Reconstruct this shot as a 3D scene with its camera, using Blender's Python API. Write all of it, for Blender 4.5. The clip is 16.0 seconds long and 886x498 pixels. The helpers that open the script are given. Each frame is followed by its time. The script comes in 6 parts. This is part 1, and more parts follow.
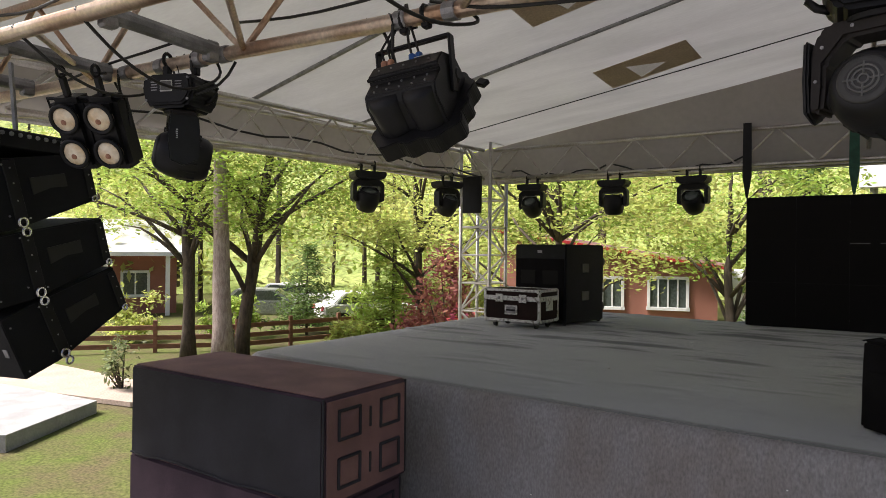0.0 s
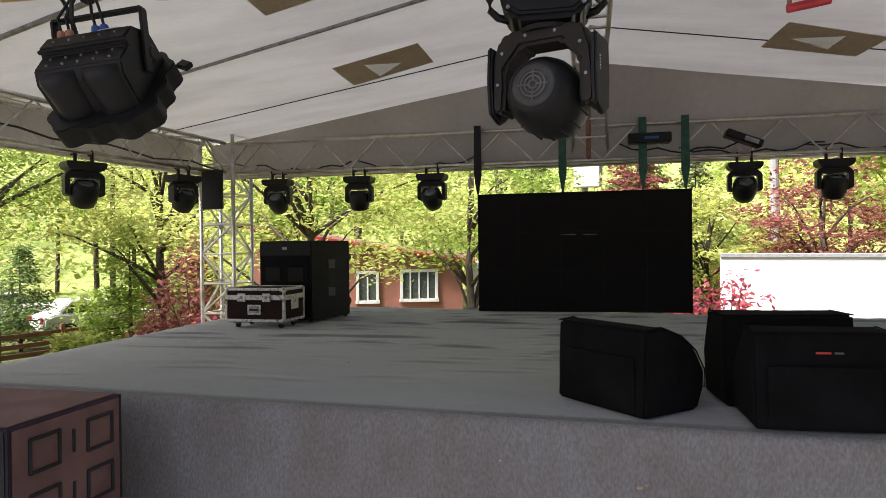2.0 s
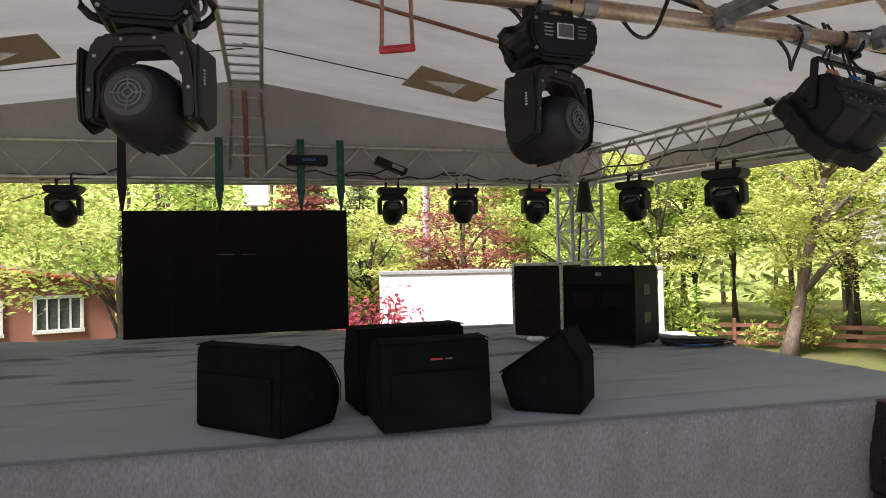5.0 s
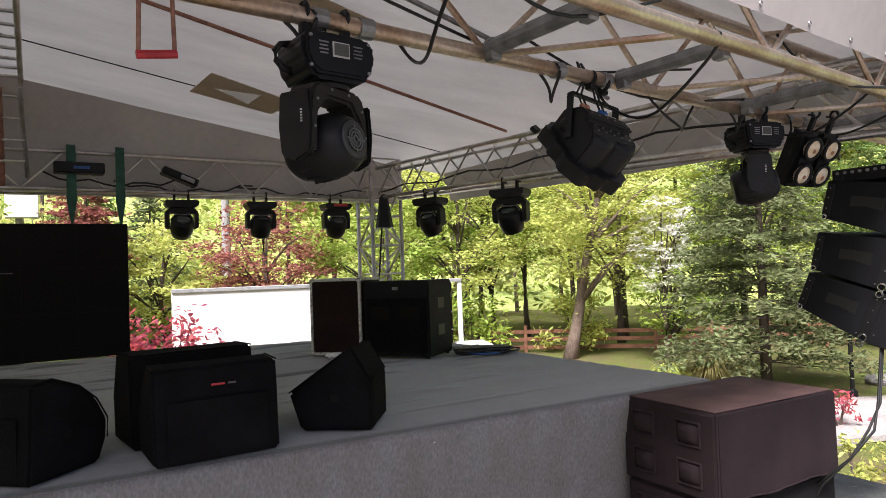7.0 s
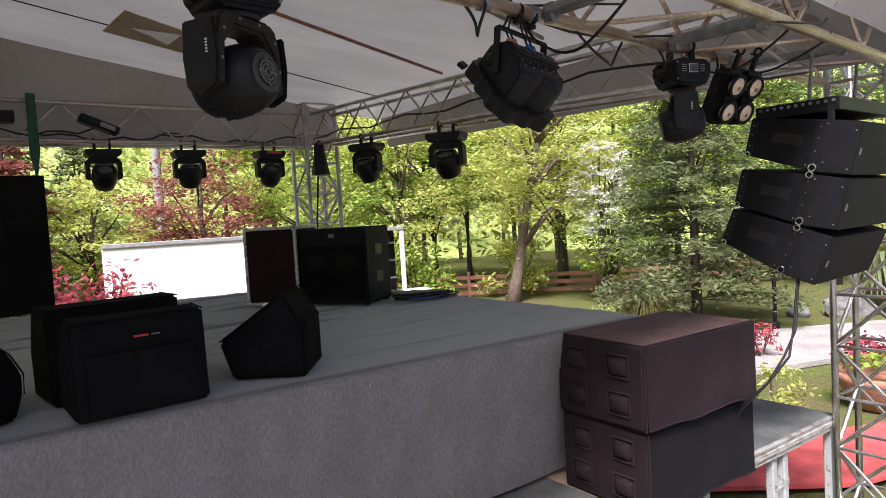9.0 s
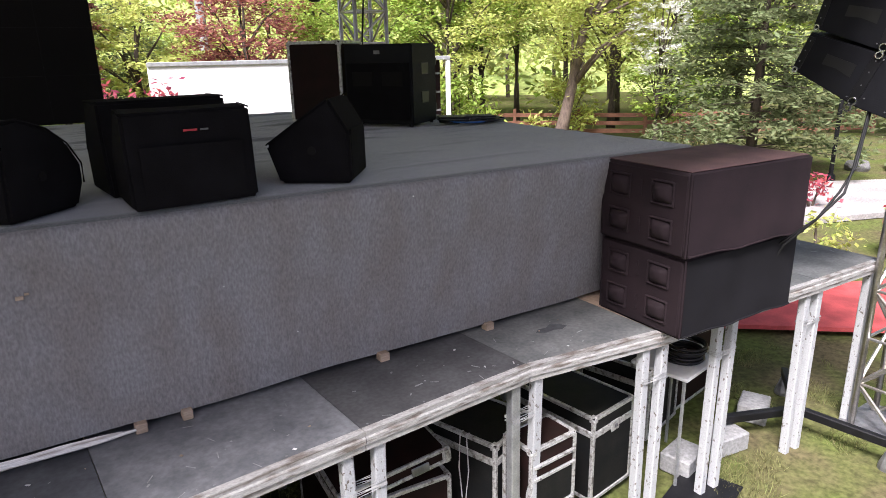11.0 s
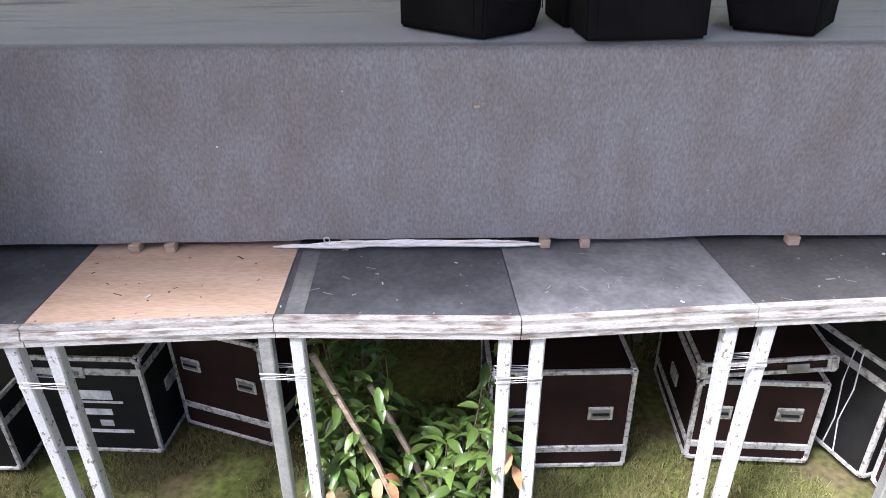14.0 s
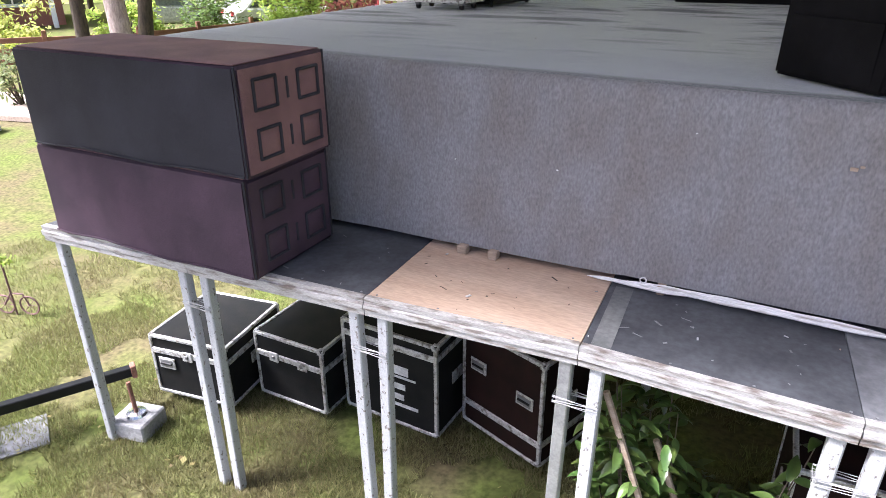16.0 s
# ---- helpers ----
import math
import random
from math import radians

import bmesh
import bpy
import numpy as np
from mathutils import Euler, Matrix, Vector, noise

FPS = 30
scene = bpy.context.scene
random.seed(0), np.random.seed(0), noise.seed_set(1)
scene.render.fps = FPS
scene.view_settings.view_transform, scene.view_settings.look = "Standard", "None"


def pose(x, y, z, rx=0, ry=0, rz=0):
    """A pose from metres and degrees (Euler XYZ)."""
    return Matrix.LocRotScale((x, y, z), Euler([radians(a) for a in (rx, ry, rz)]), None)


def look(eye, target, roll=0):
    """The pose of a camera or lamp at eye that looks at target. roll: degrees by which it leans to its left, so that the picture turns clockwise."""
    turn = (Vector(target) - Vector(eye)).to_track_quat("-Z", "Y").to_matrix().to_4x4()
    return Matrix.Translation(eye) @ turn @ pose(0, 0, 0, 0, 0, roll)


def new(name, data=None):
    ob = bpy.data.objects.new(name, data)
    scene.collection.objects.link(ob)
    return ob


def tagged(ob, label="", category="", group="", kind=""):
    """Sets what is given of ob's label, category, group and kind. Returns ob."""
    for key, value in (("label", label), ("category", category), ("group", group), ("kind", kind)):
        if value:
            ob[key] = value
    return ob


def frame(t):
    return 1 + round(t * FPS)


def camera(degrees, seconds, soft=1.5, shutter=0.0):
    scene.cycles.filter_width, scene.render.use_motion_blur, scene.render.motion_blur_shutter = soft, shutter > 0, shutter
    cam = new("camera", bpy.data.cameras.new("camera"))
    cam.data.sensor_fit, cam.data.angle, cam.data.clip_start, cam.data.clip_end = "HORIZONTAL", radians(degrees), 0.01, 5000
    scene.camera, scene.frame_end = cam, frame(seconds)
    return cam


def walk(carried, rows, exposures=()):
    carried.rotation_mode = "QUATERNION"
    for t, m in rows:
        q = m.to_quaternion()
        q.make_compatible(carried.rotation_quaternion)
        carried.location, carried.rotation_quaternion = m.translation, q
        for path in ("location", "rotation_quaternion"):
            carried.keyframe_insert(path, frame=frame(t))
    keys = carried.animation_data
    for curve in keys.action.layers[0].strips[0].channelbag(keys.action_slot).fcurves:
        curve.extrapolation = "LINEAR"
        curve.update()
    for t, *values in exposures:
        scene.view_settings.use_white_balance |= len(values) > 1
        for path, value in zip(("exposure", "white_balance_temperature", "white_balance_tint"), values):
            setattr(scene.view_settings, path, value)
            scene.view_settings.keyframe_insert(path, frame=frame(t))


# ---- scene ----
SKY, SUN = 0.085, 5.0
EXPOSURES = [(0.0, 0.95, 6400, 14), (2.0, 1.28, 6350, 14), (5.0, 1.26, 6350, 14), (7.5, 1.08, 6250, 17), (8.5, 1.13, 6150, 17), (9.0, 0.95, 6150, 17), (11.5, 1.35, 5980, 18), (12.5, 1.78, 5880, 18), (16.0, 2.08, 5800, 18)]
cam = camera(68.2, 16.0, 0.8)
PATH = [
    (0, (0.418, 0.122, 3.151), (-0.687, 1.79, 3.153), 0.6),
    (0.5, (0.443, 0.146, 3.154), (-0.533, 1.892, 3.171), -0.1),
    (1, (0.475, 0.197, 3.156), (-0.296, 2.043, 3.158), -0.5),
    (1.5, (0.51, 0.213, 3.149), (-0.081, 2.123, 3.147), -0.4),
    (2, (0.532, 0.234, 3.145), (0.094, 2.185, 3.136), -0.7),
    (2.5, (0.553, 0.251, 3.14), (0.309, 2.236, 3.138), -0.4),
    (3, (0.576, 0.24, 3.139), (0.513, 2.239, 3.139), -0.3),
    (3.5, (0.606, 0.248, 3.139), (0.707, 2.246, 3.14), -0.5),
    (4, (0.632, 0.251, 3.141), (0.851, 2.239, 3.16), -0.9),
    (4.5, (0.664, 0.252, 3.146), (1.014, 2.221, 3.186), -1.6),
    (5, (0.703, 0.248, 3.146), (1.233, 2.176, 3.179), -1.3),
    (5.2, (0.715, 0.244, 3.142), (1.304, 2.155, 3.177), -1.5),
    (7.3, (0.81, 0.22, 3.158), (1.918, 1.884, 3.213), -2.3),
    (7.5, (0.821, 0.221, 3.159), (1.953, 1.869, 3.209), -2.5),
    (8, (0.841, 0.213, 3.153), (2.041, 1.811, 3.203), -2.8),
    (8.5, (0.858, 0.2, 3.154), (2.091, 1.773, 3.237), -2.8),
    (9, (0.872, 0.221, 3.118), (2.067, 1.821, 3.013), -3.4),
    (9.2, (0.871, 0.22, 3.11), (2.047, 1.827, 2.923), -3.8),
    (11.3, (0.849, 0.243, 2.966), (1.814, 1.88, 2.342), -1.2),
    (11.5, (0.837, 0.255, 2.964), (1.733, 1.92, 2.312), -0.9),
    (12, (0.799, 0.251, 2.961), (1.518, 1.969, 2.232), -0.1),
    (12.5, (0.789, 0.222, 2.941), (1.309, 1.974, 2.128), 0.3),
    (13, (0.737, 0.238, 2.927), (1.072, 2.002, 2.044), -0.0),
    (13.5, (0.658, 0.263, 2.898), (0.81, 2.029, 1.971), -0.2),
    (14, (0.616, 0.244, 2.882), (0.588, 2.016, 1.955), -1.1),
    (14.5, (0.557, 0.226, 2.876), (0.364, 1.995, 1.964), -1.7),
    (15, (0.515, 0.212, 2.875), (0.142, 1.961, 1.978), -0.9),
    (15.5, (0.47, 0.181, 2.885), (-0.188, 1.861, 2.022), -0.9),
    (16, (0.408, 0.199, 2.893), (-0.423, 1.814, 2.056), -0.4),
]
walk(cam, [(t, look(eye, target, roll)) for t, eye, target, roll in PATH], EXPOSURES)

# ---------------- world and light ----------------
world = bpy.data.worlds.new("sky")
scene.world = world
world.use_nodes = True
wn = world.node_tree.nodes
sky = wn.new("ShaderNodeTexSky")
sky.sky_type, sky.sun_disc = "NISHITA", False
sky.sun_elevation, sky.sun_rotation = radians(53.3), radians(235)
sky.air_density, sky.dust_density, sky.ozone_density = 0.7, 5.0, 0.3
world.node_tree.links.new(sky.outputs[0], wn["Background"].inputs[0])
wn["Background"].inputs[1].default_value = SKY
sun = new("sun", bpy.data.lights.new("sun", "SUN"))
sun.data.energy, sun.data.angle, sun.data.color = SUN, radians(20), (1.0, 0.95, 0.88)
sun.matrix_world = look((-16, -11, 26), (0, 0, 0))


# ---------------- materials ----------------
def material(name, color, rough=0.6, metal=0.0, second=None, scale=8.0, fine=120.0, amount=0.5, bump=0.15, stretch=(1, 1, 1), island=0.0, spec=0.5, translucent=0.0, seed=0.0, contrast=(0.35, 0.65)):
    """A surface with variation at two scales, in object space; second: the colour of its stains."""
    m = bpy.data.materials.new(name)
    m.use_nodes = True
    n, l = m.node_tree.nodes, m.node_tree.links
    b = n["Principled BSDF"]
    b.inputs["Roughness"].default_value, b.inputs["Metallic"].default_value = rough, metal
    b.inputs["Specular IOR Level"].default_value = spec
    tc, mp = n.new("ShaderNodeTexCoord"), n.new("ShaderNodeMapping")
    mp.inputs["Scale"].default_value, mp.inputs["Location"].default_value = stretch, (seed, seed * 2, 0)
    l.new(tc.outputs["Object"], mp.inputs[0])
    big, small = n.new("ShaderNodeTexNoise"), n.new("ShaderNodeTexNoise")
    big.inputs["Scale"].default_value, big.inputs["Detail"].default_value = scale, 6
    small.inputs["Scale"].default_value, small.inputs["Detail"].default_value = fine, 3
    for t in (big, small):
        l.new(mp.outputs[0], t.inputs[0])
    ramp = n.new("ShaderNodeValToRGB")
    ramp.color_ramp.elements[0].position, ramp.color_ramp.elements[1].position = contrast
    sec = second or tuple(c * 0.6 for c in color)
    ramp.color_ramp.elements[0].color, ramp.color_ramp.elements[1].color = (*sec, 1), (*color, 1)
    l.new(big.outputs[0], ramp.inputs[0])
    mix = n.new("ShaderNodeMix")
    mix.data_type, mix.blend_type = "RGBA", "MULTIPLY"
    mix.inputs[0].default_value = amount
    l.new(ramp.outputs[0], mix.inputs[6])
    r2 = n.new("ShaderNodeValToRGB")
    r2.color_ramp.elements[0].position, r2.color_ramp.elements[1].position = 0.3, 0.7
    r2.color_ramp.elements[0].color, r2.color_ramp.elements[1].color = (0.45, 0.45, 0.45, 1), (1.35, 1.35, 1.35, 1)
    l.new(small.outputs[0], r2.inputs[0])
    l.new(r2.outputs[0], mix.inputs[7])
    out = mix.outputs[2]
    if island:
        g, hs = n.new("ShaderNodeNewGeometry"), n.new("ShaderNodeHueSaturation")
        mr = n.new("ShaderNodeMapRange")
        mr.inputs[3].default_value, mr.inputs[4].default_value = 1 - island, 1 + island
        l.new(g.outputs["Random Per Island"], mr.inputs[0])
        l.new(mr.outputs[0], hs.inputs["Value"])
        m2 = n.new("ShaderNodeMapRange")
        m2.inputs[3].default_value, m2.inputs[4].default_value = 0.5 - island * 0.06, 0.5 + island * 0.06
        l.new(g.outputs["Random Per Island"], m2.inputs[0])
        l.new(m2.outputs[0], hs.inputs["Hue"])
        l.new(out, hs.inputs["Color"])
        out = hs.outputs[0]
    l.new(out, b.inputs["Base Color"])
    if bump:
        bp = n.new("ShaderNodeBump")
        bp.inputs["Strength"].default_value, bp.inputs["Distance"].default_value = bump, 0.01
        l.new(small.outputs[0], bp.inputs["Height"])
        l.new(bp.outputs[0], b.inputs["Normal"])
    if translucent:
        tr, ms = n.new("ShaderNodeBsdfTranslucent"), n.new("ShaderNodeMixShader")
        ms.inputs[0].default_value = translucent
        l.new(out, tr.inputs[0])
        l.new(b.outputs[0], ms.inputs[1])
        l.new(tr.outputs[0], ms.inputs[2])
        l.new(ms.outputs[0], n["Material Output"].inputs[0])
    return m


def plain(name, color, rough=0.5, metal=0.0):
    return material(name, color, rough, metal, scale=14, fine=200, amount=0.25, bump=0.05)


# same felt as the front, its dimmer light put into a darker base
CARPET_TOP_DIM = material("carpet_top_dim", (0.125, 0.132, 0.128), 0.95, second=(0.09, 0.097, 0.094), scale=2.2, fine=170, amount=0.6, bump=0.35, spec=0.1, stretch=(0.5, 1.6, 1))
CARPET_TOP_DIM.node_tree.nodes["Principled BSDF"].inputs["Sheen Weight"].default_value = 0.55
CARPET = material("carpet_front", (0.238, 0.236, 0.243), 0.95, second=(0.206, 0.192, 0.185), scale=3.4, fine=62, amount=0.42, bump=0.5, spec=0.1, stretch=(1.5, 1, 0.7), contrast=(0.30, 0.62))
TARP = material("tarp", (0.66, 0.665, 0.68), 0.5, second=(0.54, 0.545, 0.56), scale=0.9, fine=14, amount=0.08, bump=0.06, translucent=0.10, stretch=(1, 3, 1))
# darker copy of the tarp; on gable and valance it paints in their shade
TARP_GREY_SHADED = material("tarp_grey_shaded", (0.46, 0.43, 0.42), 0.6, second=(0.38, 0.345, 0.335), scale=0.9, fine=14, amount=0.1, bump=0.06, translucent=0.14)
PATCH = material("tarp_patch", (0.60, 0.51, 0.40), 0.7, second=(0.52, 0.43, 0.33), scale=3, fine=60, amount=0.3, translucent=0.45)
ALU = material("aluminium", (0.62, 0.61, 0.60), 0.34, 0.9, second=(0.42, 0.38, 0.34), scale=5, fine=70, amount=0.35)
ALU_WARM = material("worn_aluminium", (0.66, 0.55, 0.45), 0.38, 0.8, second=(0.40, 0.25, 0.16), scale=4, fine=60, amount=0.4, contrast=(0.3, 0.6))
STEEL = plain("dull_steel", (0.33, 0.33, 0.34), 0.5, 0.7)
BLACK = material("black_housing", (0.011, 0.011, 0.013), 0.45, second=(0.007, 0.007, 0.008), spec=0.24, scale=12, fine=160, amount=0.3, bump=0.06)
BROWNBLACK = material("yoke_plastic", (0.020, 0.017, 0.016), 0.6, spec=0.25, second=(0.024, 0.02, 0.018), scale=9, fine=160, amount=0.3, bump=0.05)
GREYFAN = plain("fan_grey", (0.14, 0.14, 0.135), 0.55)
FANPLATE = plain("fan_plate", (0.05, 0.05, 0.05), 0.6)
SCREEN = material("led_face", (0.007, 0.006, 0.006), 0.7, second=(0.005, 0.0045, 0.0045), scale=2, fine=300, amount=0.3, bump=0.05, spec=0.15)
SPEAKER = material("speaker_paint", (0.0075, 0.008, 0.0105), 0.65, spec=0.2, second=(0.005, 0.005, 0.007), scale=8, fine=220, amount=0.5, bump=0.25)
CLOTH = material("cover_cloth", (0.009, 0.0085, 0.0095), 0.95, second=(0.006, 0.0055, 0.006), scale=6, fine=260, amount=0.5, bump=0.3, spec=0.08)
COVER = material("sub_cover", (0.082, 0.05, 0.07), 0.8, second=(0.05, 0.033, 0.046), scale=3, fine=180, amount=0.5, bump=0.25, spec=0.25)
# top and side of the same cloth, lightened for the light falling there
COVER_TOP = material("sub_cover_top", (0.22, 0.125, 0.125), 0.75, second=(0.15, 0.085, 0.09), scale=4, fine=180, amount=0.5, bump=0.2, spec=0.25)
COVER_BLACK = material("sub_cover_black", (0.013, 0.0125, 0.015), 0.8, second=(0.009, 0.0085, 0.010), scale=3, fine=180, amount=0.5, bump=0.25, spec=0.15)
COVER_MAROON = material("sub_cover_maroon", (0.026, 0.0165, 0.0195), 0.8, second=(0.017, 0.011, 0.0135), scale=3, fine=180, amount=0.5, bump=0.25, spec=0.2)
# lit tone of the maroon cloth, painted in for its top
COVER_MAROON_LIT = material("sub_cover_maroon_lit", (0.135, 0.078, 0.075), 0.75, second=(0.085, 0.05, 0.05), scale=4, fine=180, amount=0.5, bump=0.2, spec=0.25)
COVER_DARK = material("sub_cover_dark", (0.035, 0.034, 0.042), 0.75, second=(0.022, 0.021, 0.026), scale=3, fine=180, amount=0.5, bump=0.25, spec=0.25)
PLYBROWN = material("case_brown", (0.022, 0.010, 0.009), 0.65, spec=0.12, second=(0.014, 0.008, 0.007), scale=7, fine=160, amount=0.4, bump=0.08)
PLYBLACK = material("case_black", (0.009, 0.0098, 0.0105), 0.6, spec=0.14, second=(0.016, 0.0155, 0.015), scale=7, fine=160, amount=0.5, bump=0.08)
WHITELEG = material("chipped_white_paint", (0.43, 0.44, 0.45), 0.6, second=(0.16, 0.14, 0.12), scale=44, fine=140, amount=0.3, spec=0.3, contrast=(0.335, 0.39), stretch=(1, 1, 0.7))
GALV = material("galvanised", (0.45, 0.46, 0.47), 0.45, 0.6, second=(0.32, 0.33, 0.34), scale=9, fine=90, amount=0.3)
VENTNET = material("vent_net", (0.88, 0.87, 0.84), 0.7, second=(0.80, 0.79, 0.76), scale=6, fine=90, amount=0.2, translucent=0.85)
EDGE = material("deck_edge", (0.47, 0.46, 0.445), 0.55, 0.15, second=(0.20, 0.17, 0.145), scale=17, fine=120, amount=0.5, stretch=(0.45, 1, 2.6), contrast=(0.34, 0.52))
DECKS = [material("deck_a", (0.085, 0.09, 0.10), 0.55, second=(0.05, 0.053, 0.06), scale=5, fine=30, amount=0.5, seed=3),
         material("deck_b", (0.20, 0.205, 0.215), 0.6, second=(0.12, 0.125, 0.135), scale=5, fine=34, amount=0.4, seed=5),
         material("deck_ply", (0.56, 0.42, 0.315), 0.75, second=(0.46, 0.325, 0.23), scale=3, fine=40, amount=0.28, stretch=(0.5, 2, 1)),
         material("deck_d", (0.095, 0.095, 0.098), 0.6, second=(0.06, 0.06, 0.062), scale=5, fine=40, amount=0.4, seed=9),
         material("deck_e", (0.20, 0.205, 0.20), 0.62, second=(0.11, 0.115, 0.115), scale=4, fine=40, amount=0.4, seed=11)]
WOOD = material("raw_wood", (0.42, 0.33, 0.25), 0.75, second=(0.28, 0.21, 0.15), scale=9, fine=80, amount=0.4, stretch=(0.3, 3, 3))
PALEBATTEN = material("pale_batten", (0.74, 0.73, 0.71), 0.6, second=(0.30, 0.26, 0.22), scale=16, fine=90, amount=0.4, stretch=(0.25, 3, 3), contrast=(0.30, 0.48))
FENCE = material("fence_wood", (0.28, 0.125, 0.08), 0.7, second=(0.19, 0.08, 0.05), scale=3, fine=40, amount=0.5, stretch=(1, 1, 4))
GRASSY = material("lawn", (0.10, 0.125, 0.032), 0.95, second=(0.115, 0.098, 0.052), scale=1.6, fine=22, amount=0.75, bump=0.6, spec=0.1)
BLADE = material("grass_blades", (0.215, 0.235, 0.075), 0.8, second=(0.21, 0.185, 0.085), scale=1.3, fine=30, amount=0.3, bump=0, island=0.35, translucent=0.35)
# grey of the added bounce ground, set by the light it throws back
BOUNCE_YARD = material("bounce_yard", (0.17, 0.165, 0.16), 0.9, second=(0.12, 0.117, 0.113), scale=1.2, fine=20, amount=0.4, bump=0.3)
PAVE = material("path_stone", (0.37, 0.35, 0.345), 0.85, second=(0.27, 0.25, 0.245), scale=1.5, fine=24, amount=0.5, bump=0.4)
SAND = material("path_sand", (0.44, 0.35, 0.29), 0.9, second=(0.36, 0.285, 0.235), scale=1.2, fine=22, amount=0.4, bump=0.3)
CONCRETE = material("concrete", (0.36, 0.36, 0.36), 0.85, second=(0.26, 0.26, 0.26), scale=2, fine=40, amount=0.5, bump=0.3)
BARK = material("bark", (0.10, 0.075, 0.055), 0.9, second=(0.05, 0.038, 0.03), scale=9, fine=40, amount=0.5, bump=0.7, stretch=(2, 2, 0.5))
BARKMID = material("bark_mid", (0.20, 0.15, 0.12), 0.9, second=(0.11, 0.08, 0.065), scale=9, fine=40, amount=0.5, bump=0.7, stretch=(2, 2, 0.5))
BARKPALE = material("bark_pale", (0.40, 0.33, 0.30), 0.9, second=(0.25, 0.19, 0.17), scale=9, fine=40, amount=0.5, bump=0.7, stretch=(2, 2, 0.5))
# the pale key is far-woods green lightened to put haze into the leaves
LEAF = {k: material("leaves_" + k, c, 0.55, second=tuple(v * 0.75 for v in c), scale=0.7, fine=8, amount=0.15, bump=0, island=0.38, translucent=0.5, spec=0.25) for k, c in {
    "green": (0.38, 0.49, 0.10), "yellow": (0.58, 0.62, 0.18), "deep": (0.18, 0.26, 0.08), "red": (0.34, 0.13, 0.11), "crimson": (0.52, 0.11, 0.15),
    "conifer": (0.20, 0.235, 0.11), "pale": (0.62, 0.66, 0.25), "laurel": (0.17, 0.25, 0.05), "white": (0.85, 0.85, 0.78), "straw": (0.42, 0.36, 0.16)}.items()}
REDROPE = plain("red_plastic", (0.55, 0.03, 0.04), 0.5)
GREEN = material("green_strap", (0.03, 0.11, 0.075), 0.8, scale=12, fine=120)
WHITE = material("white_paint", (0.80, 0.80, 0.79), 0.5, second=(0.72, 0.72, 0.71), scale=1.5, fine=20, amount=0.12)
HOUSE = material("house_render", (0.36, 0.155, 0.115), 0.85, second=(0.30, 0.125, 0.09), scale=1, fine=30, amount=0.3)
ROOF = material("roof_sheet", (0.50, 0.34, 0.32), 0.6, second=(0.42, 0.27, 0.25), scale=2, fine=20, amount=0.3)
CHROME = plain("chrome", (0.75, 0.75, 0.74), 0.2, 1.0)
CABLE = plain("cable_black", (0.008, 0.008, 0.009), 0.5)
# cream base stands in for light caught by the metal reflectors
LAMP_GLEAM = material("lamp_gleam", (0.86, 0.76, 0.62), 0.3, 0.15, second=(0.70, 0.52, 0.32), scale=14, fine=60, amount=0.2)
PANE = plain("window_pane", (0.10, 0.12, 0.11), 0.08)
BLUE = plain("blue_plug", (0.02, 0.12, 0.42), 0.4)
TERRACOTTA = material("terracotta", (0.42, 0.21, 0.14), 0.8, second=(0.34, 0.16, 0.10), scale=5, fine=50)
REDCARPET = material("red_carpet", (0.60, 0.10, 0.10), 0.9, scale=4, fine=100, amount=0.3)
ROCK = material("rock", (0.22, 0.21, 0.21), 0.9, second=(0.12, 0.12, 0.12), scale=3, fine=30, amount=0.5, bump=0.7)
GREYPAINT = plain("car_silver", (0.45, 0.47, 0.48), 0.3, 0.5)
CASEALU = material("case_rail", (0.58, 0.58, 0.57), 0.45, 0.4, second=(0.20, 0.18, 0.16), scale=26, fine=130, amount=0.55, bump=0.3, contrast=(0.34, 0.5))
RUST = material("rusty_pipe", (0.34, 0.17, 0.12), 0.65, 0.3, second=(0.24, 0.11, 0.08), scale=8, fine=60)
TIE = plain("tape_tie", (0.42, 0.42, 0.41), 0.4)
INK = plain("printed_white", (0.75, 0.75, 0.74), 0.6)


# ---------------- mesh helpers ----------------
def finish(name, bm, mat, parent=None, label="", smooth=False):
    me = bpy.data.meshes.new(name)
    bm.to_mesh(me)
    bm.free()
    me.materials.append(mat)
    if smooth:
        me.polygons.foreach_set("use_smooth", [True] * len(me.polygons))
    ob = new(name, me)
    if parent is not None:
        ob.parent = parent
    if label:
        ob["label"] = label
    return ob


def part(name, bm, mat, parent, label="", smooth=False):
    return finish(name, bm, mat, parent, label, smooth)


def thing(name, m, label, category, group="", kind=""):
    ob = new(name)
    ob.empty_display_size = 0.1
    ob.matrix_basis = m
    return tagged(ob, label, category, group, kind)


def box(size, at=(0, 0, 0), bevel=0.0, rot=None, bm=None, segments=1):
    """A box with its centre at at; adds to bm when that is given."""
    own = bmesh.new()
    m = Matrix.Translation(at) @ (rot or Matrix.Identity(4)) @ Matrix.Diagonal((*size, 1))
    bmesh.ops.create_cube(own, size=1, matrix=m)
    if bevel:
        bmesh.ops.bevel(own, geom=own.edges[:], offset=bevel, segments=segments, affect="EDGES", clamp_overlap=True)
    return merge(bm, own)


def merge(bm, own):
    if bm is None:
        return own
    me = bpy.data.meshes.new("tmp")
    own.to_mesh(me)
    own.free()
    bm.from_mesh(me)
    bpy.data.meshes.remove(me)
    return bm


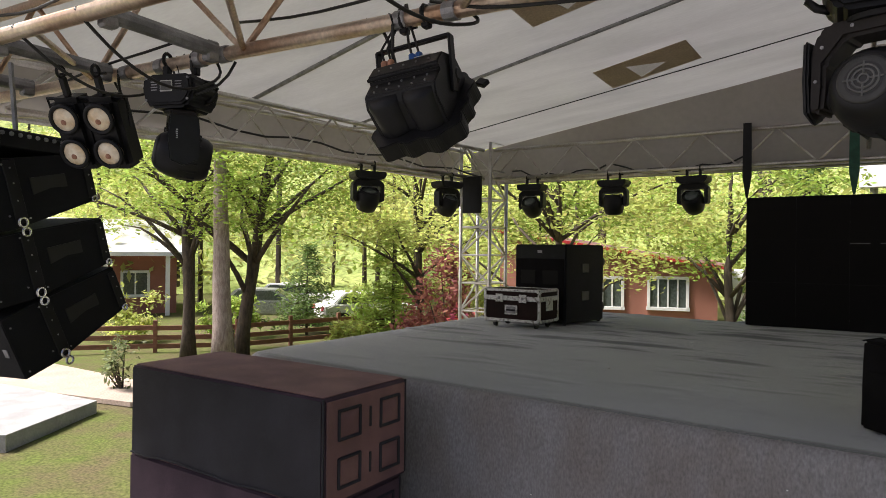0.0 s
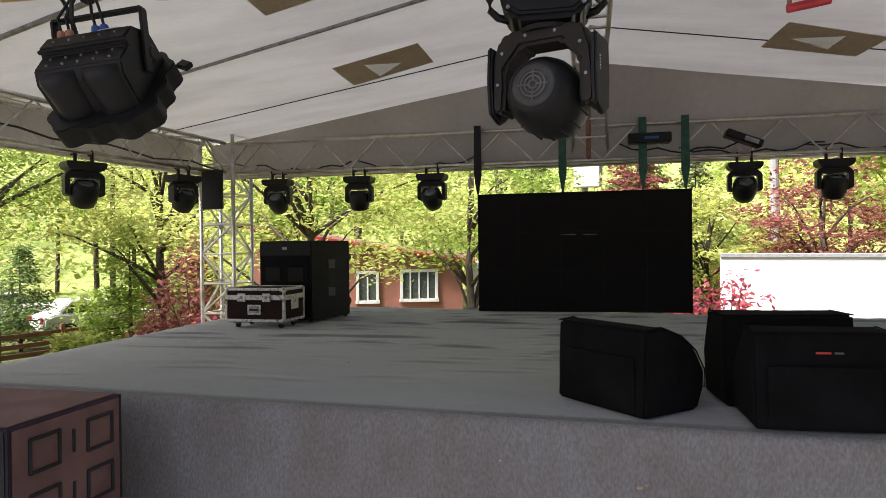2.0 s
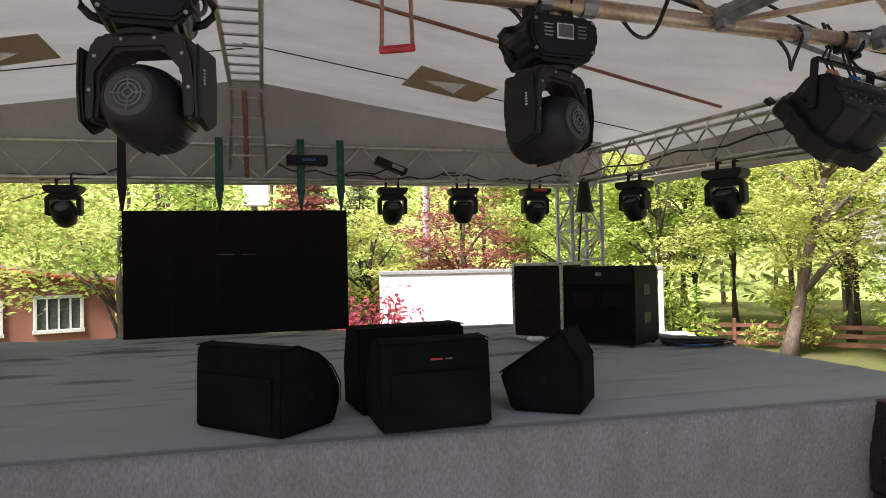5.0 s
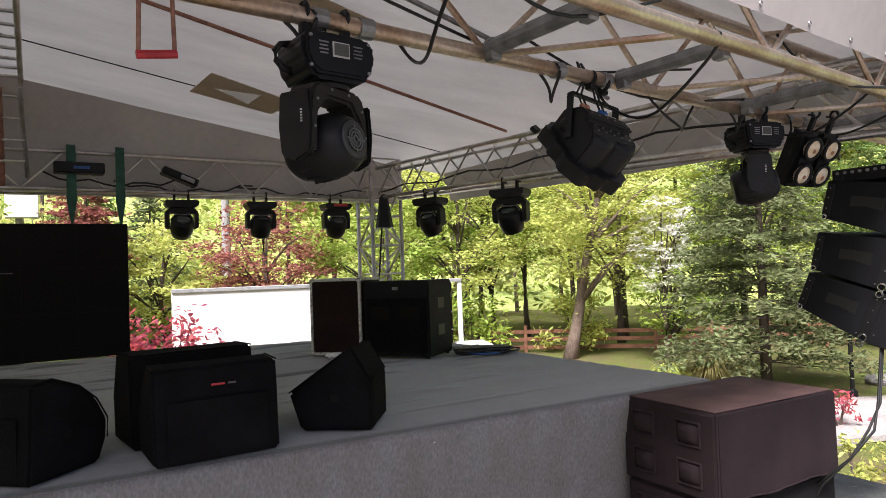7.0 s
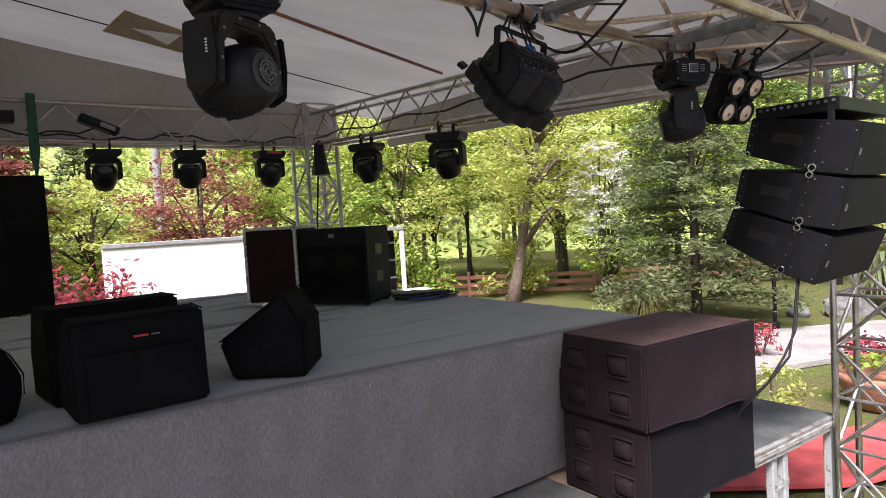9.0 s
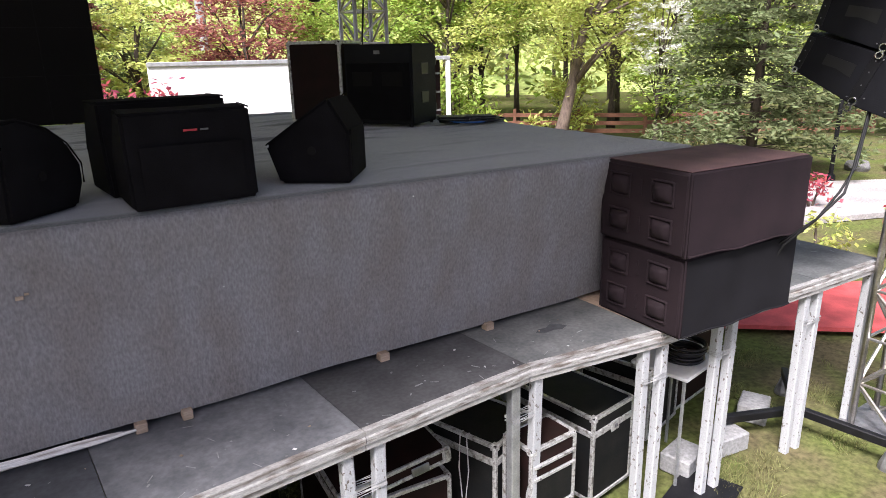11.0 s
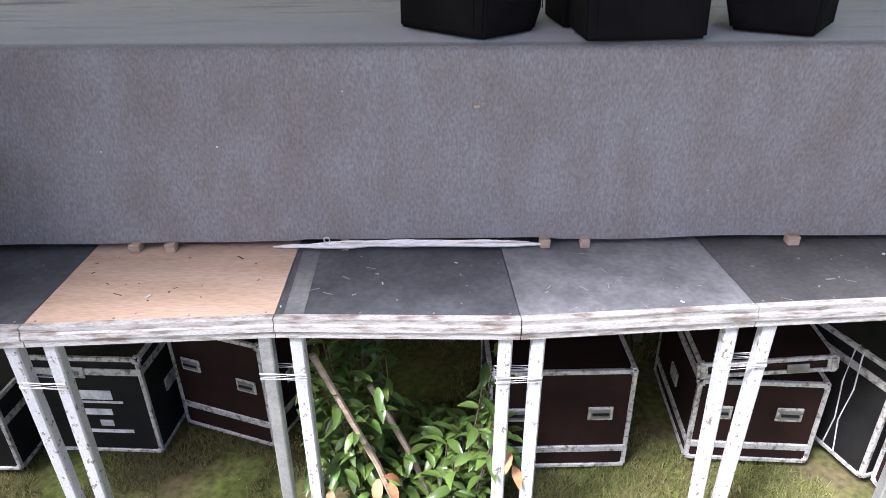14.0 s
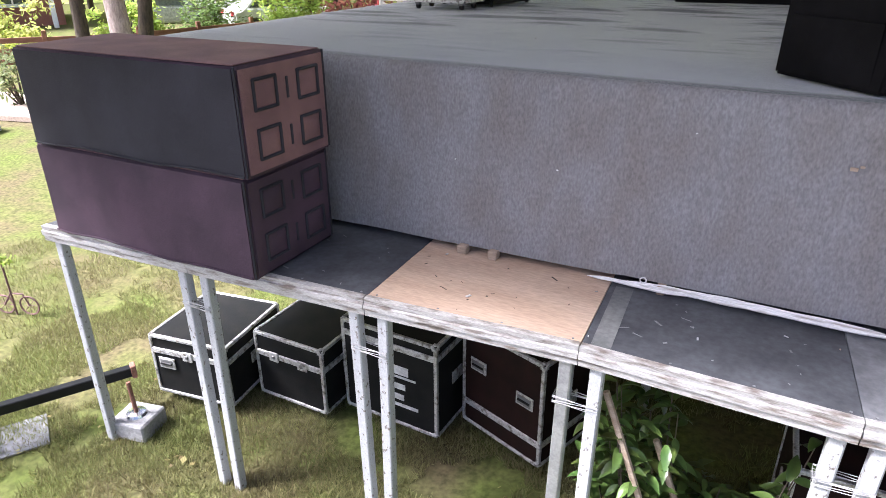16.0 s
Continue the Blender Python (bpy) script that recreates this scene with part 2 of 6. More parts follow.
def tube(a, b, r, r2=None, n=8, bm=None, caps=True):
    """A round bar from a to b."""
    a, b = Vector(a), Vector(b)
    own = bmesh.new()
    d = b - a
    m = Matrix.Translation((a + b) / 2) @ d.to_track_quat("Z", "Y").to_matrix().to_4x4()
    bmesh.ops.create_cone(own, cap_ends=caps, segments=n, radius1=r, radius2=r if r2 is None else r2, depth=d.length, matrix=m)
    return merge(bm, own)


def sweep(points, r, n=6, bm=None):
    """A round cable or limb along points; r: one radius or one a point."""
    bm = bm or bmesh.new()
    pts = [Vector(p) for p in points]
    rs = r if isinstance(r, (list, tuple)) else [r] * len(pts)
    rings = []
    for i, p in enumerate(pts):
        d = (pts[min(i + 1, len(pts) - 1)] - pts[max(i - 1, 0)]).normalized()
        q = d.to_track_quat("Z", "Y")
        rings.append([bm.verts.new(p + q @ Vector((rs[i] * math.cos(k * math.tau / n), rs[i] * math.sin(k * math.tau / n), 0))) for k in range(n)])
    for a, b in zip(rings, rings[1:]):
        for k in range(n):
            bm.faces.new((a[k], a[(k + 1) % n], b[(k + 1) % n], b[k]))
    bm.faces.new(rings[0][::-1])
    bm.faces.new(rings[-1])
    return bm


def prism(profile, depth, axis="x", bevel=0.0, bm=None):
    """A profile (list of pairs) pushed along an axis, centred on it."""
    own = bmesh.new()
    def at(u, v, w):
        return {"x": (w, u, v), "y": (u, w, v), "z": (u, v, w)}[axis]
    f, g = [own.verts.new(at(u, v, -depth / 2)) for u, v in profile], [own.verts.new(at(u, v, depth / 2)) for u, v in profile]
    own.faces.new(f[::-1])
    own.faces.new(g)
    for i in range(len(f)):
        j = (i + 1) % len(f)
        own.faces.new((f[i], f[j], g[j], g[i]))
    bmesh.ops.recalc_face_normals(own, faces=own.faces)
    if bevel:
        bmesh.ops.bevel(own, geom=own.edges[:], offset=bevel, segments=2, affect="EDGES", clamp_overlap=True)
    return merge(bm, own)


def lathe(profile, n=20, m=None, bm=None):
    """A turned shape about z from pairs (radius, z)."""
    own = bmesh.new()
    rings = [[own.verts.new((r * math.cos(k * math.tau / n), r * math.sin(k * math.tau / n), z)) for k in range(n)] for r, z in profile]
    for a, b in zip(rings, rings[1:]):
        for k in range(n):
            own.faces.new((a[k], a[(k + 1) % n], b[(k + 1) % n], b[k]))
    own.faces.new(rings[0][::-1])
    own.faces.new(rings[-1])
    if m:
        bmesh.ops.transform(own, matrix=m, verts=own.verts)
    return merge(bm, own)


def ring(R, r, m=None, n=20, k=6, bm=None):
    own = bmesh.new()
    vs = [[own.verts.new(((R + r * math.cos(b * math.tau / k)) * math.cos(a * math.tau / n), (R + r * math.cos(b * math.tau / k)) * math.sin(a * math.tau / n), r * math.sin(b * math.tau / k))) for b in range(k)] for a in range(n)]
    for a in range(n):
        for b in range(k):
            own.faces.new((vs[a][b], vs[(a + 1) % n][b], vs[(a + 1) % n][(b + 1) % k], vs[a][(b + 1) % k]))
    if m:
        bmesh.ops.transform(own, matrix=m, verts=own.verts)
    return merge(bm, own)


def from_arrays(name, verts, faces, mat, parent=None):
    me = bpy.data.meshes.new(name)
    me.from_pydata(verts, [], faces)
    me.materials.append(mat)
    ob = new(name, me)
    if parent is not None:
        ob.parent = parent
    return ob


def ground_z(x, y):
    near = 0.17 * math.exp(-((y - 2.6) / 5) ** 2 - ((x - 0.5) / 9) ** 2)
    return -0.2 - near + 0.25 * math.tanh((x - 0.3) / 4) * math.exp(-((y - 3) / 6) ** 2 - ((x - 0.3) / 7) ** 2)

# ---------------- ground ----------------
def build_ground():
    xs = sorted(set([-400, -200, -100, -60, -45] + [i * 1.0 for i in range(-34, 35)] + [45, 60, 100, 200, 400]))
    ys = sorted(set([-400, -200, -80, -40] + [i * 1.0 for i in range(-20, 41)] + [50, 70, 100, 200, 400]))
    v = [(x, y, ground_z(x, y) + 0.03 * noise.noise((x * 0.5, y * 0.5, 0))) for y in ys for x in xs]
    w = len(xs)
    f = [(j * w + i, j * w + i + 1, (j + 1) * w + i + 1, (j + 1) * w + i) for j in range(len(ys) - 1) for i in range(w - 1)]
    return tagged(from_arrays("ground", v, f, GRASSY), "trampled lawn of short green grass and bare soil", "ground", kind="structure")


build_ground()


def strip(name, pts, mat, label, category, thick=0.10, z=-0.19):
    bm = bmesh.new()
    vs = [bm.verts.new((x, y, z)) for x, y in pts]
    f = bm.faces.new(vs)
    if f.normal.z < 0:
        f.normal_flip()
    ex = bmesh.ops.extrude_face_region(bm, geom=[f])
    for e in ex["geom"]:
        if isinstance(e, bmesh.types.BMVert):
            e.co.z += thick
    bmesh.ops.recalc_face_normals(bm, faces=bm.faces)
    return tagged(finish(name, bm, mat), label, category, kind="structure")


# unseen ground, added to bounce neutral light onto the stage front
strip("pavement", [(-60, 0.75), (60, 0.75), (60, -60), (-60, -60)], BOUNCE_YARD, "unseen plain ground added before the stage to bounce light", "pavement", 0.24, -0.22)
strip("path_left", [(-60, 26), (-20, 9.2), (-13.5, 9.3), (-8, 14), (-7, 13), (-12.5, 7.9), (-16.5, 7.0), (-60, 18)], SAND, "pale sandy path running beside the wooden fence", "path")
strip("path_right", [(8, 8.0), (12.4, 6.45), (15.9, 5.24), (30, 0.4), (30, 3), (19.34, 6.34), (15.95, 8.28), (10, 11.5)], PAVE, "light stone paved garden path with a low kerb", "path")

# ---------------- the stage ----------------
SX0, SX1 = -3.72, 4.76
Z_TOP, Z_DECK = 2.32, 1.28


def front_y(x):
    return 3.40 - 0.064 * x


def skirt_y(x, z):
    """The felt of the stage front leans from the top edge to its foot."""
    s = (Z_TOP - z) / 1.02
    return front_y(x) * (1 - s) + 3.335 * s


def build_stage():
    st = thing("stage", pose(0, 0, 0), "raised stage covered in grey felt carpet with wrinkles", "stage", kind="structure")
    top = bmesh.new()
    nx, ny = 150, 300
    grid = []
    for j in range(ny + 1):
        row = []
        for i in range(nx + 1):
            u, w = i / nx, j / ny
            x = SX0 + (SX1 - SX0) * u
            yf, yb = front_y(x) + 0.02, 8.95 + (7.85 - 8.95) * u
            y = yf + (yb - yf) * w
            back = min(1, max(0, (y - 4.1) / 1.6)) * 0.75 + 0.25
            fold = max(0, noise.noise((x * 1.1, y * 7.5 + 0.5 * noise.noise((x * 2, y, 1)), 3)) - 0.30) ** 0.8
            wr = 0.055 * fold * back + 0.020 * max(0, noise.noise((x * 2.4, y * 15.0, 5)) - 0.28) * back + 0.006 * noise.noise((x * 1.5, y * 1.5, 8))
            roll = max(0, 1 - (y - yf) / 0.035)
            z = Z_TOP + wr * min(1, w * 12) - 0.012 * roll * roll
            row.append(top.verts.new((x, y, z)))
        grid.append(row)
    for j in range(ny):
        for i in range(nx):
            top.faces.new((grid[j][i], grid[j][i + 1], grid[j + 1][i + 1], grid[j + 1][i]))
    part("carpet", top, CARPET_TOP_DIM, st, "grey felt carpet with small folds", True)
    fr = bmesh.new()
    rows = []
    prof = [(0.02, -0.012), (0.004, -0.018), (-0.010, -0.032), (-0.018, -0.055), (-0.02, -0.12), (0.0, -0.45), (0.008, -0.8), (0.0, -1.0)]
    for i in range(91):
        x = SX0 + (SX1 - SX0) * i / 90
        col = []
        for k, (dy, dz) in enumerate(prof):
            s = -dz / 1.02
            y = skirt_y(x, Z_TOP - 1.02 * s) + dy + 0.012 * noise.noise((x * 1.1, s * 2, 5)) * min(1, 3 * s)
            sag = 0.0
            if k == len(prof) - 1:
                sag = 0.012 * noise.noise((x * 1.7, 0, 2)) + (0.010 if -0.2 < x < 1.1 else 0)
            col.append(fr.verts.new((x, y, Z_TOP + dz + sag)))
        rows.append(col)
    for a, b in zip(rows, rows[1:]):
        for k in range(len(prof) - 1):
            fr.faces.new((a[k], a[k + 1], b[k + 1], b[k]))
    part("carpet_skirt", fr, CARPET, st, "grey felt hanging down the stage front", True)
    for x, nm in ((SX0, "side_panel"), (SX1, "side_panel")):
        yb = 8.9 if x < 0 else 7.83
        part(nm, box((0.03, yb - front_y(x) - 0.05, 0.98), (x, (yb + front_y(x)) / 2 + 0.02, Z_TOP - 0.53)), CARPET, st)
    # stage back, extended unseen to the ground to block light from behind
    bk = bmesh.new()
    q = [bk.verts.new(p) for p in ((SX0, 8.93, Z_TOP - 0.03), (SX1, 7.83, Z_TOP - 0.03), (SX1, 7.83, -0.3), (SX0, 8.93, -0.3))]
    bk.faces.new(q)
    part("back_panel_blocker", bk, CARPET, st)
    for x in np.linspace(-3.4, 4.3, 8):
        for y in (4.6, 6.0, 7.5):
            part("leg", box((0.07, 0.07, 1.85), (x, y, 0.33), 0.008), GALV, st)
    pl = bmesh.new()
    box((8.3, 4.2, 0.06), (0.47, 5.6, 1.24), 0.0, bm=pl)
    part("under_frame", pl, WOOD, st)
    return st


build_stage()

# front step of separate decks on painted legs
SEAMS = [(-3.68, 2.49), (-2.47, 2.55), (-1.284, 2.607), (-0.18, 2.663), (0.914, 2.628), (1.975, 2.711), (3.036, 2.781), (3.995, 2.662), (4.69, 2.64), (5.70, 2.60), (6.60, 2.58)]
BACK = [(-3.68, 3.34), (-2.50, 3.34), (-1.32, 3.34), (-0.216, 3.33), (0.852, 3.35), (1.91, 3.34), (2.945, 3.39), (3.99, 3.40), (4.80, 3.40), (5.72, 3.40), (6.62, 3.40)]
DECK_LOOK = [(0, "dark grey worn deck panel"), (0, "dark grey worn deck panel"), (2, "bare plywood deck panel with scuffs"), (0, "dark coated deck panel with scratches"), (1, "light grey worn deck panel"), (3, "dark grey deck panel"), (4, "stained grey deck panel"), (2, "bare plywood deck panel"), (4, "grey deck panel"), (4, "grey deck panel")]


random.seed(17)
SCUFF = plain("scuff_pale", (0.36, 0.36, 0.36), 0.7)


def deck_unit(i):
    (x0, y0), (x1, y1) = SEAMS[i], SEAMS[i + 1]
    (u0, w0), (u1, w1) = BACK[i], BACK[i + 1]
    th = thing("stage_deck", pose(0, 0, 0), "stage deck on white legs, " + DECK_LOOK[i][1], "stage deck", "decks along the stage front")
    g = 0.002
    bm = bmesh.new()
    pts = [(x0 + g, y0 + 0.012), (x1 - g, y1 + 0.012), (u1 - g, w1 + 0.3), (u0 + g, w0 + 0.3)]
    lo, hi = [bm.verts.new((x, y, Z_DECK - 0.02)) for x, y in pts], [bm.verts.new((x, y, Z_DECK)) for x, y in pts]
    bm.faces.new(lo[::-1])
    bm.faces.new(hi)
    for k in range(4):
        bm.faces.new((lo[k], lo[(k + 1) % 4], hi[(k + 1) % 4], hi[k]))
    part("deck_panel", bm, DECKS[DECK_LOOK[i][0]], th, DECK_LOOK[i][1])
    for k in range(16):
        a, b = random.uniform(0.08, 0.9), random.uniform(0.06, 0.9)
        px = (x0 + (x1 - x0) * a) * (1 - b) + (u0 + (u1 - u0) * a) * b
        py = (y0 + 0.03) * (1 - b) + 3.31 * b
        w = random.choice((0.008, 0.012, 0.02, 0.05))
        part("scuff", box((w, random.choice((0.003, 0.005, 0.009)), 0.0012), (px, py, Z_DECK + 0.0012), 0, Matrix.Rotation(random.uniform(0, 3), 4, "Z")), SCUFF if i != 2 else BARK, th)
    for a in (0.04, 0.35, 0.65, 0.96):
        part("screw", tube((x0 + (x1 - x0) * a, y0 + (y1 - y0) * a + 0.05, Z_DECK - 0.002), (x0 + (x1 - x0) * a, y0 + (y1 - y0) * a + 0.05, Z_DECK + 0.002), 0.006, n=8), STEEL, th)
    if i == 3:
        part("tape_strip", box((0.09, 0.62, 0.0016), (x0 + 0.07, 2.99, Z_DECK + 0.0012), 0, Matrix.Rotation(0.05, 4, "Z")), DECKS[4], th, "worn grey tape strip")
    if i == 6:
        stain = part("stain", prism([(-0.10, 0.0), (-0.06, 0.03), (0.0, 0.022), (0.05, 0.05), (0.11, 0.02), (0.13, -0.03), (0.07, -0.05), (0.02, -0.03), (-0.05, -0.035)], 0.0014, "z"), DECKS[0], th, "dark spilled stain")
        stain.location = (3.46, 3.10, Z_DECK + 0.0012)
    ang = math.atan2(y1 - y0, x1 - x0)
    L = math.hypot(x1 - x0, y1 - y0)
    R = Matrix.Rotation(ang, 4, "Z")
    mid = ((x0 + x1) / 2, (y0 + y1) / 2, 0)
    prof = [(-0.012, Z_DECK + 0.004), (0.03, Z_DECK + 0.004), (0.03, Z_DECK - 0.10), (-0.006, Z_DECK - 0.10), (-0.006, Z_DECK - 0.065), (-0.018, Z_DECK - 0.06), (-0.018, Z_DECK - 0.03), (-0.006, Z_DECK - 0.026)]
    rail = prism(prof, L - 0.005, "x")
    bmesh.ops.transform(rail, matrix=Matrix.Translation(mid) @ R, verts=rail.verts)
    part("front_rail", rail, EDGE, th, "worn aluminium edge rail with peeling paint")
    back = box((L - 0.02, 0.04, 0.09), (mid[0], 3.6, Z_DECK - 0.07))
    part("back_rail", back, GALV, th)
    for k, s in ((0, 0.075), (1, L - 0.075)):
        px, py = x0 + math.cos(ang) * s, y0 + math.sin(ang) * s + 0.045
        gz = ground_z(px, py) - 0.03
        lean = 0.02 * random.uniform(-1, 1)
        leg = bmesh.new()
        box((0.062, 0.062, Z_DECK - 0.1 - gz), ((px), py, (Z_DECK - 0.1 + gz) / 2), 0.007, rot=Matrix.Rotation(lean, 4, "Y"), bm=leg)
        part("leg", leg, GALV if (i == 2 and k == 1) or (i == 5 and k == 1) else WHITELEG, th, "square leg with chipped white paint")
    return th


for i in range(len(SEAMS) - 1):
    deck_unit(i)

# ties that hold neighbouring legs together
for i in range(1, 10):
    x, y = SEAMS[i]
    loop = []
    for k in range(22):
        cx, cy = ((-0.109, 0.008), (0.109, 0.008), (0.109, 0.082), (-0.109, 0.082))[k % 4]
        loop.append((x + cx, y + cy, 0.935 + 0.0016 * k + 0.011 * math.sin(k * 1.9 + i)))
    bm = sweep(loop, 0.0022, 4)
    tagged(finish("leg_tie", bm, TIE), "grey tape tie wound round two neighbouring deck legs", "tie", "ties between deck legs")

tagged(finish("clear_clip", ring(0.015, 0.004, pose(-0.04, 3.30, 1.345, 90, 0, 0), 12, 5), INK, smooth=True), "small clear plastic clip standing on the batten", "clip")
# long pale batten lying against the carpet foot, and blocks under the carpet
def sliver(x0, x1, w, t, lift, bm, seed):
    """One warped flat strip that leans on the carpet foot, with an uneven torn edge."""
    rows = []
    for k in range(25):
        x = x0 + (x1 - x0) * k / 24
        arch = math.sin(math.pi * (x + 0.35) / 1.5)
        half = w * (0.5 + 0.22 * noise.noise((x * 7, seed, 0))) * min(1, 0.25 + 5 * min(k, 24 - k) / 24)
        y, z = 3.302 + 0.006 * noise.noise((x * 2, seed, 4)), 1.305 + 0.016 * arch + lift
        rows.append([bm.verts.new((x, y + a * half * 0.75 - b * t, z + a * half * 0.65 + b * t)) for a, b in ((-1, 0), (1, 0), (1, 1), (-1, 1))])
    for p, q in zip(rows, rows[1:]):
        for k in range(4):
            bm.faces.new((p[k], p[(k + 1) % 4], q[(k + 1) % 4], q[k]))
    bm.faces.new(rows[0][::-1])
    bm.faces.new(rows[-1])


bt = bmesh.new()
sliver(-0.20, 1.08, 0.036, 0.010, -0.006, bt, 1)
sliver(-0.12, 0.52, 0.020, 0.005, 0.006, bt, 2)
sliver(-0.33, 0.06, 0.016, 0.003, 0.0, bt, 3)
sliver(0.30, 1.02, 0.016, 0.004, 0.007, bt, 4)
bmesh.ops.recalc_face_normals(bt, faces=bt.faces)
tagged(finish("wooden_batten", bt, PALEBATTEN), "long thin peeling pale batten lying on the deck", "batten")
for x, w in ((1.104, 0.055), (1.314, 0.05), (-1.066, 0.06), (-0.876, 0.055), (2.40, 0.06), (3.15, 0.06), (0.05, 0.04)):
    tagged(finish("wooden_block", box((w, 0.06, 0.05), (x, 3.325, Z_DECK + 0.0255), 0.004), WOOD), "small raw wooden wedge block under the carpet foot", "block", "blocks under the carpet")


# ---------------- trusses, towers and roof ----------------
def truss(name, a, b, w, h, bay, label, mat=ALU, r=0.025, brace_mat=None, bottom_mat=None):
    """A box truss between the centres of its bottom faces a and b."""
    th = thing(name, pose(0, 0, 0), label, "truss", kind="structure")
    a, b = Vector(a), Vector(b)
    d = (b - a).normalized()
    side = Vector((-d.y, d.x, 0)).normalized()
    up = Vector((0, 0, 1))
    cs = [side * (w / 2), -side * (w / 2), side * (w / 2) + up * h, -side * (w / 2) + up * h]
    for k, c in enumerate(cs):
        part("chord", tube(a + c, b + c, r, n=12), (bottom_mat or mat) if k < 2 else mat, th, "", True)
    n = max(2, round((b - a).length / bay))
    bmats = brace_mat or mat
    for i in range(n):
        p, q = a.lerp(b, i / n), a.lerp(b, (i + 1) / n)
        mid = (p + q) / 2
        for s in (cs[0], cs[1]):
            part("brace", tube(p + s, mid + s + up * h, r * 0.45, n=6), bmats, th)
            part("brace", tube(mid + s + up * h, q + s, r * 0.45, n=6), bmats, th)
        part("brace", tube(p + cs[0], mid + cs[1], r * 0.45, n=6), bmats, th)
        part("brace", tube(p + cs[2], mid + cs[3], r * 0.45, n=6), bmats, th)
    return th


def tower(name, x, y, z0, z1, w, label, turn=0, r=0.027):
    th = thing(name, pose(x, y, 0, 0, 0, turn), label, "truss tower", kind="structure")
    h = w / 2
    cs = [Vector((-h, -h, 0)), Vector((h, -h, 0)), Vector((h, h, 0)), Vector((-h, h, 0))]
    for c in cs:
        part("chord", tube((c.x, c.y, z0), (c.x, c.y, z1), r, n=10), ALU, th, "", True)
    n = round((z1 - z0) / 0.42)
    for i in range(n):
        za, zb = z0 + (z1 - z0) * i / n, z0 + (z1 - z0) * (i + 1) / n
        for k in range(4):
            c, e = cs[k], cs[(k + 1) % 4]
            if (i + k) % 2:
                c, e = e, c
            part("brace", tube((c.x, c.y, za), (e.x, e.y, zb), r * 0.6, n=6), ALU, th)
            part("rung", tube((c.x, c.y, zb), (e.x, e.y, zb), r * 0.5, n=6), ALU, th)
    part("base_plate", box((w + 0.2, w + 0.2, 0.03), (0, 0, z0 + 0.015), 0.005), STEEL, th)
    return th


RL, RR, FL, FR = (-4.57, 8.76), (5.08, 8.76), (-5.1, 1.42), (6.68, 2.33)
tower("tower_rear_left", *RL, ground_z(*RL), 4.75, 0.5, "aluminium lattice tower at the back of the stage")
tower("tower_rear_right", *RR, ground_z(*RR), 4.75, 0.46, "aluminium lattice tower at the back of the stage")
tower("tower_front_left", *FL, ground_z(*FL), 4.8, 0.4, "aluminium lattice tower at the stage front")
tower("tower_front_right", *FR, ground_z(*FR), 4.8, 0.42, "aluminium lattice tower at the stage front")
truss("truss_rear", (-4.3, 8.76, 4.20), (4.85, 8.76, 4.18), 0.34, 0.42, 0.86, "aluminium lattice truss across the back of the stage")
truss("truss_left", (-4.72, 2.2, 4.08), (-4.60, 8.5, 4.20), 0.34, 0.42, 0.86, "aluminium lattice truss along the stage side")
truss("truss_right", (5.25, 2.2, 3.92), (5.10, 8.5, 4.18), 0.34, 0.42, 0.86, "aluminium lattice truss along the stage side")
FRONT = truss("truss_front", (-4.85, 1.421, 3.975), (6.42, 2.266, 3.975), 0.58, 0.46, 1.0, "worn aluminium lattice truss with yellowed tubes across the stage front", ALU_WARM, 0.03, ALU_WARM)


def front_chord(x, back=True):
    return Vector((x, (2.075 if back else 1.493) + 0.075 * x, 3.975))


# fat grey sleeves that join the two bottom tubes of the front truss
for x in (-4.1, -3.3, -2.65, -1.93, 2.28, 3.05, 4.1, 5.2):
    p, q = front_chord(x + 0.05, False), front_chord(x, True)
    bm = tube(p.lerp(q, 0.06) + Vector((0, 0, 0.01)), p.lerp(q, 0.94) + Vector((0, 0, 0.01)), 0.033, n=10)
    for t in (0.1, 0.9):
        c = p.lerp(q, t)
        box((0.05, 0.06, 0.085), c, 0.008, bm=bm)
    part("cross_tube", bm, STEEL, FRONT, "fat grey cross tube with end clamps", False)

RIDGE_X, RIDGE_Z, EAVE_Z = 0.55, 5.22, 4.64


def roof_z(x):
    s = abs(x - RIDGE_X) / 5.35
    return RIDGE_Z + (EAVE_Z - RIDGE_Z) * s


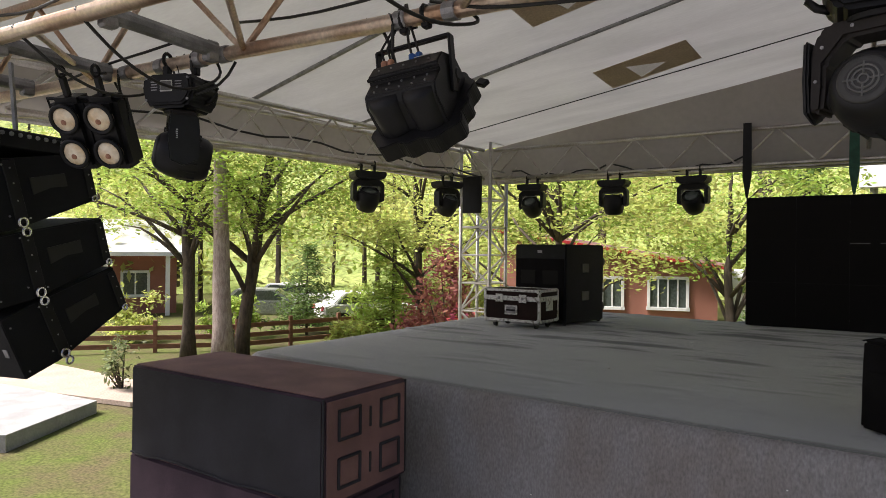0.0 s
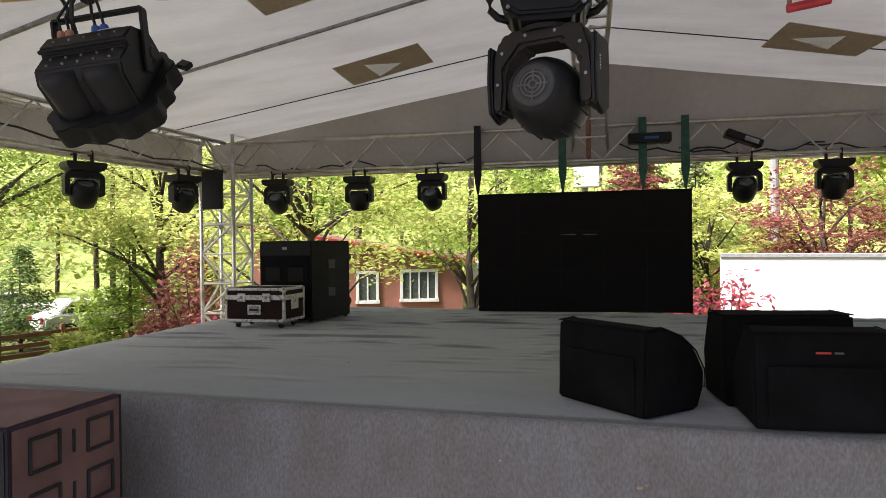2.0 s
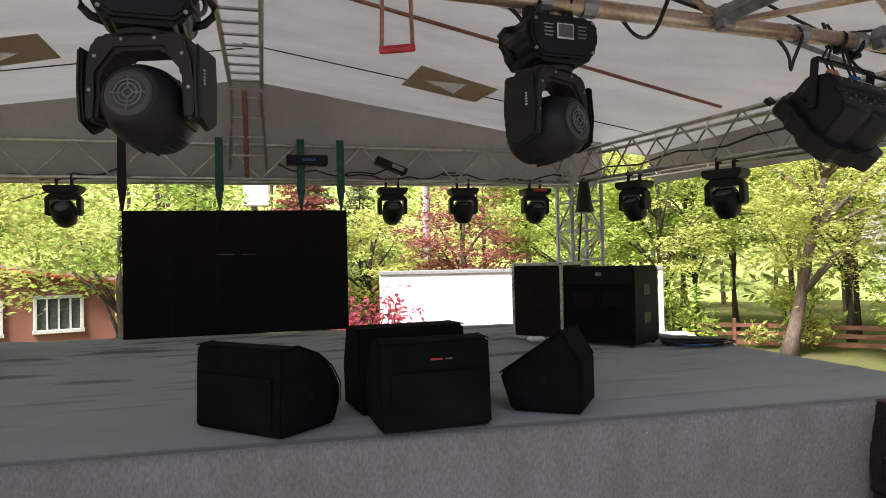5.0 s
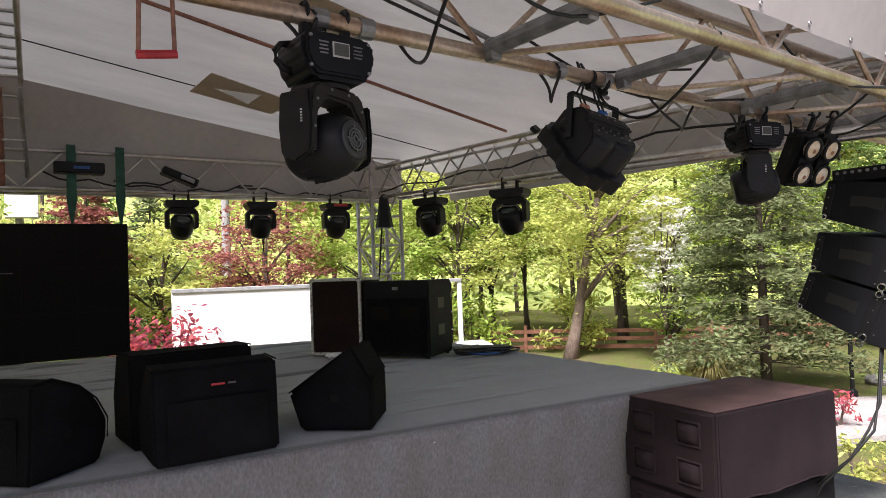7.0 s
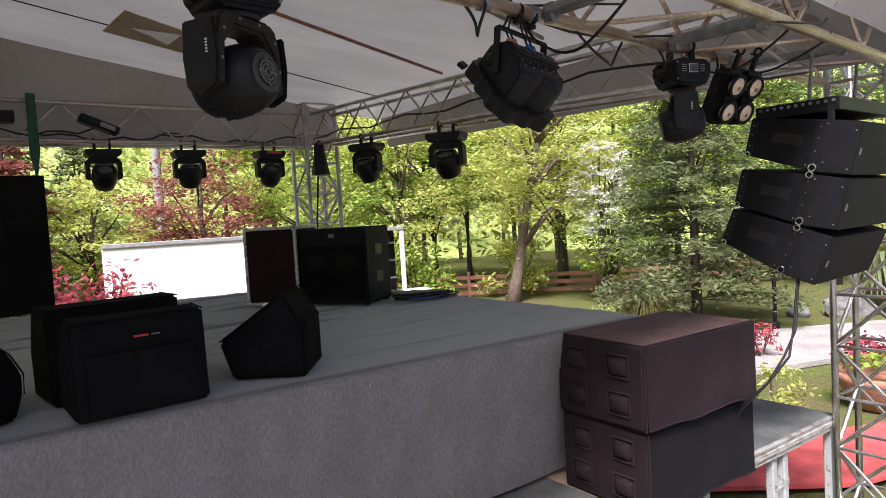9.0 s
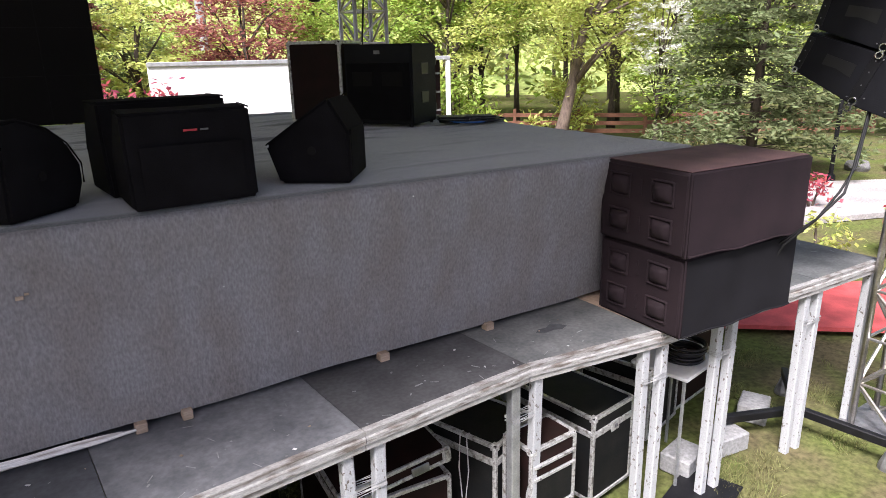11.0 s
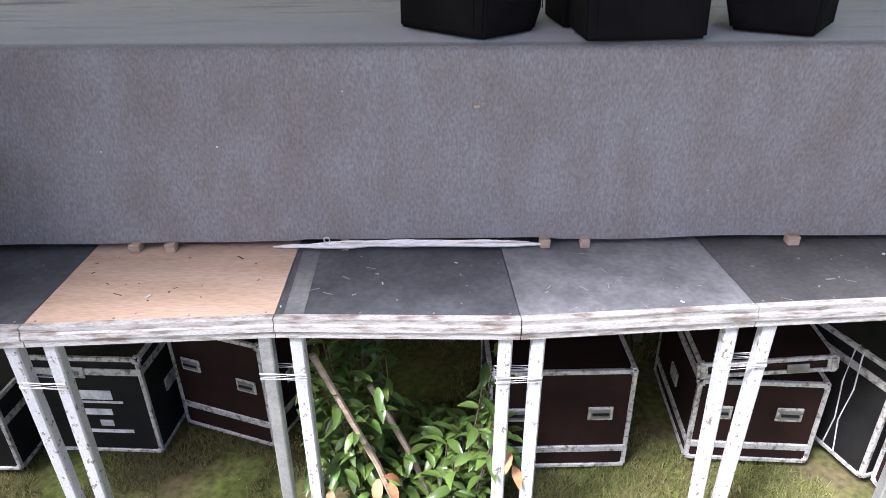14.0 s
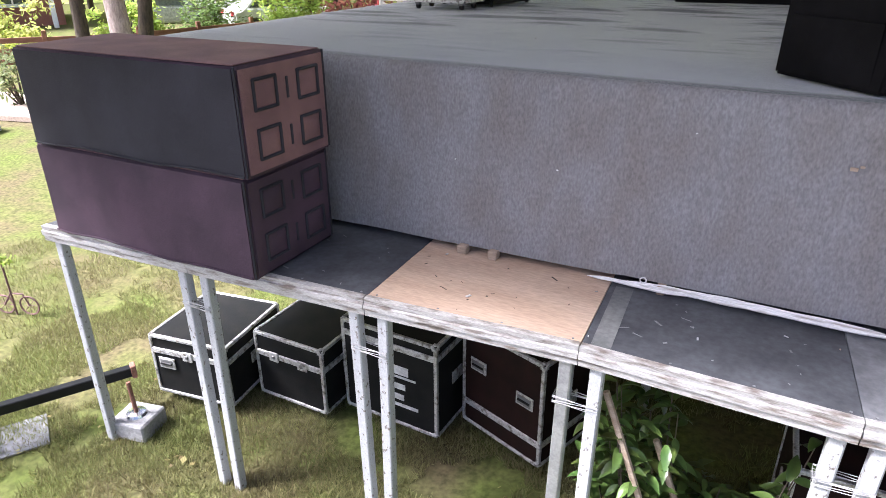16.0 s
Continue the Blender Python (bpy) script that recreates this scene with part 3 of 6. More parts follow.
def build_roof():
    rf = thing("ceiling", pose(0, 0, 0), "white tarpaulin gable roof stretched over the stage trusses", "roof", kind="structure")
    bm = bmesh.new()
    nx, ny = 60, 50
    g = []
    for j in range(ny + 1):
        row = []
        for i in range(nx + 1):
            x = -5.4 + 11.8 * i / nx
            y = 1.55 + 7.4 * j / ny
            bays = abs(math.sin((y - 1.2) / 1.85 * math.pi))
            sag = -0.05 * bays * math.sin(min(1, abs(x - RIDGE_X) / 5) * math.pi) + 0.012 * noise.noise((x * 0.6, y * 2.4, 1))
            row.append(bm.verts.new((x, y, roof_z(x) + 0.05 + sag)))
        g.append(row)
    for j in range(ny):
        for i in range(nx):
            bm.faces.new((g[j][i], g[j][i + 1], g[j + 1][i + 1], g[j + 1][i]))
    part("tarpaulin", bm, TARP, rf, "white translucent tarpaulin", True)
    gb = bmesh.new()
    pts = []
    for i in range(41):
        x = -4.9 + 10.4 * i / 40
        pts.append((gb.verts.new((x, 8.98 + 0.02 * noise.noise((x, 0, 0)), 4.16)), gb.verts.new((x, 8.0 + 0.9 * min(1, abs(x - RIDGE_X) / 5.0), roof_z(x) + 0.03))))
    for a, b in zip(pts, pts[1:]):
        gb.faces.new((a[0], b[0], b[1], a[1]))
    # the gable's shade is painted in with the grey-brown tone
    part("gable_sheet", gb, TARP_GREY_SHADED, rf, "tarpaulin gable, its shade put into a grey-brown tone", True)
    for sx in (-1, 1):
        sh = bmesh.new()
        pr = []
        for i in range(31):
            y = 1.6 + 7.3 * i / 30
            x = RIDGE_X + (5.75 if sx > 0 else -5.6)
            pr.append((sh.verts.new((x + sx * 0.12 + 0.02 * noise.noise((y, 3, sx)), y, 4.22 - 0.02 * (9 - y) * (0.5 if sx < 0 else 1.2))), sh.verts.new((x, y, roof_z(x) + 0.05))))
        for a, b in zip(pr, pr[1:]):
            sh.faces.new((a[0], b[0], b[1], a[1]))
        part("side_flap", sh, TARP_GREY_SHADED, rf, "grey tarpaulin flap behind the side truss", True)
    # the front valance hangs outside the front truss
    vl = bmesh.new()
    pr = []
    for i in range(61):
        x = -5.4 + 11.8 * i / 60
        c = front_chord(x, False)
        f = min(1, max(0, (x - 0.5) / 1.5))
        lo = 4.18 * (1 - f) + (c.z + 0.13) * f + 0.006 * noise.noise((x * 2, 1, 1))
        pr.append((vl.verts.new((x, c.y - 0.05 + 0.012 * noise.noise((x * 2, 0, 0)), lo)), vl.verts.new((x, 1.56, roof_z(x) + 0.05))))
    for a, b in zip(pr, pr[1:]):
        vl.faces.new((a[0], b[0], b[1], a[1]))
    # greyer tone than the roof imitates shade on the valance
    part("front_valance", vl, TARP_GREY_SHADED, rf, "tarpaulin valance with eyelets, greyed for the shade on it", True)
    for i in range(26):
        x = -4.8 + i * 0.4
        c = front_chord(x, False)
        f = min(1, max(0, (x - 0.5) / 1.5))
        m = Matrix.Translation((x, c.y - 0.062, 4.21 * (1 - f) + (c.z + 0.16) * f)) @ Matrix.Rotation(radians(90), 4, "X")
        part("eyelet", ring(0.010, 0.0028, m, 10, 5), STEEL, rf)
    # rafters and seams
    for y, r, mat in ((6.05, 0.017, RUST), (4.5, 0.02, STEEL)):
        for x in (-4.8, 5.35):
            part("rafter", tube((RIDGE_X, y - 1.1, RIDGE_Z - 0.0), (x, y, roof_z(x) - 0.02), r, n=8), mat if x > 0 else STEEL, rf)
    for x, y in ((-4.8, 7.6), (5.35, 7.45)):
        part("seam", tube((RIDGE_X, y - 0.8, RIDGE_Z + 0.01), (x, y, roof_z(x) - 0.02), 0.006, n=6), CABLE, rf)
    return rf


build_roof()


def vent(corners, hole, name="roof_vent"):
    """A sewn-on diamond patch with a triangular opening of lighter cloth."""
    th = thing(name, pose(0, 0, 0), "olive-brown diamond patch with a white triangular opening sewn under the roof", "roof vent", "patches under the roof")
    for loops, mat, dz, nm in (((corners, hole), PATCH, -0.055, "patch"), ((hole,), VENTNET, -0.047, "opening")):
        bm = bmesh.new()
        rim = []
        for pts in loops:
            vs = [bm.verts.new((x, y, roof_z(x) + dz)) for x, y in pts]
            rim += [bm.edges.new((vs[k], vs[(k + 1) % len(vs)])) for k in range(len(vs))]
        bmesh.ops.triangle_fill(bm, use_beauty=True, use_dissolve=False, edges=rim)
        ext = bmesh.ops.extrude_face_region(bm, geom=bm.faces[:])
        for v in [g for g in ext["geom"] if isinstance(g, bmesh.types.BMVert)]:
            v.co.z -= 0.004
        bmesh.ops.recalc_face_normals(bm, faces=bm.faces)
        part(nm, bm, mat, th)


vent([(-1.91, 6.26), (-0.98, 6.02), (-0.98, 6.64), (-1.94, 6.94)], [(-1.61, 6.33), (-1.26, 6.48), (-1.59, 6.79)])
vent([(2.13, 6.95), (2.18, 6.23), (3.07, 6.57), (3.01, 7.16)], [(2.31, 6.67), (2.73, 6.56), (2.71, 6.97)])
vent([(-1.81, 4.32), (-0.93, 4.10), (-0.95, 4.60), (-1.84, 4.78)], [(-1.55, 4.40), (-1.22, 4.45), (-1.5, 4.66)])
vent([(2.05, 4.60), (2.03, 4.10), (2.9, 4.32), (2.94, 4.78)], [(2.2, 4.45), (2.5, 4.40), (2.48, 4.66)])

# ridge ladder truss and the king post at the gable
rt = thing("ridge_ladder", pose(0, 0, 0), "aluminium ladder truss under the roof ridge", "truss", kind="structure")
for sx in (-0.17, 0.17):
    part("rail", tube((RIDGE_X + sx, 1.9, RIDGE_Z - 0.06), (RIDGE_X + sx, 7.95, RIDGE_Z - 0.06), 0.024, n=8), ALU, rt)
    part("rail", tube((RIDGE_X + sx * 0.9, 7.98, RIDGE_Z - 0.1), (RIDGE_X + sx * 1.25, 8.58, 4.3), 0.022, n=8), ALU, rt)
for i in range(20):
    y = 2.0 + i * 0.3
    part("rung", tube((RIDGE_X - 0.17, y, RIDGE_Z - 0.06), (RIDGE_X + 0.17, y, RIDGE_Z - 0.06), 0.015, n=6), ALU, rt)
for i in range(4):
    z = 4.45 + i * 0.2
    part("rung", tube((RIDGE_X - 0.19, 8.5 - (z - 4.3) * 0.6, z), (RIDGE_X + 0.19, 8.5 - (z - 4.3) * 0.6, z), 0.013, n=6), ALU, rt)
part("post", tube((RIDGE_X - 0.02, 8.0, RIDGE_Z - 0.1), (RIDGE_X - 0.02, 8.6, 4.2), 0.03, n=8), RUST, rt)

# ---------------- LED wall ----------------
scr = thing("led_screen", pose(0.434, 8.40, Z_TOP), "large black switched-off LED wall standing on the stage back", "screen")
part("face", box((2.54, 0.03, 1.46), (0, -0.045, 0.735), 0.004), SCREEN, scr)
part("cabinet", box((2.53, 0.08, 1.455), (0, 0.012, 0.735), 0.006), BLACK, scr)
for i in range(1, 5):
    part("panel_joint", box((0.003, 0.004, 1.45), (-1.27 + i * 0.508, -0.061, 0.735)), BLACK, scr)
for z in (0.5, 0.98):
    part("panel_joint", box((2.53, 0.004, 0.003), (0, -0.061, z)), BLACK, scr)
for x, w in ((-0.16, 0.09), (0.1, 0.08)):
    part("scratch_mark", box((w * 2, 0.002, 0.006), (x, -0.0635, 0.945)), STEEL, scr)
for x, mat in ((-0.86, BLACK), (0.21, GREEN), (1.17, GREEN), (1.66, GREEN)):
    st = bmesh.new()
    prof = [(-0.045, 4.68), (0.045, 4.68), (0.05, 4.05), (0.012, 3.80), (-0.012, 3.80), (-0.05, 4.05)]
    prism(prof, 0.012, "y", bm=st)
    bmesh.ops.transform(st, matrix=Matrix.Translation((x, 8.52, 0)), verts=st.verts)
    tagged(finish("lifting_strap", st, mat), "broad woven lifting strap holding the LED wall to the truss", "strap", "straps over the LED wall")


# ---------------- lights on the trusses ----------------
def hook(parent, x, z0=0.0, h=0.1, y=0.0):
    bm = ring(0.03, 0.009, Matrix.Translation((x, y, z0)) @ Matrix.Rotation(radians(90), 4, "Y"), 12, 5)
    box((0.03, 0.035, h), (x, y, z0 - 0.03 - h / 2), 0.004, bm=bm)
    tube((x - 0.03, y + 0.03, z0 - 0.02), (x + 0.035, y + 0.03, z0 - 0.02), 0.008, n=6, bm=bm)
    return part("clamp", bm, BLACK, parent, "black hook clamp")


def moving_head(m, group, tilt=90, pan=0):
    th = thing("moving_head_light", m, "black moving head stage light hanging from the truss", "stage light", group)
    hook(th, -0.075, 0, 0.05)
    hook(th, 0.075, 0, 0.05)
    part("safety_wire", sweep([(0.0, 0.02, 0.03), (-0.012, -0.02, -0.03), (0.004, -0.01, -0.10)], 0.004, 5), CABLE, th)
    outline = [(-0.10, -0.092), (0.10, -0.092), (0.126, -0.104), (0.136, -0.135), (0.130, -0.185), (0.112, -0.222), (0.085, -0.246), (-0.085, -0.246), (-0.112, -0.222), (-0.130, -0.185), (-0.136, -0.135), (-0.126, -0.104)]
    body = part("base", prism(outline, 0.21, "y", 0.014), BLACK, th)
    part("front_cover", prism([(x * 0.9, -0.165 + (z + 0.165) * 0.82) for x, z in outline], 0.222, "y", 0.008), BLACK, body)
    part("display", box((0.062, 0.008, 0.05), (0, -0.110, -0.150), 0.002), INK, body, "pale display surround")
    part("display_glass", box((0.052, 0.008, 0.040), (0, -0.112, -0.150)), GREYFAN, body, "dull grey display")
    for sx in (-1, 1):
        for k in range(4):
            part("caption_bar", box((0.034 - 0.005 * (k % 2), 0.002, 0.0045), (sx * 0.062, -0.1118, -0.131 - k * 0.012)), STEEL, body)
        for z in (-0.115, -0.21):
            part("screw", tube((sx * 0.105, -0.104, z), (sx * 0.105, -0.110, z), 0.006, n=8), STEEL, body)
        grip = sweep([(sx * 0.115, 0.02, -0.112), (sx * 0.152, 0.02, -0.118), (sx * 0.172, 0.02, -0.142), (sx * 0.168, 0.02, -0.172), (sx * 0.145, 0.02, -0.195), (sx * 0.112, 0.02, -0.205)], [0.014, 0.011, 0.011, 0.011, 0.012, 0.014], 8)
        part("handle", grip, BLACK, body, "", True)
    part("turntable", lathe([(0.075, -0.244), (0.08, -0.250), (0.075, -0.262)], 20), BLACK, th)
    prof = [(-0.105, -0.252), (0.105, -0.252), (0.132, -0.272), (0.150, -0.325), (0.157, -0.40), (0.157, -0.475), (0.145, -0.492), (0.118, -0.488), (0.112, -0.42), (0.112, -0.36), (0.062, -0.300), (-0.062, -0.300), (-0.112, -0.36), (-0.112, -0.42), (-0.118, -0.488), (-0.145, -0.492), (-0.157, -0.475), (-0.157, -0.40), (-0.150, -0.325), (-0.132, -0.272)]
    yk = part("yoke", prism(prof, 0.112, "y", 0.011), BROWNBLACK, th, "dark grey-brown yoke")
    for sx in (-1, 1):
        part("side_cover", prism([(-0.062, -0.29), (0.062, -0.29), (0.070, -0.40), (0.060, -0.49), (0.0, -0.515), (-0.060, -0.49), (-0.070, -0.40)], 0.016, "x", 0.006), BLACK, yk, "black arm cover").location = (sx * 0.158, 0, 0)
        for k in range(5):
            part("caption_bar", box((0.002, 0.008, 0.005), (sx * 0.1668, -0.03, -0.355 - k * 0.009)), INK, yk)
    for x, z in ((-0.045, -0.272), (0.045, -0.272), (-0.118, -0.315), (0.118, -0.315), (-0.134, -0.405), (0.134, -0.405)):
        part("screw", tube((x, -0.054, z), (x, -0.0605, z), 0.005, n=8), STEEL, yk)
    R = Matrix.Translation((0, 0, -0.447)) @ Matrix.Rotation(radians(tilt), 4, "X")
    hd = lathe([(0.05, -0.132), (0.082, -0.128), (0.098, -0.105), (0.108, -0.06), (0.112, -0.01), (0.108, 0.035), (0.096, 0.075), (0.080, 0.100), (0.068, 0.110), (0.062, 0.108)], 32, R)
    head = part("head", hd, BLACK, th, "round black lamp head", True)
    part("fan_plate", lathe([(0.064, 0.100), (0.064, 0.112), (0.058, 0.116), (0.044, 0.114)], 28, R), FANPLATE, head, "grey fan surround", True)
    fan = bmesh.new()
    for rr in (0.012, 0.025, 0.036):
        ring(rr, 0.0030, R @ Matrix.Translation((0, 0, 0.117)), 24, 5, bm=fan)
    for k in range(4):
        a = k * math.pi / 2
        tube(R @ Vector((math.cos(a) * 0.046, math.sin(a) * 0.046, 0.117)), R @ Vector((math.cos(a) * 0.010, math.sin(a) * 0.010, 0.117)), 0.0028, n=5, bm=fan)
    part("fan_grille", fan, GREYFAN, head, "grey ring fan grille")
    part("fan_well", lathe([(0.045, 0.1150), (0.045, 0.1156)], 24, R), CABLE, head)
    for k in range(16):
        a = k * math.tau / 16
        c = R @ Matrix.Rotation(a, 4, "Z")
        fin = box((0.010, 0.007, 0.075), (0.1085, 0, -0.035), 0.002)
        bmesh.ops.transform(fin, matrix=c, verts=fin.verts)
        part("fin", fin, BLACK, head)
    pv = part("pivot", tube((-0.115, 0, -0.447), (0.115, 0, -0.447), 0.035, n=16), BLACK, th)
    for o in (yk, head, pv):
        o.matrix_basis = pose(0, 0, 0, 0, 0, pan)
    return th


def small_head(m, group, tilt=70, label="small black moving head wash light under the truss"):
    th = thing("moving_head_wash", m, label, "stage light", group)
    hook(th, -0.08, 0, 0.09)
    hook(th, 0.08, 0, 0.09)
    part("base", prism([(-0.19, -0.10), (0.19, -0.10), (0.19, -0.15), (0.15, -0.19), (-0.15, -0.19), (-0.19, -0.15)], 0.26, "y", 0.01), BLACK, th)
    part("yoke", prism([(-0.14, -0.19), (0.14, -0.19), (0.19, -0.24), (0.19, -0.43), (0.14, -0.45), (0.14, -0.26), (-0.14, -0.26), (-0.14, -0.45), (-0.19, -0.43), (-0.19, -0.24)], 0.12, "y", 0.008), BLACK, th)
    R = Matrix.Translation((0, 0, -0.425)) @ Matrix.Rotation(radians(tilt), 4, "X")
    h = part("head", lathe([(0.07, -0.13), (0.11, -0.11), (0.135, -0.02), (0.135, 0.08), (0.12, 0.12), (0.105, 0.13)], 18, R), BLACK, th, "", True)
    part("lens_rim", ring(0.105, 0.012, R @ Matrix.Translation((0, 0, 0.128)), 18, 6), BLACK, h, "", True)
    # pale arc added in place of the highlight on the yoke's inner edge
    part("yoke_highlight", sweep([(-0.125, -0.065, -0.33), (-0.09, -0.065, -0.275), (0.09, -0.065, -0.275), (0.125, -0.065, -0.33)], 0.007, 6), STEEL, th, "pale bar for the highlight inside the yoke")
    part("lens", lathe([(0.095, 0.128), (0.06, 0.14), (0.01, 0.145)], 16, R), PANE, h, "dark glass lens", True)
    return th


for x, rz, tl, pan in ((0.42, 2, 82, -19), (1.61, 5, 84, 24), (-2.18, 20, 80, -50), (4.26, -20, 80, 60)):
    p = front_chord(x)
    moving_head(pose(p.x, p.y, p.z + 0.015, 0, 0, rz) @ Matrix.Scale(0.96, 4), "moving heads on the front truss", tl, pan)
for x in (-3.68, -2.49, -1.48, 2.33, 3.29, 4.33):
    wash = small_head(pose(x, 8.60, 4.19, 0, 0, 4 * math.sin(x * 5)), "wash lights round the back truss", 28 + 22 * math.sin(x * 3))
    if x > 4:
        part("red_plate", box((0.2, 0.008, 0.035), (0.02, -0.134, -0.125), 0.002), REDROPE, wash, "red plate on the base")
for x, y, z, rz in ((-4.5, 5.95, 4.14, 60), (-4.45, 7.56, 4.17, 75), (4.95, 7.1, 4.12, -70), (5.02, 5.6, 4.05, -60)):
    small_head(pose(x, y, z, 0, 0, rz), "wash lights round the back truss", 30)


def blinder(m):
    th = thing("audience_blinder", m, "black four-lamp blinder with warm round reflectors under the truss", "stage light", "blinders on the front truss")
    hook(th, -0.1, 0.06, 0.10)
    hook(th, 0.1, 0.06, 0.10)
    part("bracket", sweep([(-0.22, 0, -0.24), (-0.225, 0, -0.08), (0.225, 0, -0.08), (0.22, 0, -0.24)], 0.01, 6), BLACK, th)
    for i in (-1, 1):
        hs = part("housing", box((0.19, 0.16, 0.40), (i * 0.1, 0.02, -0.27), 0.03, segments=2), BLACK, th)
        for j in (-1, 1):
            R = Matrix.Translation((i * 0.1, -0.075, -0.27 + j * 0.095)) @ Matrix.Rotation(radians(90), 4, "X")
            # convex disc whose cream colour imitates the lit reflector
            cup = lathe([(0.069, -0.02), (0.068, 0.006), (0.055, 0.014), (0.03, 0.019), (0.006, 0.021)], 20, R)
            part("reflector", cup, LAMP_GLEAM, hs, "round reflector, its warm gleam put into the colour", True)
            part("bulb", lathe([(0.016, 0.019), (0.014, 0.024), (0.004, 0.027)], 10, R @ Matrix.Translation((0, -0.012, 0))), TERRACOTTA, hs, "orange bulb")
            part("lamp_rim", ring(0.074, 0.012, R @ Matrix.Translation((0, 0, 0.01)), 22, 6), BLACK, hs, "", True)
    return th


blinder(pose(-2.47, 1.62, 3.86, 27, 0, 26) @ Matrix.Scale(0.82, 4))
blinder(pose(4.69, 2.24, 3.92, 27, 0, -6) @ Matrix.Scale(0.82, 4))


def matrix_light(m, tilt=-40):
    """A flood light seen from its back: stepped housing, lamp barrels and a scalloped face plate that points away and down."""
    th = thing("flood_light", m, "black scalloped stage flood light with white print in a bracket", "stage light", "flood lights on the front truss")
    hook(th, -0.03, 0.04, 0.02)
    hook(th, 0.06, 0.04, 0.02)
    br = bmesh.new()
    box((0.30, 0.03, 0.010), (0, 0, -0.055), 0.002, bm=br)
    for sx in (-1, 1):
        box((0.010, 0.034, 0.20), (sx * 0.148, 0, -0.155), 0.002, bm=br)
    part("bracket", br, BLACK, th, "square black hanging bracket")
    R = Matrix.Translation((0, 0.02, -0.275)) @ Matrix.Rotation(radians(tilt), 4, "X")

    def placed(bm):
        bmesh.ops.transform(bm, matrix=R, verts=bm.verts)
        return bm
    body = part("housing", placed(prism([(0.02, 0.135), (-0.085, 0.135), (-0.155, 0.065), (-0.160, 0.0), (-0.135, -0.008), (-0.135, -0.075), (-0.10, -0.105), (0.02, -0.115)], 0.28, "x", 0.005)), BLACK, th)
    part("ledge", placed(box((0.285, 0.012, 0.008), (0, -0.150, -0.004), 0.002)), BLACK, body)
    for x in (-0.068, 0.068):
        for z, d in ((-0.070, 0.125), (0.075, 0.06)):
            bar = lathe([(0.058, -d), (0.068, -d + 0.02), (0.070, 0.0), (0.074, 0.04), (0.06, 0.05)], 22, Matrix.Translation((x, 0, z)) @ Matrix.Rotation(radians(-90), 4, "X"))
            part("lamp_barrel", placed(bar), BLACK, th, "", True)
    wave = []
    for k in range(64):
        a = k * math.tau / 64
        c, q = math.cos(a), math.sin(a)
        e = (abs(c) ** 5 + abs(q) ** 5) ** -0.2
        rr = e * (1 + 0.055 * math.cos(a * 12 + 0.5))
        wave.append((0.178 * c * rr, 0.178 * q * rr))
    plate = prism(wave, 0.07, "y", 0.004)
    bmesh.ops.transform(plate, matrix=Matrix.Translation((0, 0.045, 0)), verts=plate.verts)
    pl = part("face_plate", placed(plate), BLACK, th, "scalloped black face plate")
    for sx in (-1, 1):
        tab = box((0.05, 0.02, 0.035), (sx * 0.178, 0.065, 0.165), 0.004, Matrix.Rotation(sx * 0.6, 4, "Y"))
        part("tab", placed(tab), BLACK, pl)
        part("knob", placed(lathe([(0.030, 0.0), (0.030, 0.022), (0.018, 0.03)], 14, Matrix.Translation((sx * 0.127, -0.05, 0.07)) @ Matrix.Rotation(radians(sx * 90), 4, "Y"))), BLACK, th)
    slope = Matrix.Translation((0, -0.122, 0.1015)) @ Matrix.Rotation(radians(-45), 4, "X")
    for nm, w, h, x, z, mat in (("sticker", 0.072, 0.026, 0.060, -0.028, INK), ("caption_bar", 0.105, 0.007, -0.020, 0.012, INK), ("caption_bar", 0.042, 0.012, 0.0, 0.012, INK), ("caption_bar", 0.055, 0.010, -0.050, -0.026, INK)):
        bm = box((w, 0.002, h), (x, -0.0012, z))
        bmesh.ops.transform(bm, matrix=R @ slope, verts=bm.verts)
        part(nm, bm, mat, body, "white print" if nm != "sticker" else "white sticker")
    for x in (-0.10, -0.05, 0.0, 0.05, 0.10):
        for y, z in ((-0.158, 0.03), (-0.136, -0.03), (-0.136, -0.062)):
            part("screw", placed(tube((x, y + 0.004, z), (x, y - 0.004, z), 0.004, n=6)), STEEL, body)
    for dx, mat in ((-0.095, TERRACOTTA), (-0.068, TERRACOTTA), (0.020, BLUE), (0.048, BLUE)):
        part("plug", tube((dx, -0.055, -0.175), (dx - 0.012, -0.03, -0.105), 0.013, n=10), mat, th, "cable plug")
        part("lead", sweep([(dx - 0.012, -0.03, -0.105), (dx - 0.03, -0.015, -0.05), (dx * 0.5 - 0.03, 0.0, 0.02), (dx * 0.2 - 0.05, 0.05, 0.12)], 0.0048, 6), CABLE, th)
    return th


matrix_light(pose(*(front_chord(-0.97) + Vector((0, 0, -0.04))), 0, -6, 6))
matrix_light(pose(*(front_chord(2.92) + Vector((0, 0, -0.05))), 0, 8, 4))

# red hand grip on two cords
grip = thing("hand_strap", pose(1.08, 2.06, 3.915), "red grip bar hanging on two cords from the truss", "strap")
for sx in (-0.045, 0.045):
    part("cord", tube((sx * 0.85, 0, 0.1), (sx, 0, -0.17), 0.006, n=6), RUST, grip)
part("grip", sweep([(-0.05, 0, -0.175), (0, 0, -0.168), (0.05, 0, -0.16)], 0.012, 8), REDROPE, grip, "red plastic grip")

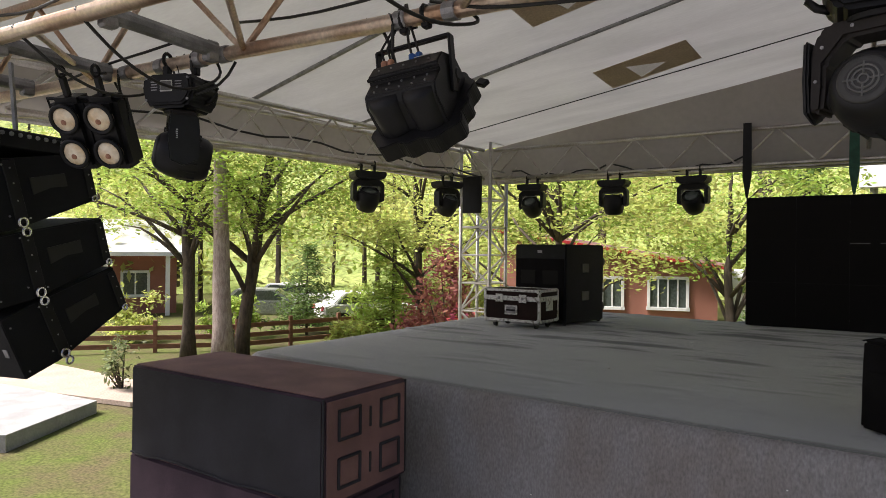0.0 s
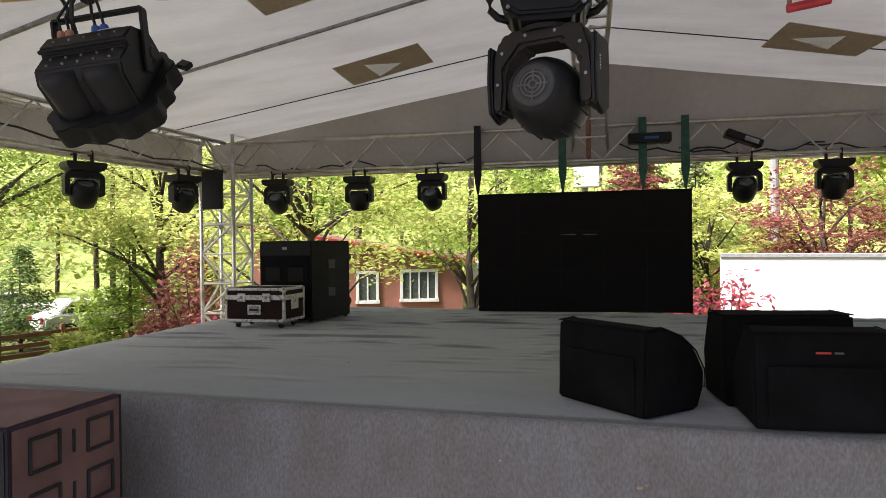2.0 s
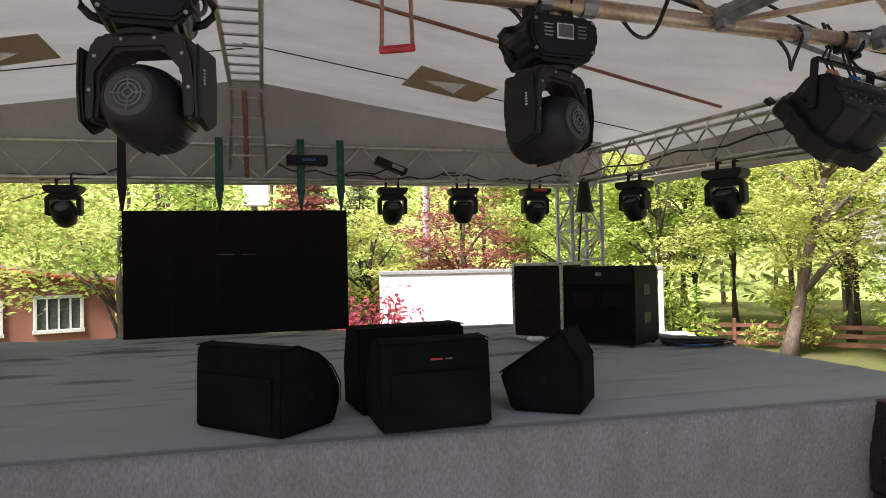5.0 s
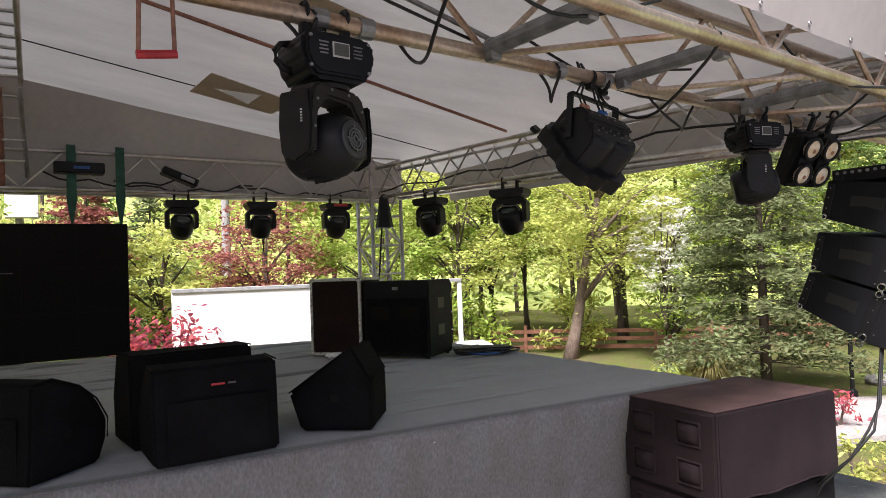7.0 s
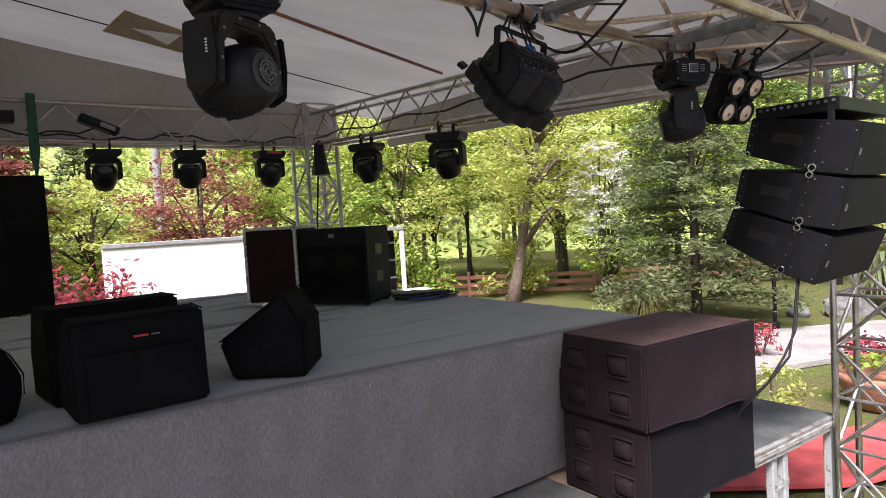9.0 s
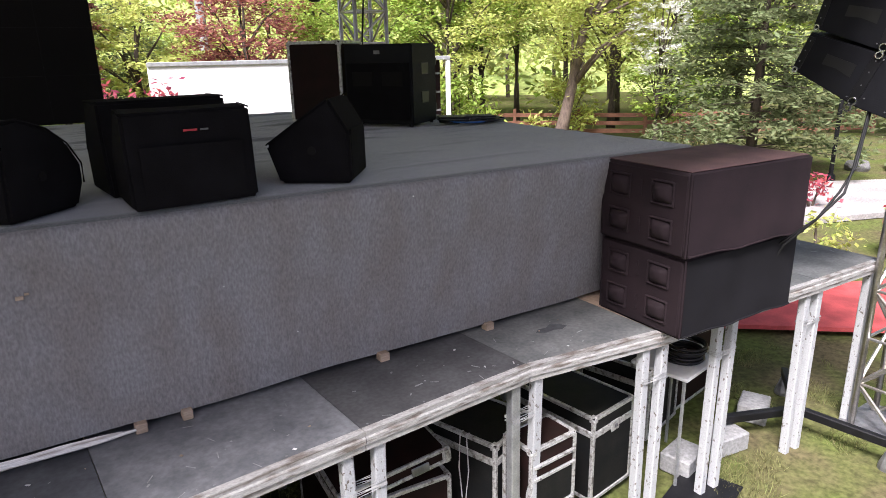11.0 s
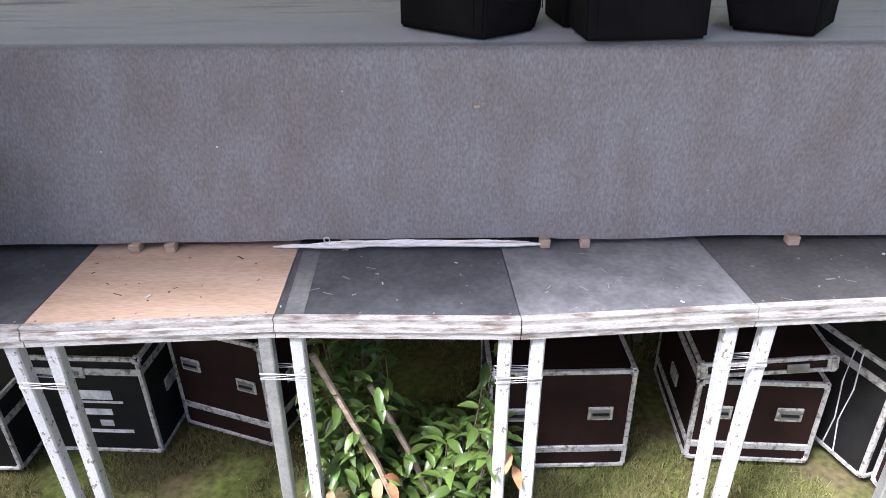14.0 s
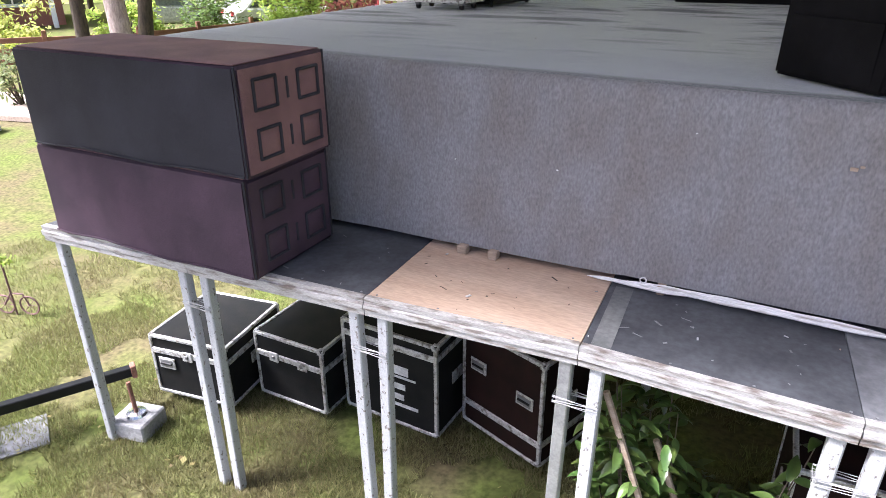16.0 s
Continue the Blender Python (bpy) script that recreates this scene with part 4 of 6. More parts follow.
# slack cables on the front truss
random.seed(4)
for i, (x0, x1, sag, up) in enumerate([(-4.3, -2.2, 0.10, 0.10), (-2.9, -0.9, 0.09, 0.16), (-1.9, 0.2, 0.06, 0.14), (-0.9, 0.5, 0.12, 0.05), (1.5, 2.6, 0.10, 0.05), (1.7, 3.6, 0.10, 0.13), (2.5, 4.4, 0.12, 0.10), (3.5, 4.9, 0.14, 0.12), (-2.3, -1.9, 0.16, -0.02), (3.3, 3.75, 0.18, 0.0), (-0.2, 1.5, 0.05, 0.12)]):
    pts = []
    for k in range(13):
        s = k / 12
        p = front_chord(x0 + (x1 - x0) * s, i % 3 != 1)
        p.z += up - sag * 4 * s * (1 - s) + 0.008 * math.sin(k * 0.9 + i)
        p.y += 0.05 * math.sin(s * 6 + i)
        pts.append(p)
    tagged(finish("power_cable", sweep(pts, 0.0062, 6), CABLE, smooth=True), "slack black power cable looped along the front truss", "cable", "cables on the front truss")
for i, (x0, x1, y, z) in enumerate([(-4.0, -2.6, 8.6, 4.3), (-2.5, -0.9, 8.6, 4.28), (0.9, 2.4, 8.58, 4.35), (1.6, 3.2, 8.6, 4.3), (3.0, 4.8, 8.6, 4.3)]):
    pts = [(x0 + (x1 - x0) * k / 10, y, z - 0.09 * math.sin(k / 10 * math.pi) + 0.03 * math.sin(k * 1.9 + i)) for k in range(11)]
    tagged(finish("power_cable", sweep(pts, 0.011, 6), CABLE, smooth=True), "slack black power cable lying in the back truss", "cable", "cables on the back truss")
for sx, x0, x1 in ((-1, -4.55, -4.45), (1, 5.05, 4.95)):
    pts = [(x0 + (x1 - x0) * k / 16, 2.6 + 5.9 * k / 16, (4.25 if sx < 0 else 4.12 + 0.01 * k) - 0.03 * math.sin(k * 1.7)) for k in range(17)]
    tagged(finish("power_cable", sweep(pts, 0.011, 6), CABLE, smooth=True), "slack black power cable along the side truss", "cable", "cables on the side trusses")

# short loops and couplers at each lamp of the front truss
random.seed(31)
for i, x in enumerate((-2.6, -2.35, -2.1, -1.95, -1.05, -0.85, 0.35, 0.5, 1.55, 1.72, 2.65, 2.95, 4.1, 4.3, 4.6, 4.8)):
    a, b = front_chord(x, i % 2 == 0), front_chord(x + random.uniform(-0.12, 0.2), True)
    d = random.uniform(0.10, 0.24)
    pts = [a + Vector((-0.02, 0, 0.03)), a + Vector((0.03, -0.04, 0.0)), a.lerp(b, 0.3) + Vector((0.02, 0, -d * 0.7)), a.lerp(b, 0.6) + Vector((0.05, 0.03, -d)), b + Vector((0.06, 0.02, -d * 0.5)), b + Vector((0, 0.03, 0.0)), b + Vector((-0.06, 0.01, 0.035))]
    fine = pts
    for rep in range(2):
        cut = [fine[0]]
        for p, q in zip(fine, fine[1:]):
            cut += [p.lerp(q, 0.25), p.lerp(q, 0.75)]
        fine = cut + [fine[-1]]
    tagged(finish("cable_loop", sweep(fine, 0.0065, 6), CABLE, smooth=True), "short black cable loop hanging at a stage light", "cable", "cable loops at the lights")
    cp = thing("pipe_coupler", pose(*front_chord(x + 0.04, True)), "steel pipe coupler on the truss tube", "coupler", "couplers on the front truss")
    part("collar", tube((-0.025, 0, 0), (0.025, 0, 0), 0.036, n=12), STEEL, cp)
    part("bolt", tube((0, 0.03, 0.02), (0, 0.075, 0.045), 0.007, n=6), CHROME, cp)
    part("wing_nut", box((0.03, 0.012, 0.02), (0, 0.07, 0.042), 0.003), CHROME, cp)

# signal box and clutter in the back truss beside the LED wall
sb = thing("signal_box", pose(1.25, 8.55, 4.42), "small black signal box with blue front in the back truss", "equipment box")
part("body", box((0.5, 0.2, 0.12), (0, 0, 0), 0.01), BLACK, sb)
part("front_plate", box((0.16, 0.006, 0.03), (0.02, -0.104, 0)), BLUE, sb, "blue front plate")
sb2 = thing("power_box", pose(2.3, 8.5, 4.36, 0, 22, 0), "black power box hung askew in the back truss", "equipment box")
part("body", box((0.42, 0.2, 0.09), (0, 0, 0), 0.012), BLACK, sb2)
part("socket_plate", box((0.16, 0.006, 0.05), (0.08, -0.103, 0)), STEEL, sb2)

# folded cloth hanging at the rear right tower, and its pole
um = thing("folded_parasol", pose(4.95, 8.35, 4.22), "folded dark cloth hanging on a pole beside the tower", "parasol")
part("cloth", lathe([(0.02, 0.0), (0.06, -0.05), (0.11, -0.38), (0.13, -0.47), (0.05, -0.48)], 9), BLACK, um, "folded dark cloth")
part("pole", tube((0, 0, 0), (-0.13, 0.1, -1.9), 0.013, n=6), BLACK, um)
# black panel beside the left wash light
bp = tagged(finish("black_flag", box((0.30, 0.05, 0.52), (-4.35, 8.05, 3.93), 0.01), BLACK), "black fabric flag panel hanging under the side truss", "panel")


# ---------------- flown loudspeakers ----------------
def array(m, side, label, tilts, lift):
    """Three cabinets hung under a bumper; the origin is the inner rigging point at the top; side: the way of the body."""
    th = thing("line_array", m, label, "loudspeaker", "line arrays")
    W = 0.92 * side
    part("bumper", box((abs(W) * 0.96, 0.50, 0.085), (W / 2, 0.20, lift), 0.006), BLACK, th, "black steel flying frame")
    for k in range(11):
        part("pin_hole", tube((0.012 * side, -0.02 + k * 0.043, lift + 0.018), (0.004 * side, -0.02 + k * 0.043, lift + 0.018), 0.010, n=8), STEEL, th)
    for yy in (0.0, 0.40):
        part("link", box((0.02, 0.035, lift + 0.06), (0.02 * side, yy, lift / 2 - 0.02), 0.003), BLACK, th)
    part("spreader_bar", box((0.9, 0.05, 0.06), (W + 0.12 * side, -0.02, lift - 0.005), 0.004), STEEL, th, "slotted grey spreader bar")
    for k in range(7):
        part("slot", box((0.014, 0.004, 0.03), (W * 0.66 + k * 0.11 * side, -0.046, lift - 0.005)), CABLE, th)
    M = Matrix.Identity(4)
    for i in range(3):
        M = M @ Matrix.Rotation(radians(tilts[i]), 4, "X")
        cb = prism([(-0.188, 0.004), (-0.188, -0.31), (0.0, -0.326), (0.467, -0.284), (0.467, -0.044), (0.0, -0.004)], abs(W), "x", 0.006)
        bmesh.ops.transform(cb, matrix=M @ Matrix.Translation((W / 2, 0, 0)), verts=cb.verts)
        c = part("cabinet", cb, SPEAKER, th)
        rings = []
        for yy, zz, rr in ((0.03, -0.30, 0.021), (0.035, -0.345, 0.019), (0.44, -0.275, 0.014)):
            rings.append(("shackle", ring(rr, 0.006, Matrix.Translation((-0.014 * side, yy, zz)) @ Matrix.Rotation(radians(90), 4, "Y"), 12, 6), CHROME))
        for nm, bm, mat in [
                ("handle_recess", prism([(0.12, -0.11), (0.31, -0.12), (0.31, -0.185), (0.22, -0.175), (0.12, -0.19)], 0.006, "x", 0.001), CABLE),
                ("corner_plate", box((0.008, 0.06, 0.29), (-0.003 * side, 0.035, -0.16), 0.002), BLACK),
                ("corner_plate", box((0.008, 0.045, 0.20), (-0.003 * side, 0.44, -0.165), 0.002), BLACK),
                ("corner_trim", box((0.004, 0.004, 0.29), (0.0, -0.1885, -0.153)), SPEAKER),
                ("badge", box((0.026, 0.004, 0.042), (0.05 * side, -0.19, -0.17), 0.001), STEEL)] + rings:
            bmesh.ops.transform(bm, matrix=M, verts=bm.verts)
            part(nm, bm, mat, c)
        for yy, zz in ((0.035, -0.05), (0.035, -0.12), (0.035, -0.2), (0.44, -0.09), (0.44, -0.15), (0.44, -0.22), (0.0, -0.03), (-0.02, -0.26), (-0.16, -0.05), (-0.16, -0.28), (0.075, -0.29)):
            bm = tube((-0.003 * side, yy, zz), (-0.0085 * side, yy, zz), 0.0045, n=6)
            bmesh.ops.transform(bm, matrix=M, verts=bm.verts)
            part("screw", bm, STEEL, c)
        M = M @ Matrix.Translation((0, 0, -0.336))
    for x in (0.1 * W, 0.9 * W):
        part("hoist_chain", tube((x, 0.15, lift + 0.03), (x, 0.12, 0.46), 0.012, n=6), STEEL, th)
    return th


array(pose(5.12, 1.97, 3.554, 0, 0, 2.3), 1, "three black line array cabinets hanging tilted from the truss", (14.3, 0, 8.5), 0.09)
array(pose(-2.81, 1.44, 3.535, 0, 0, 13.8), -1, "three black line array cabinets hanging tilted from the truss", (16, 0, 8.7), 0.10)
for k in range(2):
    pts = [(5.18 + 0.03 * k, 2.2, 2.75), (5.13 + 0.02 * k, 2.2, 2.5), (5.07 + 0.03 * k, 2.2, 2.25), (5.01, 2.2 + 0.03 * k, 2.1), (4.93, 2.3, 1.93), (4.87, 2.45 + 0.03 * k, 1.74), (4.84, 2.55, 1.5), (4.88, 2.62, 1.295)]
    tagged(finish("speaker_cable", sweep(pts, 0.008, 6), CABLE, smooth=True), "black speaker cable hanging from the line array", "cable", "cables under the line array")


# ---------------- subwoofers under cloth covers ----------------
def sub(m, W, D, H, side, front_mat, label, group="covered subwoofers", side_mat=None, body=None):
    """A covered subwoofer; the origin is the inner front bottom corner; side: the way of the body; its pads face the other way."""
    th = thing("subwoofer", m, label, "subwoofer", group)
    bm = bmesh.new()
    bmesh.ops.create_cube(bm, size=1, matrix=Matrix.Translation((side * W / 2, D / 2, H / 2)) @ Matrix.Diagonal((W, D, H, 1)))
    bmesh.ops.subdivide_edges(bm, edges=bm.edges[:], cuts=7, use_grid_fill=True)
    for v in bm.verts:
        n = noise.noise_vector(v.co * 2.3 + Vector((side * 7, H * 9, m.translation.z * 3)))
        edge = (abs(v.co.x - side * W / 2) < W / 2 - 0.02) + (abs(v.co.y - D / 2) < D / 2 - 0.02) + (abs(v.co.z - H / 2) < H / 2 - 0.02)
        if edge:
            v.co += n * 0.009
    part("cover", bm, body or COVER, th, "faded maroon cloth cover", True)
    # light from above is put into this paler cloth colour
    part("top_cloth", box((W - 0.02, D - 0.02, 0.006), (side * W / 2, D / 2, H + 0.006), 0.002), COVER_MAROON_LIT if body else COVER_TOP, th, "top cloth lightened for the light on it")
    fl = bmesh.new()
    n = 14
    vs = [[fl.verts.new((side * (0.006 + (W - 0.012) * i / n), -0.012 - 0.012 * (1 - z) * abs(math.sin(i * 0.9)) + 0.004 * noise.noise((i * 0.6, z * 3, H)), 0.012 + (H - 0.02) * z + (1 - z) * 0.008 * math.sin(i * 0.8))) for i in range(n + 1)] for z in (0, 0.33, 0.66, 1)]
    for a, b in zip(vs, vs[1:]):
        for i in range(n):
            fl.faces.new((a[i], a[i + 1], b[i + 1], b[i]))
    part("front_flap", fl, front_mat, th, "hanging front flap of the cover", True)
    part("hem", sweep([(side * (0.006 + (W - 0.012) * i / n), -0.018 - 0.012 * abs(math.sin(i * 0.9)), 0.014 + 0.008 * math.sin(i * 0.8)) for i in range(n + 1)], 0.006, 5), front_mat, th)
    for e in ((0, -0.006), (0, D)):
        part("seam", tube((-0.004 * side, e[1], 0.01), (-0.004 * side, e[1], H), 0.007, n=5), body or COVER_DARK, th)
    part("side_cloth", box((0.008, D - 0.03, H - 0.03), (-side * 0.008, D / 2, H / 2), 0.002), side_mat or COVER, th, "padded side cloth")
    for u in (0.27, 0.77):
        for v in (0.28, 0.73):
            pw, ph = 0.15 * D / 0.68 * 1.1, 0.27 * H
            pad = bmesh.new()
            for dy, dz, sy, sz in ((-pw / 2, 0, 0.016, ph + 0.016), (pw / 2, 0, 0.016, ph + 0.016), (0, ph / 2, pw, 0.016), (0, -ph / 2, pw, 0.016)):
                box((0.026, sy, sz), (-side * 0.012, u * D + dy, v * H + dz), 0.006, bm=pad)
            p = part("pad_frame", pad, body or COVER_DARK, th, "dark raised square frame")
            cushion = bmesh.new()
            n, k = 6, -side * (0.040 if body else 0.014)
            g = [[cushion.verts.new((-side * 0.010 + k * (1 - (2 * a / n - 1) ** 4) * (1 - (2 * b / n - 1) ** 4) * (0.8 + 0.4 * b / n), u * D + (a / n - 0.5) * (pw - 0.018), v * H + (b / n - 0.5) * (ph - 0.018))) for b in range(n + 1)] for a in range(n + 1)]
            for a in range(n):
                for b in range(n):
                    cushion.faces.new((g[a][b], g[a + 1][b], g[a + 1][b + 1], g[a][b + 1]))
            part("pad", cushion, side_mat or COVER, p, "padded cloth square", True)
    for v in (0.28, 0.73):
        part("slot", box((0.014, 0.016, 0.2 * H), (-side * 0.012, 0.52 * D, v * H), 0.003), body or COVER_DARK, th)
    return th


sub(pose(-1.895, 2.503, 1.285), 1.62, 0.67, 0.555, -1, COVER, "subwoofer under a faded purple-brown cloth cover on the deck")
# side cloth lighter than the front flap, to imitate light on that face
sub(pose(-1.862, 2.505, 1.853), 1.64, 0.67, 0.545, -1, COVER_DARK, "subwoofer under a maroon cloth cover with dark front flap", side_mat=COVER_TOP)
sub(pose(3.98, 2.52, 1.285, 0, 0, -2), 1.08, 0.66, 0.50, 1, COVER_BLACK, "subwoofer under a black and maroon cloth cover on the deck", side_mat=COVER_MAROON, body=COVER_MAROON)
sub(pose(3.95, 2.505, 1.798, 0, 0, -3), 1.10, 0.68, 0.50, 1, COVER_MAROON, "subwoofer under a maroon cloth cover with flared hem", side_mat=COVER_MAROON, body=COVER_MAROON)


# ---------------- stage monitors, speakers and cases on the stage ----------------
def monitor(corner, ang, W, label, P=None, logo=False):
    """A wedge; the origin is its back bottom corner, u runs to its front, the body lies along +w."""
    th = thing("stage_monitor", pose(corner[0], corner[1], Z_TOP + 0.012, 0, 0, ang), label, "stage monitor", "wedge monitors on the stage")
    P = P or [(0, 0), (0.31, 0), (0.38, 0.17), (0.13, 0.425), (0.02, 0.40)]
    bm = prism(P, W, "y", 0.014)
    bmesh.ops.subdivide_edges(bm, edges=[e for e in bm.edges if e.calc_length() > 0.15], cuts=3, use_grid_fill=True)
    for v in bm.verts:
        v.co += noise.noise_vector(v.co * 4 + Vector((corner[0] * 5, 0, 0))) * 0.004
    bmesh.ops.transform(bm, matrix=Matrix.Translation((0, W / 2, 0)), verts=bm.verts)
    part("cover", bm, CLOTH, th, "black padded cloth cover", False)
    for w in (0.004, W - 0.004):
        part("piping", sweep([(u, w, z) for u, z in P] [2:], 0.004, 5), CLOTH, th)
    part("flap", box((0.004, W * 0.8, 0.25), (0.0, W / 2, 0.15), 0.001), CLOTH, th, "sewn back flap")
    part("handle_hole", tube((0.2, -0.004, 0.17), (0.2, 0.01, 0.17), 0.022, n=12), SCREEN, th)
    if logo:
        part("badge", box((0.004, 0.06, 0.009), (0.012, W * 0.50, 0.335)), REDROPE, th, "red badge strip")
        part("badge", box((0.004, 0.035, 0.008), (0.012, W * 0.39, 0.335)), GREYFAN, th, "white badge strip")
    return th


monitor((0.768, 3.362), 44, 0.60, "black wedge monitor in a cloth cover near the stage edge", [(0, 0), (0.38, 0), (0.43, 0.10), (0.435, 0.19), (0.37, 0.29), (0.27, 0.365), (0.12, 0.42), (0.02, 0.41)])
P2 = [(0, 0), (0.42, 0), (0.44, 0.2), (0.20, 0.43), (0.035, 0.42)]
monitor((1.782, 3.31), 91, 0.56, "black covered wedge monitor with a red and white badge", P2, True)
monitor((1.80, 3.76), 96, 0.62, "black covered wedge monitor behind another", [(0, 0), (0.38, 0), (0.40, 0.2), (0.30, 0.45), (0.05, 0.45)])
monitor((2.268, 3.315), 143, 0.42, "black wedge monitor seen end-on near the stage edge", [(0, 0), (0.38, 0), (0.44, 0.2), (0.10, 0.435), (0, 0.26)]).scale = (1, -1, 1)


def speaker(m, W, D, H, label):
    th = thing("bass_speaker", m, label, "loudspeaker")
    part("cabinet", box((W, D, H), (W / 2, D / 2, H / 2 + 0.02), 0.012, segments=2), SPEAKER, th)
    part("grille", box((W - 0.05, 0.012, H - 0.2), (W / 2, -0.004, H / 2 - 0.04), 0.004), CLOTH, th, "black grille")
    for x in (W * 0.28, W * 0.72):
        part("port", box((W * 0.3, 0.010, H * 0.18), (x, -0.008, H * 0.60), 0.004), SCREEN, th)
    part("badge", box((0.06, 0.004, 0.03), (W * 0.5, -0.003, H * 0.93)), STEEL, th)
    for z in (0.36, 0.72):
        for x in (0.0, W):
            part("handle_recess", box((0.012, 0.14, 0.10), (x, D * 0.5, H * z), 0.004), CABLE, th, "square handle recess")
    for z in (0.2, 0.8):
        for x in (0.06, W - 0.06):
            part("caster", tube((x - 0.02, D + 0.05, H * z), (x + 0.02, D + 0.05, H * z), 0.045, n=14), CABLE, th)
    for x in (0.04, W - 0.04):
        for y in (0.04, D - 0.04):
            part("foot", tube((x, y, 0), (x, y, 0.022), 0.02, n=8), CABLE, th)
    return th


def flight_case(m, W, D, H, mat, label, lid=0.0, front=(), wheels=0.08, bays=(), group="flight cases", marks=False, latches=2, side_handle=True, loose_lid=0.0, cord=False):
    """A road case; the origin is its front left bottom corner on the ground."""
    th = thing("flight_case", m, label, "flight case", group)
    z0 = wheels
    part("body", box((W - 0.012, D - 0.012, H - wheels - 0.01), (W / 2, D / 2, z0 + (H - wheels) / 2), 0.003), mat, th)
    e = 0.028
    hs = [z0, H] + ([z0 + (H - z0) * lid] if lid else [])
    for y in (0, D):
        for z in (z0, H):
            part("edge_rail", box((W - 0.04, e, e), (W / 2, y + (e / 2 - 0.004) * (1 if y == 0 else -1), z + (e / 2 - 0.002) * (1 if z == z0 else -1)), 0.004), CASEALU, th, "aluminium edge rail")
        for x in (0, W):
            part("edge_rail", box((e, e, H - z0 - 0.04), (x + (e / 2 - 0.003) * (1 if x == 0 else -1), y + (e / 2 - 0.003) * (1 if y == 0 else -1), (z0 + H) / 2), 0.004), CASEALU, th, "aluminium edge rail")
        if lid:
            part("lid_rail", box((W - 0.02, 0.022, 0.05), (W / 2, y + (0.006 if y == 0 else -0.006), z0 + (H - z0) * lid), 0.005), CASEALU, th, "aluminium lid rail")
    for x in (0, W):
        for z in (z0, H):
            part("edge_rail", box((e, D - 0.04, e), (x + (e / 2 - 0.004) * (1 if x == 0 else -1), D / 2, z + (e / 2 - 0.002) * (1 if z == z0 else -1)), 0.004), CASEALU, th, "aluminium edge rail")
        if lid:
            part("lid_rail", box((0.022, D - 0.02, 0.05), (x + (0.006 if x == 0 else -0.006), D / 2, z0 + (H - z0) * lid), 0.005), CASEALU, th)
        for y in (0, D):
            for z in (z0, H):
                part("corner", box((0.06, 0.06, 0.06), (x + (0.022 if x == 0 else -0.022), y + (0.022 if y == 0 else -0.022), z + (0.022 if z == z0 else -0.022)), 0.018, segments=2), CASEALU, th, "steel ball corner")
    for u, v in front:
        dish = part("handle_dish", box((0.15, 0.012, 0.10), (u * W, -0.004, z0 + v * (H - z0)), 0.004), CASEALU, th, "recessed steel handle dish")
        part("handle_well", box((0.12, 0.012, 0.072), (u * W, -0.006, z0 + v * (H - z0)), 0.003), STEEL, dish)
        part("grip", tube((u * W - 0.05, -0.016, z0 + v * (H - z0)), (u * W + 0.05, -0.016, z0 + v * (H - z0)), 0.009, n=8), BLACK, dish)
    if lid:
        for k in range(latches):
            u = (k + 0.7) / (latches + 0.4)
            la = part("latch", box((0.09, 0.012, 0.085), (u * W, -0.009, z0 + (H - z0) * lid), 0.004), CASEALU, th, "butterfly latch")
            part("latch_wing", box((0.03, 0.012, 0.03), (u * W, -0.018, z0 + (H - z0) * lid), 0.004), STEEL, la)
    if side_handle:
        for x in (0, W):
            part("handle_dish", box((0.012, 0.15, 0.10), (x, D / 2, z0 + 0.5 * (H - z0)), 0.004), CASEALU, th)
    for v0, v1, skin in bays:
        a, b = z0 + (H - z0) * v0, z0 + (H - z0) * v1
        part("bay_panel", box((W - 0.08, 0.012, b - a - 0.03), (W / 2, -0.003, (a + b) / 2), 0.003), skin, th)
        rail = part("bay_rail", box((W - 0.03, 0.022, 0.024), (W / 2, -0.006, b), 0.004), CASEALU, th, "scratched aluminium cross rail")
        for u in (0.16, 0.84):
            part("rivet", tube((u * W, -0.022, b), (u * W, -0.015, b), 0.007, n=8), STEEL, rail)
    if loose_lid:
        tilt = Matrix.Translation((0, 0, H + 0.006)) @ Matrix.Rotation(-radians(loose_lid), 4, "Y")
        tray = part("lid", box((W - 0.014, D - 0.014, 0.10), (W / 2, D / 2, 0.055), 0.003), mat, th, "loose lid resting askew on the case")
        tray.matrix_basis = tilt
        for z in (0.014, 0.096):
            for y in (0.008, D - 0.008):
                part("lid_rail", box((W, 0.024, 0.026), (W / 2, y, z), 0.005), CASEALU, tray, "aluminium lid rail")
            for x in (0.008, W - 0.008):
                part("lid_rail", box((0.024, D - 0.03, 0.026), (x, D / 2, z), 0.005), CASEALU, tray, "aluminium lid rail")
        for x in (0.014, W - 0.014):
            part("lid_corner", box((0.058, 0.058, 0.115), (x, 0.014, 0.055), 0.016, segments=2), CASEALU, tray, "steel ball corner")
        part("latch", box((0.12, 0.014, 0.06), (W * 0.72, -0.012, 0.045), 0.005), STEEL, tray, "open butterfly latch")
    if cord:
        for y, sw in ((D * 0.42, 0.012), (D * 0.34, -0.016)):
            part("cord", sweep([(0.02, y, H + 0.006), (-0.012, y, H - 0.01), (-0.014, y + sw, H * 0.7), (-0.012, y - sw, H * 0.4), (-0.012, y + sw, H * 0.14)], 0.0045, 5), INK, th, "pale cord hanging over the lid")
